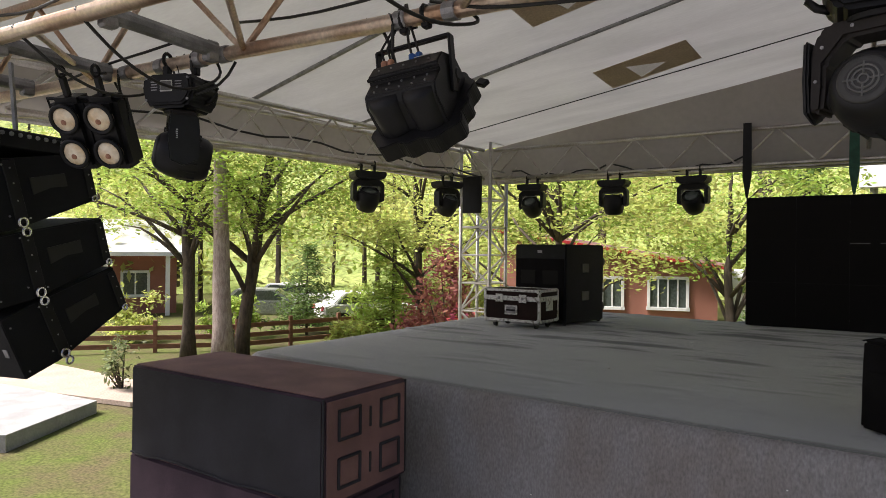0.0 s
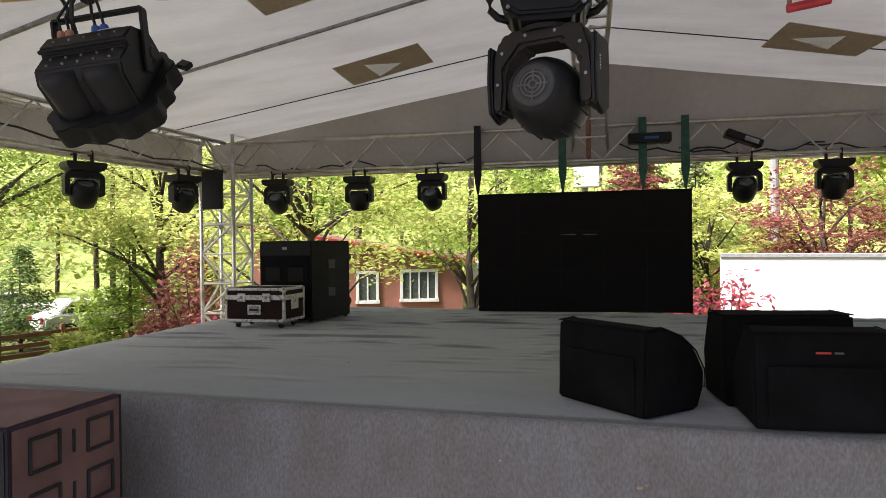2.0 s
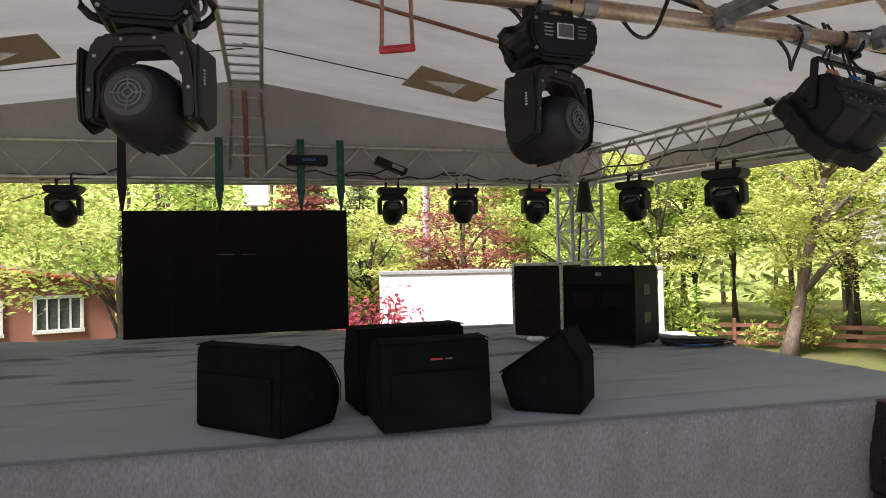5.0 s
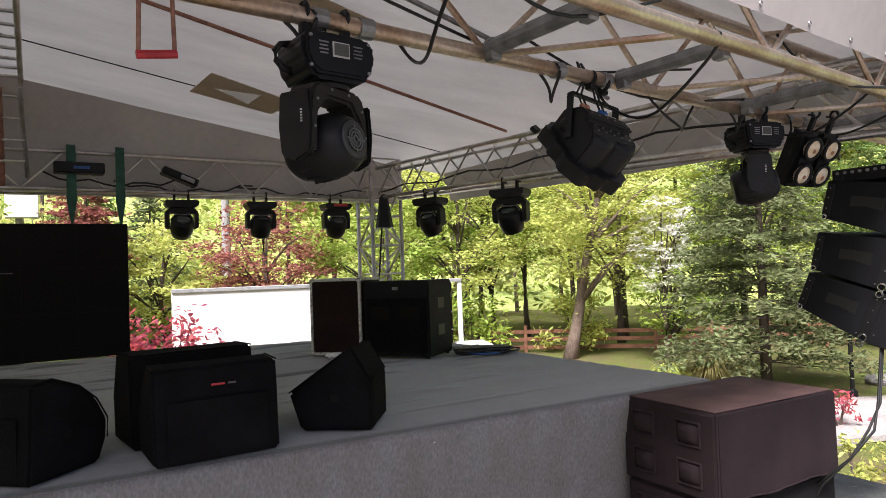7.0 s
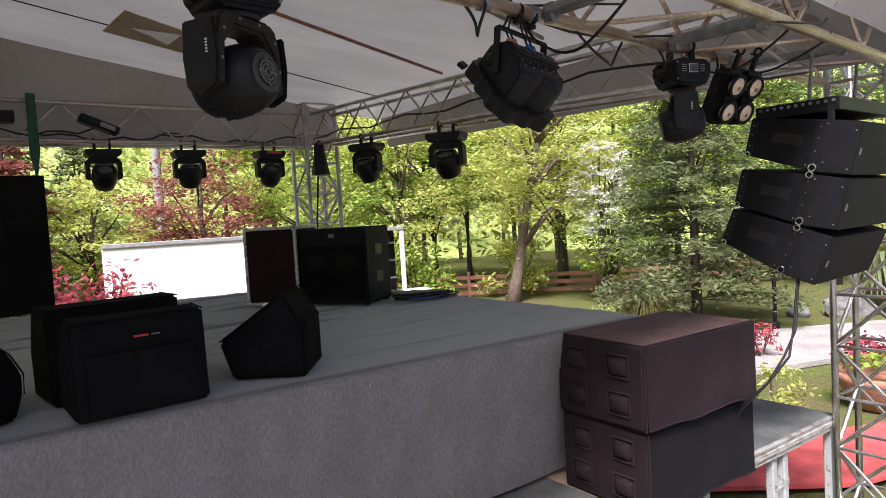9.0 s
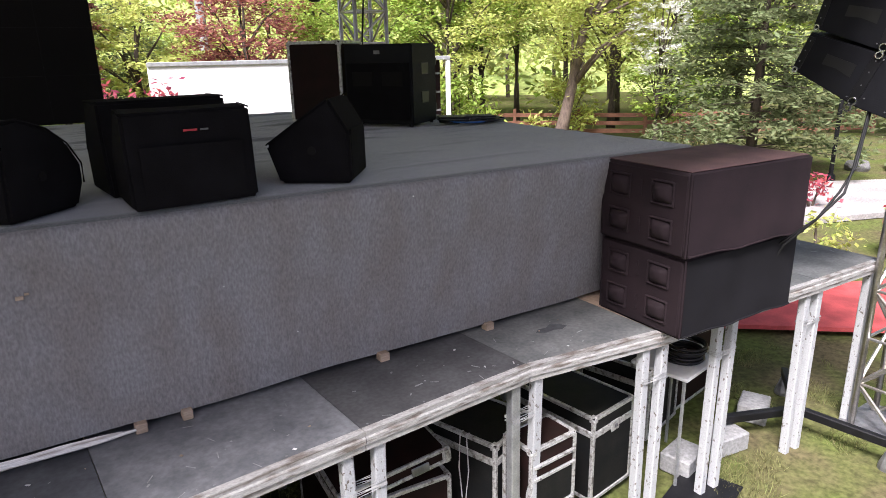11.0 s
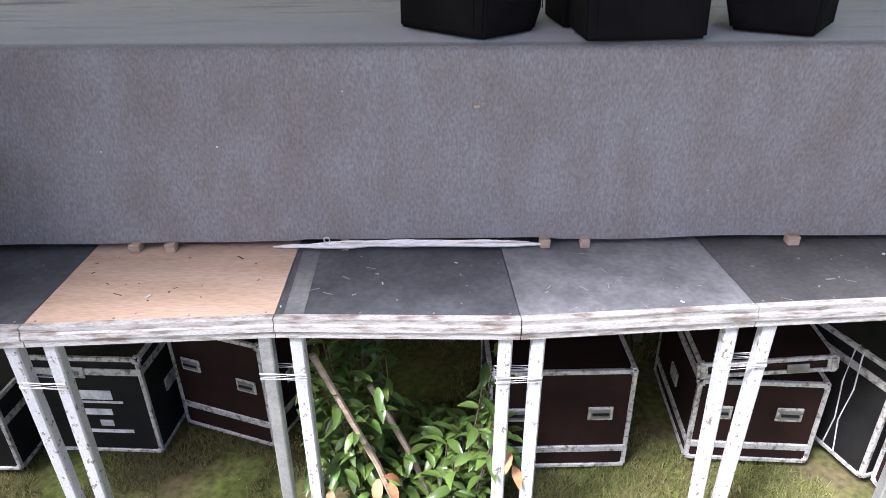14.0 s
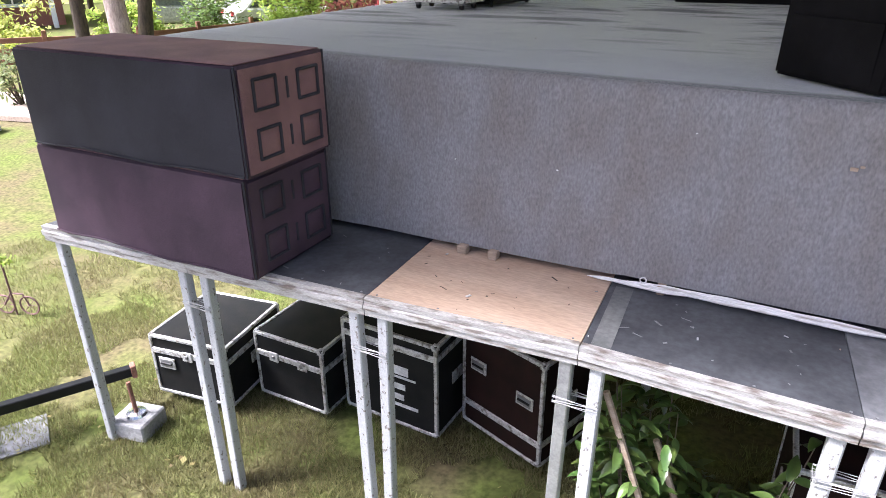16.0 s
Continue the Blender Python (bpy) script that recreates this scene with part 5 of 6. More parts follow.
    if marks:
        for w, h, u, v in ((0.26, 0.075, 0.55, 0.62), (0.30, 0.018, 0.60, 0.545), (0.20, 0.05, 0.55, 0.44), (0.09, 0.05, 0.60, 0.32), (0.30, 0.028, 0.62, 0.23)):
            part("caption_bar", box((w, 0.003, h), (u * W, -0.0025 + 0.006, z0 + v * (H - z0))), INK, th, "pale printed bar")
    if wheels > 0.03:
        for x in (0.09, W - 0.09):
            for y in (0.09, D - 0.09):
                c = part("caster", box((0.05, 0.05, wheels * 0.45), (x, y, wheels * 0.8), 0.004), STEEL, th)
                part("wheel", tube((x - 0.014, y + 0.01, wheels * 0.45), (x + 0.014, y + 0.01, wheels * 0.45), wheels * 0.45, n=14), CABLE, c)
    return th


Z0 = Z_TOP + 0.012
speaker(pose(-3.09, 6.95, Z0, 0, 0, -11.5), 0.70, 0.77, 0.87, "large black bass speaker standing on the stage")
flight_case(pose(-3.12, 6.28, Z0, 0, 0, -2), 0.67, 0.44, 0.41, PLYBROWN, "small brown flight case on casters beside the speaker", lid=0.72, front=((0.5, 0.36),), wheels=0.07, group="cases on the stage")
speaker(pose(3.47, 5.95, Z0, 0, 0, -58), 0.70, 0.48, 0.70, "large black bass speaker turned towards the stage centre")
flight_case(pose(3.10, 6.39, Z0, 0, 0, -50), 0.54, 0.5, 0.76, PLYBROWN, "tall brown flight case standing beside the speaker", front=(), wheels=0.02, group="cases on the stage")
paper = tagged(finish("white_cloth", box((0.16, 0.1, 0.05), (3.19, 6.03, Z0 + 0.04), 0.018), WHITE), "small crumpled white cloth lying by the case", "cloth")
for k in range(7):
    cx, cy, R = 4.45 + 0.1 * math.cos(k * 2.1), 5.32 + 0.08 * math.sin(k * 1.7), 0.14 + 0.02 * (k % 3)
    pts = [(cx + R * (1.5 if k % 2 else 1) * math.cos(a * 0.5 + k), cy + R * math.sin(a * 0.5 + k), Z0 + 0.012 + 0.006 * k) for a in range(14)]
    tagged(finish("coiled_cable", sweep(pts, 0.009, 5), BLUE if k == 2 else CABLE, smooth=True), "coil of dark cable lying on the stage carpet", "cable", "cable heap on the stage")
sbx = thing("stage_box", pose(4.42, 5.38, Z0 + 0.02, 0, 0, -28), "flat black stage box lying among cables", "equipment box")
part("body", box((0.52, 0.22, 0.045), (0, 0, 0.022), 0.008), BLACK, sbx)
for k in range(5):
    part("socket", tube((-0.2 + k * 0.1, 0, 0.044), (-0.2 + k * 0.1, 0, 0.052), 0.018, n=10), STEEL, sbx)
# crumbs and leaves on carpet and decks
random.seed(9)
for k in range(26):
    if k < 10:
        p = (random.uniform(-3, 4), random.uniform(3.8, 7.5), Z_TOP + 0.014)
    else:
        i = random.randrange(2, 7)
        p = (random.uniform(SEAMS[i][0], SEAMS[i + 1][0]), random.uniform(2.72, 3.3), Z_DECK + 0.004)
    w = random.uniform(0.008, 0.03)
    tagged(finish("litter_scrap", box((w, w * random.uniform(0.3, 0.8), 0.003), p, 0, Matrix.Rotation(random.uniform(0, 3), 4, "Z")), INK if k % 3 else WOOD), "tiny pale scrap of litter lying flat", "litter", "scraps of litter")
for x, z, w in ((0.742, 2.037, 0.03), (0.77, 2.05, 0.018), (-0.55, 1.84, 0.012), (1.555, 1.924, 0.009), (2.577, 2.238, 0.010), (-1.146, 1.817, 0.010), (0.1, 2.11, 0.008), (1.9, 1.60, 0.008)):
    y = skirt_y(x, z) - 0.026
    tagged(finish("lint_fleck", box((w, 0.008, w * 0.55), (x, y, z), 0.002), WOOD if w > 0.015 else INK), "pale fleck of fluff stuck on the carpet front", "lint", "flecks on the carpet")


# ---------------- under and before the stage ----------------
def on_ground(x, y, rz=0):
    return pose(x, y, ground_z(x, y), 0, 0, rz)


flight_case(on_ground(-3.68, 3.05, 8), 0.71, 0.76, 0.62, PLYBLACK, "black flight case with latches on the grass under the deck", lid=0.74, front=((0.2, 0.55),), latches=1)
flight_case(on_ground(-2.93, 3.42, -1), 0.665, 0.66, 0.66, PLYBLACK, "black flight case with two latches under the deck", lid=0.68)
flight_case(on_ground(-2.20, 3.59, -3), 0.83, 0.60, 0.87, PLYBLACK, "black flight case with pale printing under the deck", lid=0.86, marks=True, latches=1)
flight_case(on_ground(-1.295, 3.815, -20), 0.74, 0.62, 0.92, PLYBROWN, "brown flight case set askew under the deck", front=((0.22, 0.66), (0.8, 0.58)), lid=0.22, latches=0)
flight_case(on_ground(0.82, 3.255, 1), 0.86, 0.66, 0.83, PLYBROWN, "brown flight case with steel handle dishes under the deck", front=((0.2, 0.58), (0.78, 0.58)), lid=0.2, latches=0)
flight_case(on_ground(2.043, 3.265, -4), 0.735, 0.88, 0.69, PLYBROWN, "brown flight case with its lid resting askew under the deck", front=((0.2, 0.62), (0.75, 0.62)), lid=0.2, latches=0, loose_lid=7)
flight_case(on_ground(3.005, 3.05, 18), 0.48, 0.64, 0.85, PLYBLACK, "black rack case with cords hanging over its lid under the deck", lid=0.84, latches=1, cord=True, side_handle=False)
flight_case(on_ground(3.075, 2.79, 3), 0.38, 0.26, 0.93, PLYBROWN, "brown rack case with bright cross rails under the deck", bays=((0.04, 0.46, PLYBROWN), (0.46, 0.76, PLYBLACK), (0.76, 0.86, PLYBROWN)))
flight_case(on_ground(3.82, 3.01, 8), 0.48, 0.80, 0.76, PLYBLACK, "black flight case on casters under the deck", lid=0.80, latches=1)
flight_case(on_ground(4.74, 3.30, 14), 0.55, 0.64, 0.72, PLYBLACK, "black flight case standing at the deck end", lid=0.75)


def leaf_cloud(name, centres, radii, n, size, mat, parent=None, flat=0.6, seed=1, long=1.6, droop=0.2):
    """Many single leaves scattered in soft clumps round the centres."""
    rng = np.random.default_rng(seed)
    c = np.asarray(centres)[rng.integers(0, len(centres), n)]
    off = rng.normal(0, 0.5, (n, 3)) * np.asarray(radii)
    p = c + off
    a = rng.uniform(0, math.tau, n)
    t = rng.normal(0, flat, n) - droop
    u = np.stack([np.cos(a) * np.cos(t), np.sin(a) * np.cos(t), np.sin(t)], 1)
    r = rng.normal(0, 1, (n, 3))
    w = np.cross(u, r)
    w /= np.linalg.norm(w, axis=1)[:, None] + 1e-9
    w = w * 0.5 + np.cross(u, [0, 0, 1.0]) * 0.7
    s = (size * rng.uniform(0.6, 1.35, n))[:, None]
    v = np.stack([p - u * s * long / 2, p + w * s / 2, p + u * s * long / 2, p - w * s / 2], 1).reshape(-1, 3)
    f = np.arange(4 * n).reshape(-1, 4)
    return from_arrays(name, v.tolist(), f.tolist(), mat, parent)


def tree(x, y, z_lo, z_hi, R, kind, label, n=6000, size=0.13, r=0.16, lean=(0, 0), name="deciduous_tree", bark=None, seed=1, clumps=130, limbs=15, height=None, group="garden trees", squash=1.0):
    rng = random.Random(seed)
    g = ground_z(x, y)
    th = thing(name, pose(x, y, g), label, "tree", group)
    H = (height or z_hi) - g
    top = Vector((lean[0], lean[1], H))
    trunk = []
    for k in range(9):
        s = k / 8
        trunk.append(Vector((lean[0] * s + 0.12 * noise.noise((seed, s * 3, 0)), lean[1] * s + 0.12 * noise.noise((seed, s * 3, 7)), H * 0.92 * s - (0.05 if k == 0 else 0))))
    tb = sweep(trunk, [r * (1.35 if k == 0 else 1 - 0.085 * k) for k in range(9)], 9)
    part("trunk", tb, bark or BARK, th, "", True)
    cs = []
    zc, hz = (z_lo + z_hi) / 2 - g, (z_hi - z_lo) / 2
    for k in range(clumps):
        a, q, d = rng.uniform(0, math.tau), rng.uniform(-1, 1), rng.uniform(0.25, 1) ** 0.5
        w = math.sqrt(max(0.05, 1 - q * q))
        cs.append(Vector((lean[0] * 0.7 + R * d * w * math.cos(a), lean[1] * 0.7 + R * d * w * math.sin(a) * squash, zc + hz * q * d + rng.uniform(-0.2, 0.2))))
    for k in range(limbs):
        c = cs[(k * 5) % len(cs)]
        s0 = min(0.92, max(0.3, (c.z - 0.8 - rng.uniform(0, 1.2)) / (H * 0.92)))
        b = trunk[min(8, int(s0 * 8))]
        m1 = b.lerp(c, 0.5) + Vector((rng.uniform(-0.2, 0.2), rng.uniform(-0.2, 0.2), 0.25))
        q1 = b.lerp(m1, 0.5) + Vector((0, 0, 0.05))
        part("limb", sweep([b, q1, m1, m1.lerp(c, 0.5) + Vector((0, 0, 0.1)), c], [r * 0.42, r * 0.33, r * 0.24, r * 0.15, 0.012], 6), bark or BARK, th, "", True)
    cr = leaf_cloud("crown", [tuple(c) for c in cs], (R * 0.22, R * 0.22, R * 0.07), int(n * 1.8), size * 0.72, LEAF[kind], th, flat=0.4, seed=seed)
    cr["label"] = "open crown of many small leaves"
    return th


def conifer(x, y, H, R, n, size, label, kind="conifer", seed=1, z0=0.35):
    rng = np.random.default_rng(seed)
    g = ground_z(x, y)
    th = thing("conifer_tree", pose(x, y, g), label, "tree", "garden conifers")
    part("trunk", tube((0, 0, -0.05), (0, 0, H * 0.95), 0.035 * H * 0.5, 0.01, 8), BARK, th, "", True)
    cs = []
    lv = int(H * 4.2)
    for k in range(lv):
        z = z0 + (H - z0) * k / lv
        rad = R * (1 - (z - z0) / (H - z0)) ** 0.8 * rng.uniform(0.75, 1.1)
        m = max(3, int(11 * rad / R))
        for j in range(m):
            a = rng.uniform(0, math.tau)
            for s in (0.35, 0.6, 0.8, 1.0):
                cs.append((rad * s * math.cos(a), rad * s * math.sin(a), z + 0.10 * s * rad - 0.12 * s * s * rad))
            if j % 3 == 0:
                part("bough", tube((0, 0, z), (rad * 0.8 * math.cos(a), rad * 0.8 * math.sin(a), z), 0.022, 0.006, 5), BARK, th)
    cr = leaf_cloud("crown", cs, (0.34, 0.34, 0.16), n, size, LEAF[kind], th, flat=0.4, seed=seed, long=2.4)
    cr["label"] = "needle boughs with gaps between them"
    return th


# laurel bush and sticks pushed under the deck
LAUREL = material("laurel_leaf", (0.13, 0.19, 0.045), 0.28, second=(0.05, 0.09, 0.022), scale=5, fine=30, amount=0.3, bump=0.03, island=0.45, translucent=0.12, spec=0.5)
WITHERED = material("withered_leaf", (0.52, 0.30, 0.16), 0.6, second=(0.34, 0.14, 0.06), scale=9, fine=60, amount=0.4, bump=0.1, island=0.2, translucent=0.2)

nodes, links = LAUREL.node_tree.nodes, LAUREL.node_tree.links
info, shift, tone = nodes.new("ShaderNodeObjectInfo"), nodes.new("ShaderNodeMapRange"), nodes.new("ShaderNodeHueSaturation")
shift.inputs[3].default_value, shift.inputs[4].default_value = 0.55, 1.6
links.new(info.outputs["Random"], shift.inputs[0])
links.new(shift.outputs[0], tone.inputs["Value"])
base_in = nodes["Principled BSDF"].inputs["Base Color"]
links.new(base_in.links[0].from_socket, tone.inputs["Color"])
links.new(tone.outputs[0], base_in)


def laurel_leaf(L, w):
    """One thick leaf along +x, folded at its midrib and curved down."""
    bm = bmesh.new()
    mid, lo, hi = [], [], []
    for k in range(6):
        s = k / 5
        half = w * math.sin(math.pi * (0.06 + 0.92 * s) ** 0.85) * 0.5
        x, z = L * s, 0.10 * L * math.sin(s * 2.4) - 0.16 * L * s * s
        mid.append(bm.verts.new((x, 0, z)))
        lo.append(bm.verts.new((x, -half, z + half * 0.45)))
        hi.append(bm.verts.new((x, half, z + half * 0.45)))
    for k in range(5):
        bm.faces.new((lo[k], lo[k + 1], mid[k + 1], mid[k]))
        bm.faces.new((mid[k], mid[k + 1], hi[k + 1], hi[k]))
    return bm


bush = thing("laurel_bush", Matrix.Translation((0, 0, 0.1)) @ on_ground(0.375, 3.04), "glossy green laurel bush growing under the stage deck", "bush")
rng0 = random.Random(5)
LEAF_ME = finish("leaf", laurel_leaf(0.135, 0.052), LAUREL, bush, smooth=True)
twigs = bmesh.new()
count = 0
for k in range(62):
    bx, by = rng0.uniform(-0.50, 0.52), rng0.uniform(-0.30, 0.35)
    top = rng0.uniform(0.5, 1.22) if bx < -0.12 else rng0.uniform(0.5, 0.95) if bx > 0.36 else rng0.uniform(0.25, 0.58)
    base, tip = Vector((bx * 0.7, by * 0.7 + 0.05, rng0.uniform(-0.14, -0.10))), Vector((bx, by, top))
    sweep([base, base.lerp(tip, 0.55) + Vector((0, 0, 0.04)), tip], [0.008, 0.006, 0.003], 5, twigs)
    for q in range(9):
        f = 0.42 + 0.58 * q / 8
        p = base.lerp(tip, f)
        a = q * 2.4 + k
        m = Matrix.Translation(p) @ Matrix.Rotation(a, 4, "Z") @ Matrix.Rotation(rng0.uniform(-0.5, 0.7), 4, "Y") @ Matrix.Rotation(rng0.uniform(-0.5, 0.5), 4, "X") @ Matrix.Scale(rng0.uniform(0.65, 1.2), 4)
        if count < 300:
            ob = LEAF_ME if count == 0 else new("leaf", LEAF_ME.data)
            ob.parent, ob.matrix_basis = bush, m
            if by > 0.02:
                continue
            count += 1
        else:
            break
part("branchwork", twigs, BARK, bush)
rest = bmesh.new()
for k in range(680):
    bx, by, bz = rng0.uniform(-0.55, 0.55), rng0.uniform(-0.05, 0.45), rng0.uniform(0.05, 0.95)
    bz *= 1.1 if bx < -0.12 else 0.5
    by -= 0.24 if bx < -0.12 else 0.08
    one = laurel_leaf(0.125, 0.05)
    bmesh.ops.transform(one, matrix=Matrix.Translation((bx, by, bz)) @ Matrix.Rotation(rng0.uniform(0, 6.3), 4, "Z") @ Matrix.Rotation(rng0.uniform(-0.5, 0.7), 4, "Y"), verts=one.verts)
    merge(rest, one)
inner = part("inner_leaves", rest, LAUREL, bush, "dense inner foliage", True)
for k, (x, y, z, a, sc) in enumerate(((-0.12, -0.38, 0.57, 0.3, 1.3), (-0.15, -0.38, 0.56, -1.6, 1.3), (-0.10, -0.38, 0.53, -0.9, 1.1), (0.52, -0.34, 0.70, -1.9, 1.1), (0.54, -0.34, 0.60, -1.2, 1.2), (-0.42, -0.32, 0.42, -1.4, 1.1), (-0.38, -0.30, 0.20, -1.4, 1.0))):
    part("withered_leaf", laurel_leaf(0.10, 0.046), WITHERED, bush, "withered orange-brown leaf", True).matrix_basis = Matrix.Translation((x, y, z)) @ Matrix.Rotation(a, 4, "Z") @ Matrix.Rotation(0.7, 4, "Y") @ Matrix.Scale(sc, 4)
for k, (a, b) in enumerate([((-0.44, -0.25, 1.25), (0.08, -0.40, -0.12)), ((-0.20, -0.08, 0.92), (0.18, -0.17, -0.12)), ((-0.42, -0.2, 0.5), (-0.06, -0.30, -0.12)), ((0.46, -0.1, 0.8), (0.41, -0.08, -0.12))]):
    part("stem", sweep([a, tuple((p + q) / 2 + 0.02 for p, q in zip(a, b)), b], 0.017 if k < 2 else 0.01, 6), WOOD if k < 2 else BARK, bush, "bare woody stem")

# loose gear on the grass beside the decks
bl = thing("concrete_block", on_ground(-3.52, 2.70, 12), "grey concrete block carrying a steel jack foot", "block")
part("block", box((0.30, 0.28, 0.15), (0, 0, 0.075), 0.012), CONCRETE, bl)
part("foot_disc", lathe([(0.08, 0.15), (0.07, 0.17), (0.03, 0.18)], 16), CHROME, bl)
part("jack_screw", tube((0, 0, 0.17), (-0.03, 0.02, 0.42), 0.016, n=8), RUST, bl)
ou = thing("outrigger_bar", on_ground(-3.975, 2.53, 59), "black steel outrigger bar near the ground", "steel bar")
part("bar", box((1.7, 0.07, 0.08), (-0.40, 0, 0.34), 0.006), BLACK, ou)
part("bracket", box((0.04, 0.085, 0.11), (0.44, 0, 0.34), 0.006), RUST, ou)
part("foot", box((0.4, 0.4, 0.02), (-0.42, 0.05, 0.02), 0.004), STEEL, ou)
hs = tagged(finish("white_hook", sweep([(-3.84, 3.52, -0.45), (-3.59, 3.57, -0.43), (-3.51, 3.52, -0.44), (-3.57, 3.39, -0.45)], 0.014, 6), PALEBATTEN, smooth=True), "bent white rod lying in the grass", "rod")
wl = thing("toy_bicycle", on_ground(-5.93, 3.305, 20) @ Matrix.Scale(0.66, 4), "small purple ornamental bicycle standing on the lawn", "garden ornament")
for dx in (-0.2, 0.2):
    part("wheel", ring(0.15, 0.014, Matrix.Translation((dx, 0, 0.17)) @ Matrix.Rotation(radians(90), 4, "X"), 18, 5), COVER_TOP, wl)
    for k in range(4):
        a = k * math.pi / 4
        part("spoke", tube((dx + 0.15 * math.cos(a), 0, 0.17 + 0.15 * math.sin(a)), (dx - 0.15 * math.cos(a), 0, 0.17 - 0.15 * math.sin(a)), 0.005, n=4), COVER_TOP, wl)
part("frame", sweep([(-0.2, 0, 0.17), (-0.06, 0, 0.36), (0.14, 0, 0.36), (0.2, 0, 0.17)], 0.013, 6), COVER_TOP, wl)
leaf_cloud("flower_tuft", [(-0.1, 0, 0.95), (0.05, 0, 0.9)], (0.1, 0.1, 0.06), 130, 0.045, LEAF["green"], wl, seed=8)
part("stake", tube((-0.05, 0, 0), (-0.05, 0, 0.9), 0.015, n=6), COVER_TOP, wl)
random.seed(12)
for k, (x, y, rz) in enumerate([(4.79, 2.98, 12), (5.30, 2.965, -8), (5.93, 3.11, 25)]):
    tagged(finish("concrete_block", box((0.3, 0.24, 0.16), (x, y, ground_z(x, y) + 0.08), 0.012, Matrix.Rotation(radians(rz), 4, "Z")), CONCRETE), "grey concrete block lying on the grass", "block", "loose blocks")
tp = thing("stand_base", on_ground(5.975, 2.763, 15), "black steel stand base with spread legs on the lawn", "stand")
for k in range(3):
    a = k * math.tau / 3 + 0.4
    part("leg", box((0.75, 0.06, 0.07), (0.36 * math.cos(a), 0.36 * math.sin(a), 0.22), 0.006, Matrix.Rotation(a, 4, "Z")), BLACK, tp)
    part("caster", lathe([(0.07, 0.0), (0.07, 0.03), (0.02, 0.19)], 10, Matrix.Translation((0.7 * math.cos(a), 0.7 * math.sin(a), 0))), STEEL, tp)
part("mast", tube((0, 0, 0.2), (0, 0, 0.75), 0.05, n=10), BLACK, tp)
tb = thing("small_table", on_ground(4.75, 3.06, 10), "small white table under the deck with folding legs", "table")
part("tabletop", box((0.62, 0.45, 0.03), (0, 0, 0.93), 0.006), WHITE, tb)
for dx in (-0.26, 0.26):
    for dy in (-0.18, 0.18):
        part("leg", tube((dx, dy, 0), (dx, dy, 0.92), 0.014, n=6), GALV, tb)
for k in range(5):
    bm = ring(0.15 - 0.01 * (k % 3), 0.013, Matrix.Translation((4.75 + 0.01 * k, 3.04, ground_z(4.75, 3.06) + 0.96 + 0.022 * k)), 24, 5)
    tagged(finish("coiled_cable", bm, CABLE, smooth=True), "coil of black cable on a small white table", "cable", "cable coils on the table")
strip("red_carpet_strip", [(6.6, 4.9), (8.6, 3.2), (12.5, 2.0), (13, 2.9), (9.9, 4.2), (7.6, 5.6)], REDCARPET, "red carpet runner lying on the ground beside the stage", "carpet", 0.05, -0.13)
tagged(finish("base_plate", box((0.55, 0.42, 0.015), (4.60, 2.66, ground_z(4.60, 2.66) + 0.03), 0.003, Matrix.Rotation(0.3, 4, "Z")), BLACK), "black board under a pair of deck legs", "plate")
flight_case(on_ground(5.25, 3.458, 10), 0.7, 0.5, 1.10, PLYBROWN, "tall dark brown flight case behind the deck legs", lid=0.8)


def grass():
    rng = np.random.default_rng(2)
    n = 170000
    p = np.stack([rng.uniform(-7.5, 7.5, n), rng.uniform(1.2, 6.0, n)], 1)
    p = np.concatenate([p, np.stack([rng.uniform(-5.5, 2.8, 110000), rng.uniform(1.8, 4.0, 110000)], 1)])
    keep = np.array([noise.noise((a * 1.7, b * 1.7, 4)) + 0.4 * noise.noise((a * 7, b * 7, 2)) > -0.28 + 0.55 * min(1, max(0, (a - 1.5) / 3)) for a, b in p])
    p = p[keep]
    n = len(p)
    z = np.array([ground_z(a, b) + 0.03 * noise.noise((a * 0.5, b * 0.5, 0)) for a, b in p])
    h, a = rng.uniform(0.025, 0.075, n), rng.uniform(0, math.tau, n)
    d = np.stack([np.cos(a), np.sin(a)], 1)
    w = rng.uniform(0.002, 0.005, n)[:, None]
    b0 = np.c_[p + d * w, z - 0.005]
    b1 = np.c_[p - d * w, z - 0.005]
    tip = np.c_[p + rng.normal(0, 0.03, (n, 2)), z + h]
    v = np.stack([b0, b1, tip], 1).reshape(-1, 3)
    ob = from_arrays("grass", v.tolist(), np.arange(3 * n).reshape(-1, 3).tolist(), BLADE)
    tagged(ob, "short patchy lawn grass round the stage legs", "grass", kind="stuff")


grass()
rngl = np.random.default_rng(14)
pts = [(a, b, ground_z(a, b) + 0.03) for a, b in zip(rngl.uniform(-4.5, 5.0, 60), rngl.uniform(1.9, 3.3, 60))]
tagged(leaf_cloud("fallen_leaves", pts, (0.1, 0.1, 0.01), 150, 0.03, LEAF["straw"], seed=15, flat=0.2), "dry brown fallen leaves scattered on the grass", "leaves", kind="stuff")


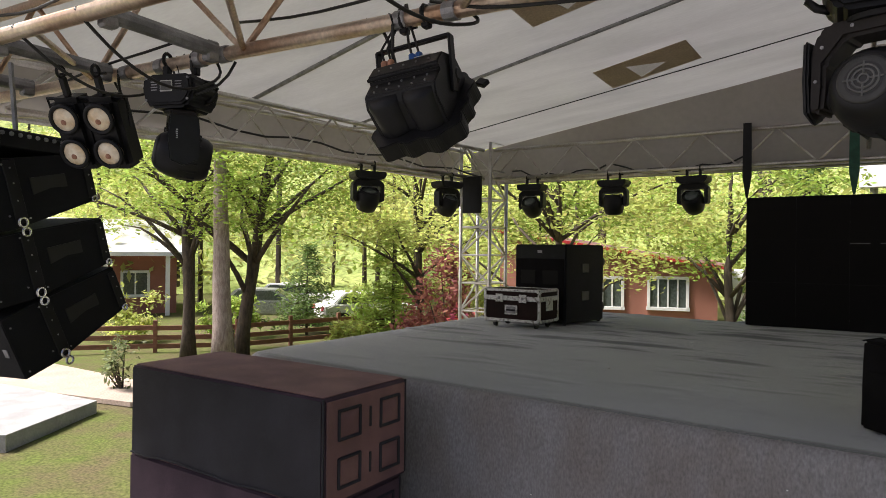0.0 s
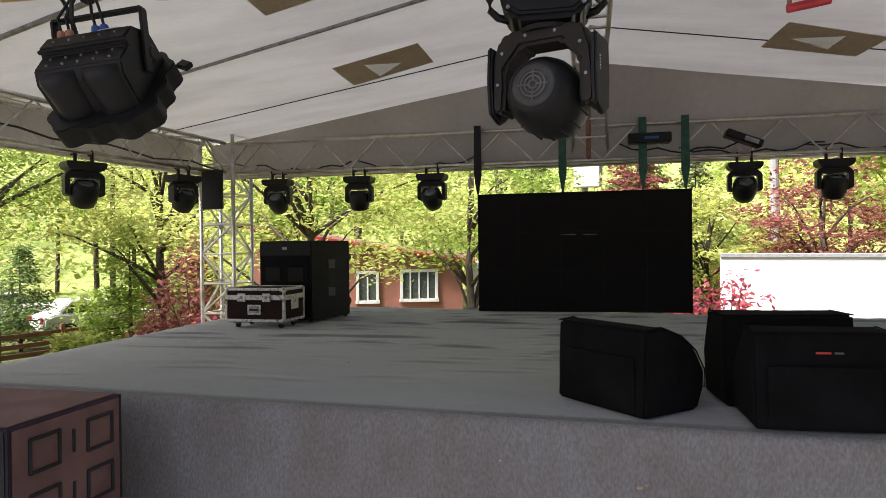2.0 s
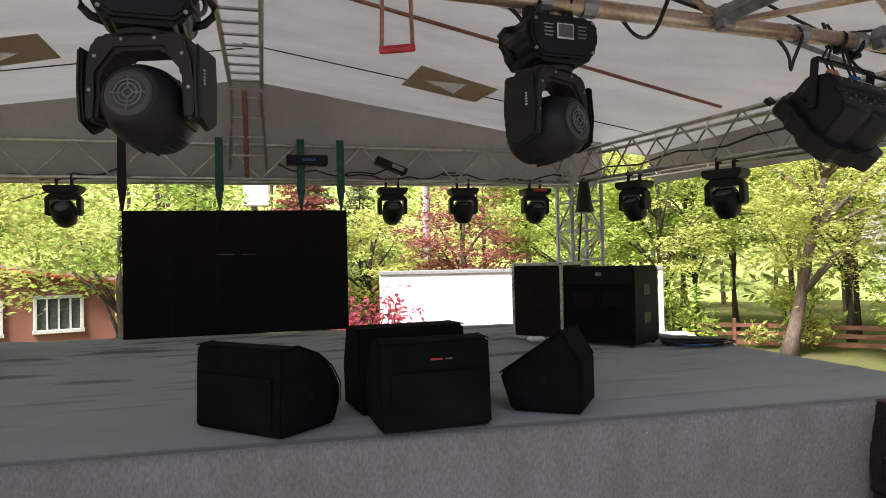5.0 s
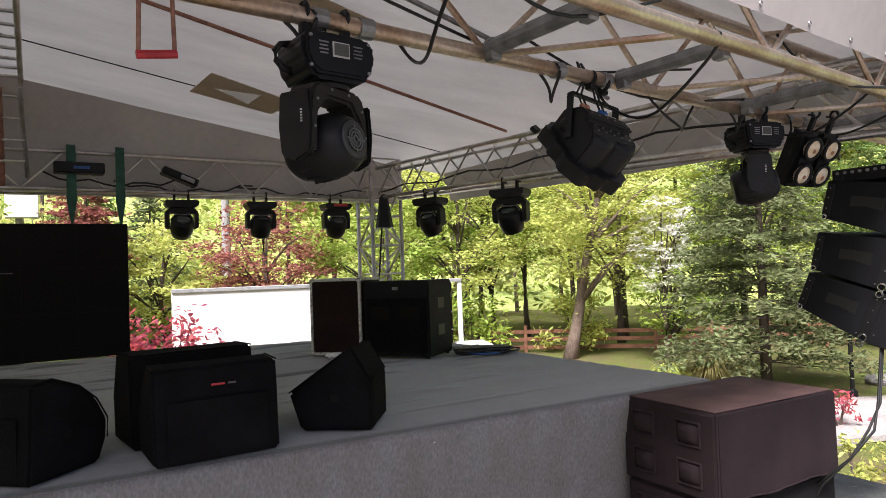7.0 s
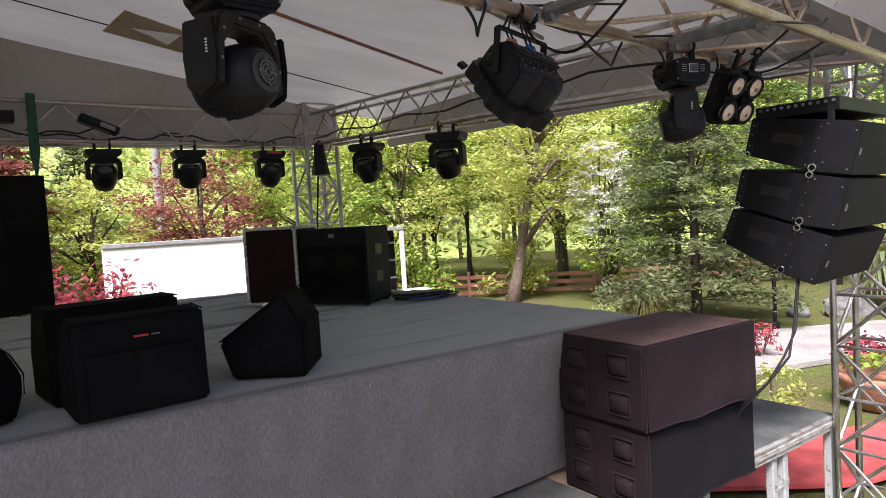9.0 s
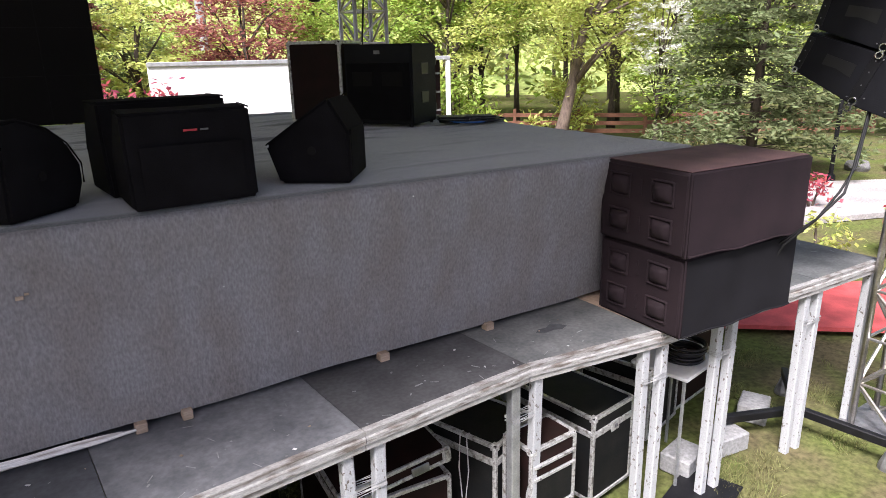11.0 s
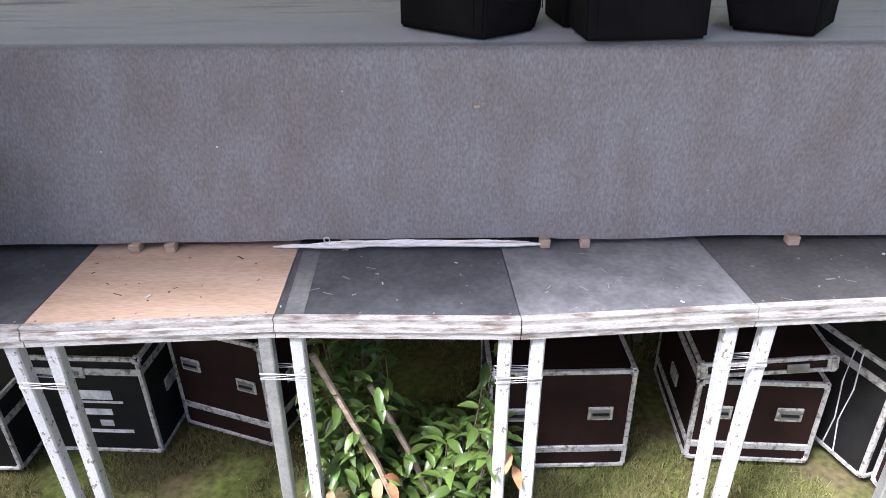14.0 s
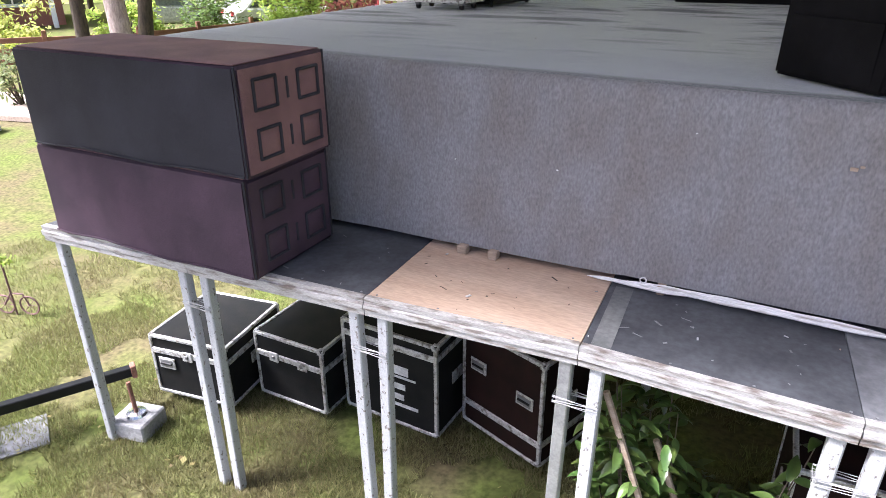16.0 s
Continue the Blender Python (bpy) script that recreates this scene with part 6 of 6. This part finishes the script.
# ---------------- garden, houses and woods round the stage ----------------
def fence(pts, label, h=0.95):
    th = thing("fence", pose(0, 0, 0), label, "fence", "wooden fences")
    for (x0, y0), (x1, y1) in zip(pts, pts[1:]):
        L, a = math.hypot(x1 - x0, y1 - y0), math.atan2(y1 - y0, x1 - x0)
        R = Matrix.Rotation(a, 4, "Z")
        n = max(1, round(L / 2.1))
        for i in range(n + 1):
            x, y = x0 + (x1 - x0) * i / n, y0 + (y1 - y0) * i / n
            part("post", box((0.12, 0.12, h + 0.15), (x, y, ground_z(x, y) + h / 2), 0.01, R), FENCE, th)
        for i in range(n):
            x, y = x0 + (x1 - x0) * (i + 0.5) / n, y0 + (y1 - y0) * (i + 0.5) / n
            for k in range(3):
                part("board", box((L / n - 0.02, 0.035, 0.15), (x, y, ground_z(x, y) + 0.2 + k * 0.29 + random.uniform(-0.015, 0.015)), 0.006, R), FENCE, th)
    return th


random.seed(21)
fence([(-30, 2), (-25, 6.5), (-20.2, 10.5), (-16.9, 14.2), (-14.8, 21.5)], "brown wooden post and board fence along the path")
fence([(9, 27), (15.1, 21.7), (20.4, 16.8), (27, 12)], "brown wooden post and board fence behind the lawn")
strip("concrete_slab", [(-12.6, 7.25), (-15.9, 6.9), (-20, 5.2), (-14, 3.0), (-11.4, 5.1)], CONCRETE, "low grey concrete slab in the lawn", "slab", 0.30, -0.25)


def window(house, x, z, w, h, y, panes=2):
    wd = part("window", box((w, 0.05, h), (x, y, z), 0.0), PANE, house, "window with white frame")
    for dx, dz, sx, sz in ((-w / 2, 0, 0.13, h + 0.13), (w / 2, 0, 0.13, h + 0.13), (0, h / 2, w + 0.13, 0.13), (0, -h / 2, w + 0.2, 0.15)):
        part("frame", box((sx, 0.12, sz), (x + dx, y - 0.04, z + dz), 0.01), WHITE, wd)
    for k in range(1, panes):
        part("mullion", box((0.07, 0.08, h), (x - w / 2 + w * k / panes, y - 0.03, z), 0.005), WHITE, wd)


hs = thing("house", pose(-5.2, 29.8, -0.2, 0, 0, 15), "low brown rendered house with white-framed windows", "house")
part("wall", box((9.5, 5.0, 3.0), (-4.75, 2.5, 1.5)), HOUSE, hs)
rf = prism([(-10.1, 4.4), (-10.1, 4.55), (0.5, 2.85), (0.5, 2.7)], 5.8, "y")
bmesh.ops.transform(rf, matrix=Matrix.Translation((0, 2.4, 0)), verts=rf.verts)
part("roof", rf, ROOF, hs, "pinkish sloping sheet roof")
gb = prism([(-9.5, 2.99), (-9.5, 4.3), (0.0, 2.78), (0.0, 2.75)], 4.9, "y")
bmesh.ops.transform(gb, matrix=Matrix.Translation((0, 2.5, 0)), verts=gb.verts)
part("gable", gb, HOUSE, hs)
fas = part("fascia", prism([(-10.15, 4.30), (-10.15, 4.42), (0.55, 2.72), (0.55, 2.58)], 0.06, "y"), REDROPE, hs, "dark red fascia board")
fas.location.y = -0.52
window(hs, -2.0, 1.55, 1.6, 1.35, -0.02, 4)
window(hs, -4.35, 1.5, 0.9, 1.35, -0.02, 2)
window(hs, -7.2, 1.5, 1.3, 1.35, -0.02, 3)
shed = thing("white_cabin", pose(-4.2, 30.4, -0.2), "narrow white cabin beside the brown house", "cabin")
part("wall", box((1.5, 2, 2.6), (0, 1, 1.3), 0.02), WHITE, shed)
part("sign", box((0.4, 0.03, 0.5), (0, -0.02, 1.9)), LEAF["straw"], shed, "small yellow notice")
h2 = thing("house", pose(-31.5, 16.5, -0.2, 0, 0, 60), "far pink house with a white veranda", "house")
part("wall", box((9, 6, 3.0), (0, 3, 1.5)), HOUSE, h2)
r2 = prism([(-1.6, 2.9), (3, 4.6), (7, 2.9), (7, 3.05), (3, 4.8), (-1.6, 3.1)], 10, "x")
part("roof", r2, WHITE, h2, "pale roof")
for x in (-4, -1.3, 1.3, 4):
    part("post", box((0.2, 0.2, 3.0), (x, -1.3, 1.5), 0.02), WHITE, h2)
window(h2, -2.6, 1.5, 1.2, 1.2, -0.02)
window(h2, 2.6, 1.5, 1.2, 1.2, -0.02)

# box truck behind the stage
tk = thing("box_truck", pose(3.74, 17.98, -0.2, 0, 0, -21.3), "long white box truck parked behind the stage with open side", "truck")
part("box", box((6.7, 2.4, 2.35), (3.35, 1.25, 1.85), 0.03), WHITE, tk, "white truck box")
part("roof_rail", box((7.55, 0.06, 0.10), (3.78, 0.02, 3.02), 0.01), GALV, tk)
part("base_rail", box((7.55, 0.06, 0.14), (3.78, 0.02, 0.72), 0.01), GALV, tk)
part("end_post", box((0.12, 0.12, 2.3), (7.5, 0.08, 1.85), 0.02), WHITE, tk)
part("back_wall", box((0.9, 0.05, 2.3), (7.1, 2.4, 1.85)), WHITE, tk)
part("end_roof", box((0.9, 2.4, 0.06), (7.1, 1.25, 3.0)), WHITE, tk)
part("cargo_panel", box((0.8, 0.06, 2.2), (7.1, 1.2, 1.85)), PLYBROWN, tk, "dark brown cargo inside")
for k in range(4):
    part("strap_bar", box((0.7, 0.05, 0.05), (7.1, 0.9, 1.1 + k * 0.5)), STEEL, tk)
for x in (1.2, 5.4, 6.4):
    w = part("wheel", tube((x, 0.05, 0.45), (x, 0.35, 0.45), 0.45, n=20), CABLE, tk)
    part("rim", tube((x, 0.02, 0.45), (x, 0.06, 0.45), 0.24, n=16), STEEL, w)
part("tail_lift", box((0.9, 1.6, 0.5), (8.0, 0.6, 0.95), 0.04), WHITE, tk, "white tail lift")


def car(m, mat, label):
    th = thing("car", m, label, "car", "parked cars")
    part("body", prism([(-2.1, 0.35), (2.1, 0.35), (2.15, 0.62), (2.0, 0.85), (1.1, 0.95), (-1.7, 1.0), (-2.1, 0.85)], 1.75, "y", 0.06), mat, th)
    part("cabin", prism([(-1.75, 0.95), (1.15, 0.93), (0.45, 1.42), (-1.2, 1.46)], 1.55, "y", 0.05), mat, th)
    for sy in (-1, 1):
        sw = part("side_window", prism([(-1.5, 1.0), (0.9, 0.98), (0.35, 1.36), (-1.1, 1.39)], 0.02, "y"), PANE, th)
        sw.location.y = sy * 0.785
        for x in (-1.3, 1.35):
            w = part("wheel", tube((x, sy * 0.72, 0.33), (x, sy * 0.9, 0.33), 0.33, n=18), CABLE, th)
            part("rim", tube((x, sy * 0.89, 0.33), (x, sy * 0.915, 0.33), 0.2, n=14), CHROME, w)
        part("headlight", box((0.08, 0.35, 0.14), (2.1, sy * 0.62, 0.7), 0.02), INK, th)
        part("tail_light", box((0.06, 0.25, 0.2), (-2.1, sy * 0.65, 0.8), 0.02), REDROPE, th)
    part("windscreen", prism([(1.12, 0.95), (0.47, 1.40), (0.49, 1.42), (1.15, 0.96)], 1.4, "y"), PANE, th)
    return th


car(pose(-22.3, 20.2, -0.1, 0, 0, 40), GREYPAINT, "silver-grey car parked behind the fence")
car(pose(-17.7, 21.6, -0.1, 0, 0, 60), WHITE, "white car parked behind the fence")
car(pose(-24.5, 24.0, -0.1, 0, 0, 35), WHITE, "white car parked farther behind")
# poles
for x, y, h, nm in ((7.95, 29.4, 9.5, "utility_pole"), (0.3, 36, 9.0, "utility_pole")):
    pl = thing(nm, pose(x, y, -0.2), "pale concrete utility pole with wires", "pole", "utility poles")
    part("pole", tube((0, 0, 0), (0, 0, h), 0.22, 0.15, 10), CONCRETE, pl)
    part("crossarm", box((1.8, 0.12, 0.12), (0, 0, h - 0.5), 0.01), STEEL, pl)
    if y > 30:
        part("meter_box", box((1.3, 0.6, 1.1), (0.1, -0.4, 6.9), 0.03), WHITE, pl, "white box on the pole")
for k in range(3):
    tagged(finish("overhead_wire", sweep([(-30, 40, 7.2 + k * 0.4), (0.3, 36, 7.2 + k * 0.4), (4, 32.6, 6.9 + k * 0.4), (7.95, 29.4, 7.2 + k * 0.4), (30, 22, 6.8 + k * 0.4)], 0.015, 4), CABLE), "thin overhead wire between poles", "wire", "overhead wires")
lp = thing("garden_lamp", pose(16.7, 8.1, -0.2), "thin dark garden lamp post beside the path", "lamp post")
part("post", tube((0, 0, 0), (0, 0, 3.0), 0.05, n=8), BLACK, lp)
part("base", lathe([(0.12, 0), (0.1, 0.2), (0.05, 0.26)], 10), BLACK, lp)
part("lamp_head", lathe([(0.04, 2.95), (0.16, 3.05), (0.18, 3.3), (0.05, 3.42)], 10), BLACK, lp)


def rock(x, y, s, seed):
    bm = bmesh.new()
    bmesh.ops.create_icosphere(bm, subdivisions=3, radius=s)
    for v in bm.verts:
        v.co *= 1 + 0.35 * noise.noise(v.co / s * 1.3 + Vector((seed, 0, 0)))
        v.co.z *= 0.6
    ob = finish("rock", bm, ROCK, smooth=False)
    ob.matrix_basis = pose(x, y, ground_z(x, y) + s * 0.3, 0, 0, seed * 40)
    tagged(ob, "rough grey boulder lying on the lawn", "rock", "boulders on the lawn")


for k, (x, y, s) in enumerate(((19.9, 7.7, 0.6), (20.8, 7.2, 0.5), (21.5, 7.9, 0.7), (19.0, 8.6, 0.3))):
    rock(x, y, s, k + 1)


def tuft(name, x, y, n, size, R, h, kind, label, seed):
    th = thing(name, pose(x, y, ground_z(x, y)), label, "plant", "garden plants")
    rng = np.random.default_rng(seed)
    v, f = [], []
    for k in range(n):
        a, l, o = rng.uniform(0, math.tau), h * rng.uniform(0.6, 1.1), rng.uniform(0.3, 1) * R
        d, s = np.array([math.cos(a), math.sin(a), 0]), np.array([-math.sin(a), math.cos(a), 0]) * size
        p0, p1, p2 = d * 0.1 * R, d * o * 0.55 + [0, 0, l], d * o * 1.1 + [0, 0, l * 0.45]
        b = len(v)
        v += [tuple(p0 - s), tuple(p0 + s), tuple(p1 + s), tuple(p1 - s), tuple(p2)]
        f += [(b, b + 1, b + 2, b + 3), (b + 3, b + 2, b + 4)]
    from_arrays("leaf_rosette", v, f, LEAF[kind], th)
    return th


tuft("ornamental_grass", 15.6, 11.0, 420, 0.02, 1.1, 0.85, "straw", "clump of arching straw-coloured ornamental grass", 1)
tuft("ornamental_grass", 14.7, 11.6, 300, 0.02, 0.8, 0.6, "yellow", "clump of arching yellow-green ornamental grass", 2)
tuft("yucca", 20.4, 7.2, 120, 0.05, 1.0, 1.6, "conifer", "spiky grey-green yucca among boulders", 3)
pt = thing("planter_bowl", pose(12.0, 4.15, -0.2), "wide terracotta planter bowl with red and green plants", "planter")
part("bowl", lathe([(0.38, 0), (0.52, 0.18), (0.64, 0.44), (0.68, 0.54), (0.60, 0.54), (0.54, 0.44), (0.1, 0.42)], 24), TERRACOTTA, pt, "terracotta bowl", True)
leaf_cloud("red_foliage", [(0.2, 0.1, 0.85), (-0.1, 0.3, 0.9), (0.4, -0.2, 0.8)], (0.25, 0.25, 0.2), 260, 0.09, LEAF["crimson"], pt, seed=4)
leaf_cloud("green_foliage", [(-0.3, -0.2, 0.75), (0.1, -0.3, 0.7), (-0.4, 0.2, 0.75)], (0.25, 0.25, 0.15), 300, 0.08, LEAF["green"], pt, seed=5)


def shrub(x, y, R, h, kind, n, size, label, seed):
    th = thing("shrub", pose(x, y, ground_z(x, y)), label, "shrub", "garden shrubs")
    r = random.Random(seed)
    cs = [(R * 0.7 * r.uniform(-1, 1), R * 0.7 * r.uniform(-1, 1), h * r.uniform(0.2, 0.9)) for k in range(16)]
    for k in range(6):
        part("stem", sweep([(0, 0, -0.03), tuple(c * 0.6 for c in cs[k]), cs[k]], [0.03, 0.02, 0.008], 5), BARK, th)
    leaf_cloud("foliage", cs, (R * 0.32, R * 0.32, h * 0.16), n, size, LEAF[kind], th, seed=seed)


shrub(13.7, 6.9, 0.45, 0.8, "crimson", 350, 0.07, "small red-leaved shrub by the path", 3)
shrub(10.2, 4.9, 0.5, 0.9, "yellow", 400, 0.06, "sparse yellow-green shrub with thin stems", 4)
shrub(2.85, 14.2, 0.9, 2.8, "crimson", 1500, 0.10, "crimson Japanese maple shrub behind the stage", 5)
shrub(3.75, 14.6, 0.7, 2.3, "crimson", 520, 0.09, "crimson Japanese maple shrub behind the stage", 6)
shrub(-8.9, 14.6, 1.3, 3.4, "red", 3800, 0.10, "dark red maple shrub near the tower", 7)
shrub(-7.6, 13.6, 0.7, 1.9, "crimson", 900, 0.08, "crimson flowering shrub near the tower", 8)
shrub(-14.0, 8.6, 0.5, 1.4, "conifer", 260, 0.10, "thin sapling beside the path", 9)
for k, (x, y, R, h, kd) in enumerate(((-19.5, 16, 1.2, 1.5, "green"), (-21.5, 13.2, 1.3, 1.9, "yellow"), (-15, 19.5, 1.4, 2.2, "green"), (-11.5, 19, 1.5, 2.4, "yellow"), (14, 19.5, 1.6, 2.6, "green"), (18, 18.6, 1.4, 2.2, "yellow"), (22.5, 16.5, 1.6, 2.4, "deep"), (11.5, 20.5, 1.7, 2.6, "deep"), (-13.2, 15.6, 0.9, 1.2, "yellow"))):
    shrub(x, y, R, h, kd, 1500, 0.13, "leafy garden shrub near the fence", 30 + k)

T = "broad leafy tree with fresh spring foliage in the garden"
tree(-16.5, 12.1, 3.2, 7.8, 3.6, "green", "dark-trunked tree with fresh green spring leaves", 5200, 0.13, 0.2, (-0.4, 0.2), seed=2)
tree(-15.3, 13.0, 3.2, 8.0, 4.0, "green", "forked dark-trunked tree with fresh green spring leaves", 5500, 0.13, 0.22, (0.9, 0.5), seed=3)
tree(-14.56, 11.83, 6.4, 10, 3.0, "green", "tall tree with a thick pale bare trunk", 1500, 0.14, 0.29, (-0.5, 0.1), bark=BARKPALE, seed=4, limbs=4, height=10)
tree(-12.0, 17.5, 2.6, 6.8, 3.4, "yellow", T, 5000, 0.14, 0.16, seed=5)
tree(-5.3, 13.3, 2.3, 6.0, 3.3, "yellow", "slender tree with light green leaves and fine branches", 4800, 0.11, 0.13, seed=6, limbs=16)
tree(-2.6, 17.5, 2.3, 6.2, 2.8, "green", T, 4000, 0.13, 0.14, seed=7, limbs=12)
tree(-9.0, 21.5, 2.8, 7.5, 3.4, "green", T, 6000, 0.15, 0.16, seed=8)
tree(7.75, 23.2, 1.8, 5.6, 2.6, "red", "purple-red leaved tree behind the truck", 4200, 0.14, 0.14, seed=9)
tree(2.3, 24.5, 1.5, 6.5, 1.4, "red", "purple-red leaved tree behind the LED wall", 4500, 0.14, 0.12, seed=10)
tree(4.8, 26.0, 1.0, 5.4, 2.4, "yellow", T, 5000, 0.15, 0.14, seed=11)
tree(11.8, 22.0, 1.5, 6.8, 2.9, "green", T, 6500, 0.14, 0.14, seed=12)
tree(16.8, 17.55, 2.2, 8.0, 3.0, "yellow", "leaning pale-trunked tree with yellow-green leaves", 7500, 0.13, 0.22, (1.5, -0.7), bark=BARKMID, seed=13)
tree(14.4, 20.8, 1.6, 7.8, 2.8, "yellow", T, 7000, 0.13, 0.14, seed=14)
tree(18.1, 14.4, 1.8, 5.4, 1.0, "white", "white-blossoming fruit tree on the lawn", 1500, 0.12, 0.09, seed=15)
tree(18.7, 14.6, 0.6, 3.4, 1.5, "green", "small leafy fruit tree beside the fence", 2200, 0.11, 0.09, seed=16)
tree(21.5, 19.5, 2.4, 9.5, 3.4, "yellow", T, 6500, 0.16, 0.15, seed=17)
tree(24.5, 15.0, 2.0, 9.0, 3.4, "green", T, 6000, 0.16, 0.15, seed=18)
tree(17.8, 23.5, 2.4, 9.5, 3.2, "green", T, 6000, 0.16, 0.13, seed=19)
tree(26.0, 10.5, 2.0, 8.5, 3.2, "deep", T, 6000, 0.17, 0.15, seed=20)
for k in range(12):
    a = 0.35 + 0.07 * k
    tree(31 * math.sin(a), 31 * math.cos(a), 3.0, 12, 2.6, ("yellow", "green", "yellow")[k % 3], "slender woodland tree with thin upright trunk", 2600, 0.22, 0.12, (0.6 * math.sin(k * 5), 0), seed=40 + k, limbs=7, clumps=60, group="woodland trees")
conifer(16.5, 10.05, 8.6, 2.75, 26000, 0.075, "broad grey-green pine tree standing on the lawn", seed=1, z0=0.7)
conifer(-18.0, 18.4, 3.6, 1.5, 4000, 0.08, "small bushy conifer behind the fence", "deep", seed=2)
conifer(-13.0, 17.4, 4.4, 1.5, 5000, 0.08, "light green conifer behind the fence", "green", seed=3)
conifer(-1.8, 27.5, 8.5, 2.4, 5000, 0.14, "dark conifer behind the LED wall", "deep", seed=4)
conifer(2.6, 30.0, 9.0, 2.6, 5000, 0.14, "dark conifer behind the LED wall", "deep", seed=5)
conifer(5.2, 31.5, 8.0, 2.6, 5000, 0.14, "dark conifer behind the truck", "conifer", seed=6)


def woods():
    """The far woods on the slopes, one mass of leaves and thin trunks."""
    rng = np.random.default_rng(7)
    cs, kinds = [], []
    for k in range(520):
        a = rng.uniform(-1.45, 1.5)
        d = rng.uniform(36, 75)
        z = 0.12 * max(0, d - 36) + rng.uniform(0.5, 9.5)
        cs.append((d * math.sin(a), d * math.cos(a), z))
    cs = np.array(cs)
    # the pale leaves carry the haze of distance in their colour
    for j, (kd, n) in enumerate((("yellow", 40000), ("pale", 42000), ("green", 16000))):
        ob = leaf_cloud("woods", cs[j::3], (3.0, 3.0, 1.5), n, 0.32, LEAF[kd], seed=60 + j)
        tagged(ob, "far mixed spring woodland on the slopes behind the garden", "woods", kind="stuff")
    tk = bmesh.new()
    for k in range(70):
        a, d = rng.uniform(-1.4, 1.45), rng.uniform(34, 55)
        x, y = d * math.sin(a), d * math.cos(a)
        tube((x, y, -0.5), (x + rng.uniform(-0.8, 0.8), y, 12), 0.16, 0.08, 6, bm=tk)
    tagged(finish("woods_trunks", tk, BARK), "thin dark trunks of the far woodland", "woods", kind="stuff")
    v, f = [], []
    m = 80
    for i in range(m + 1):
        a = -1.8 + 3.6 * i / m
        for d, z in ((48, -1.0), (62, 3.0), (85, 13), (110, 26 + 3 * math.sin(i * 0.5))):
            v.append((d * math.sin(a), d * math.cos(a), z + 1.0 * noise.noise((i * 0.3, d * 0.1, 0))))
    for i in range(m):
        for j in range(3):
            b = i * 4 + j
            f.append((b, b + 4, b + 5, b + 1))
    tagged(from_arrays("backdrop_hill", v, f, HILL_HAZY), "wooded green hill slope behind the garden", "hill", kind="structure")


# hill green lightened so that its colour imitates distant haze
HILL_HAZY = material("hill_woods_hazy", (0.42, 0.48, 0.17), 0.95, second=(0.24, 0.31, 0.10), scale=0.35, fine=2.5, amount=0.7, bump=0.8, spec=0.1)
woods()
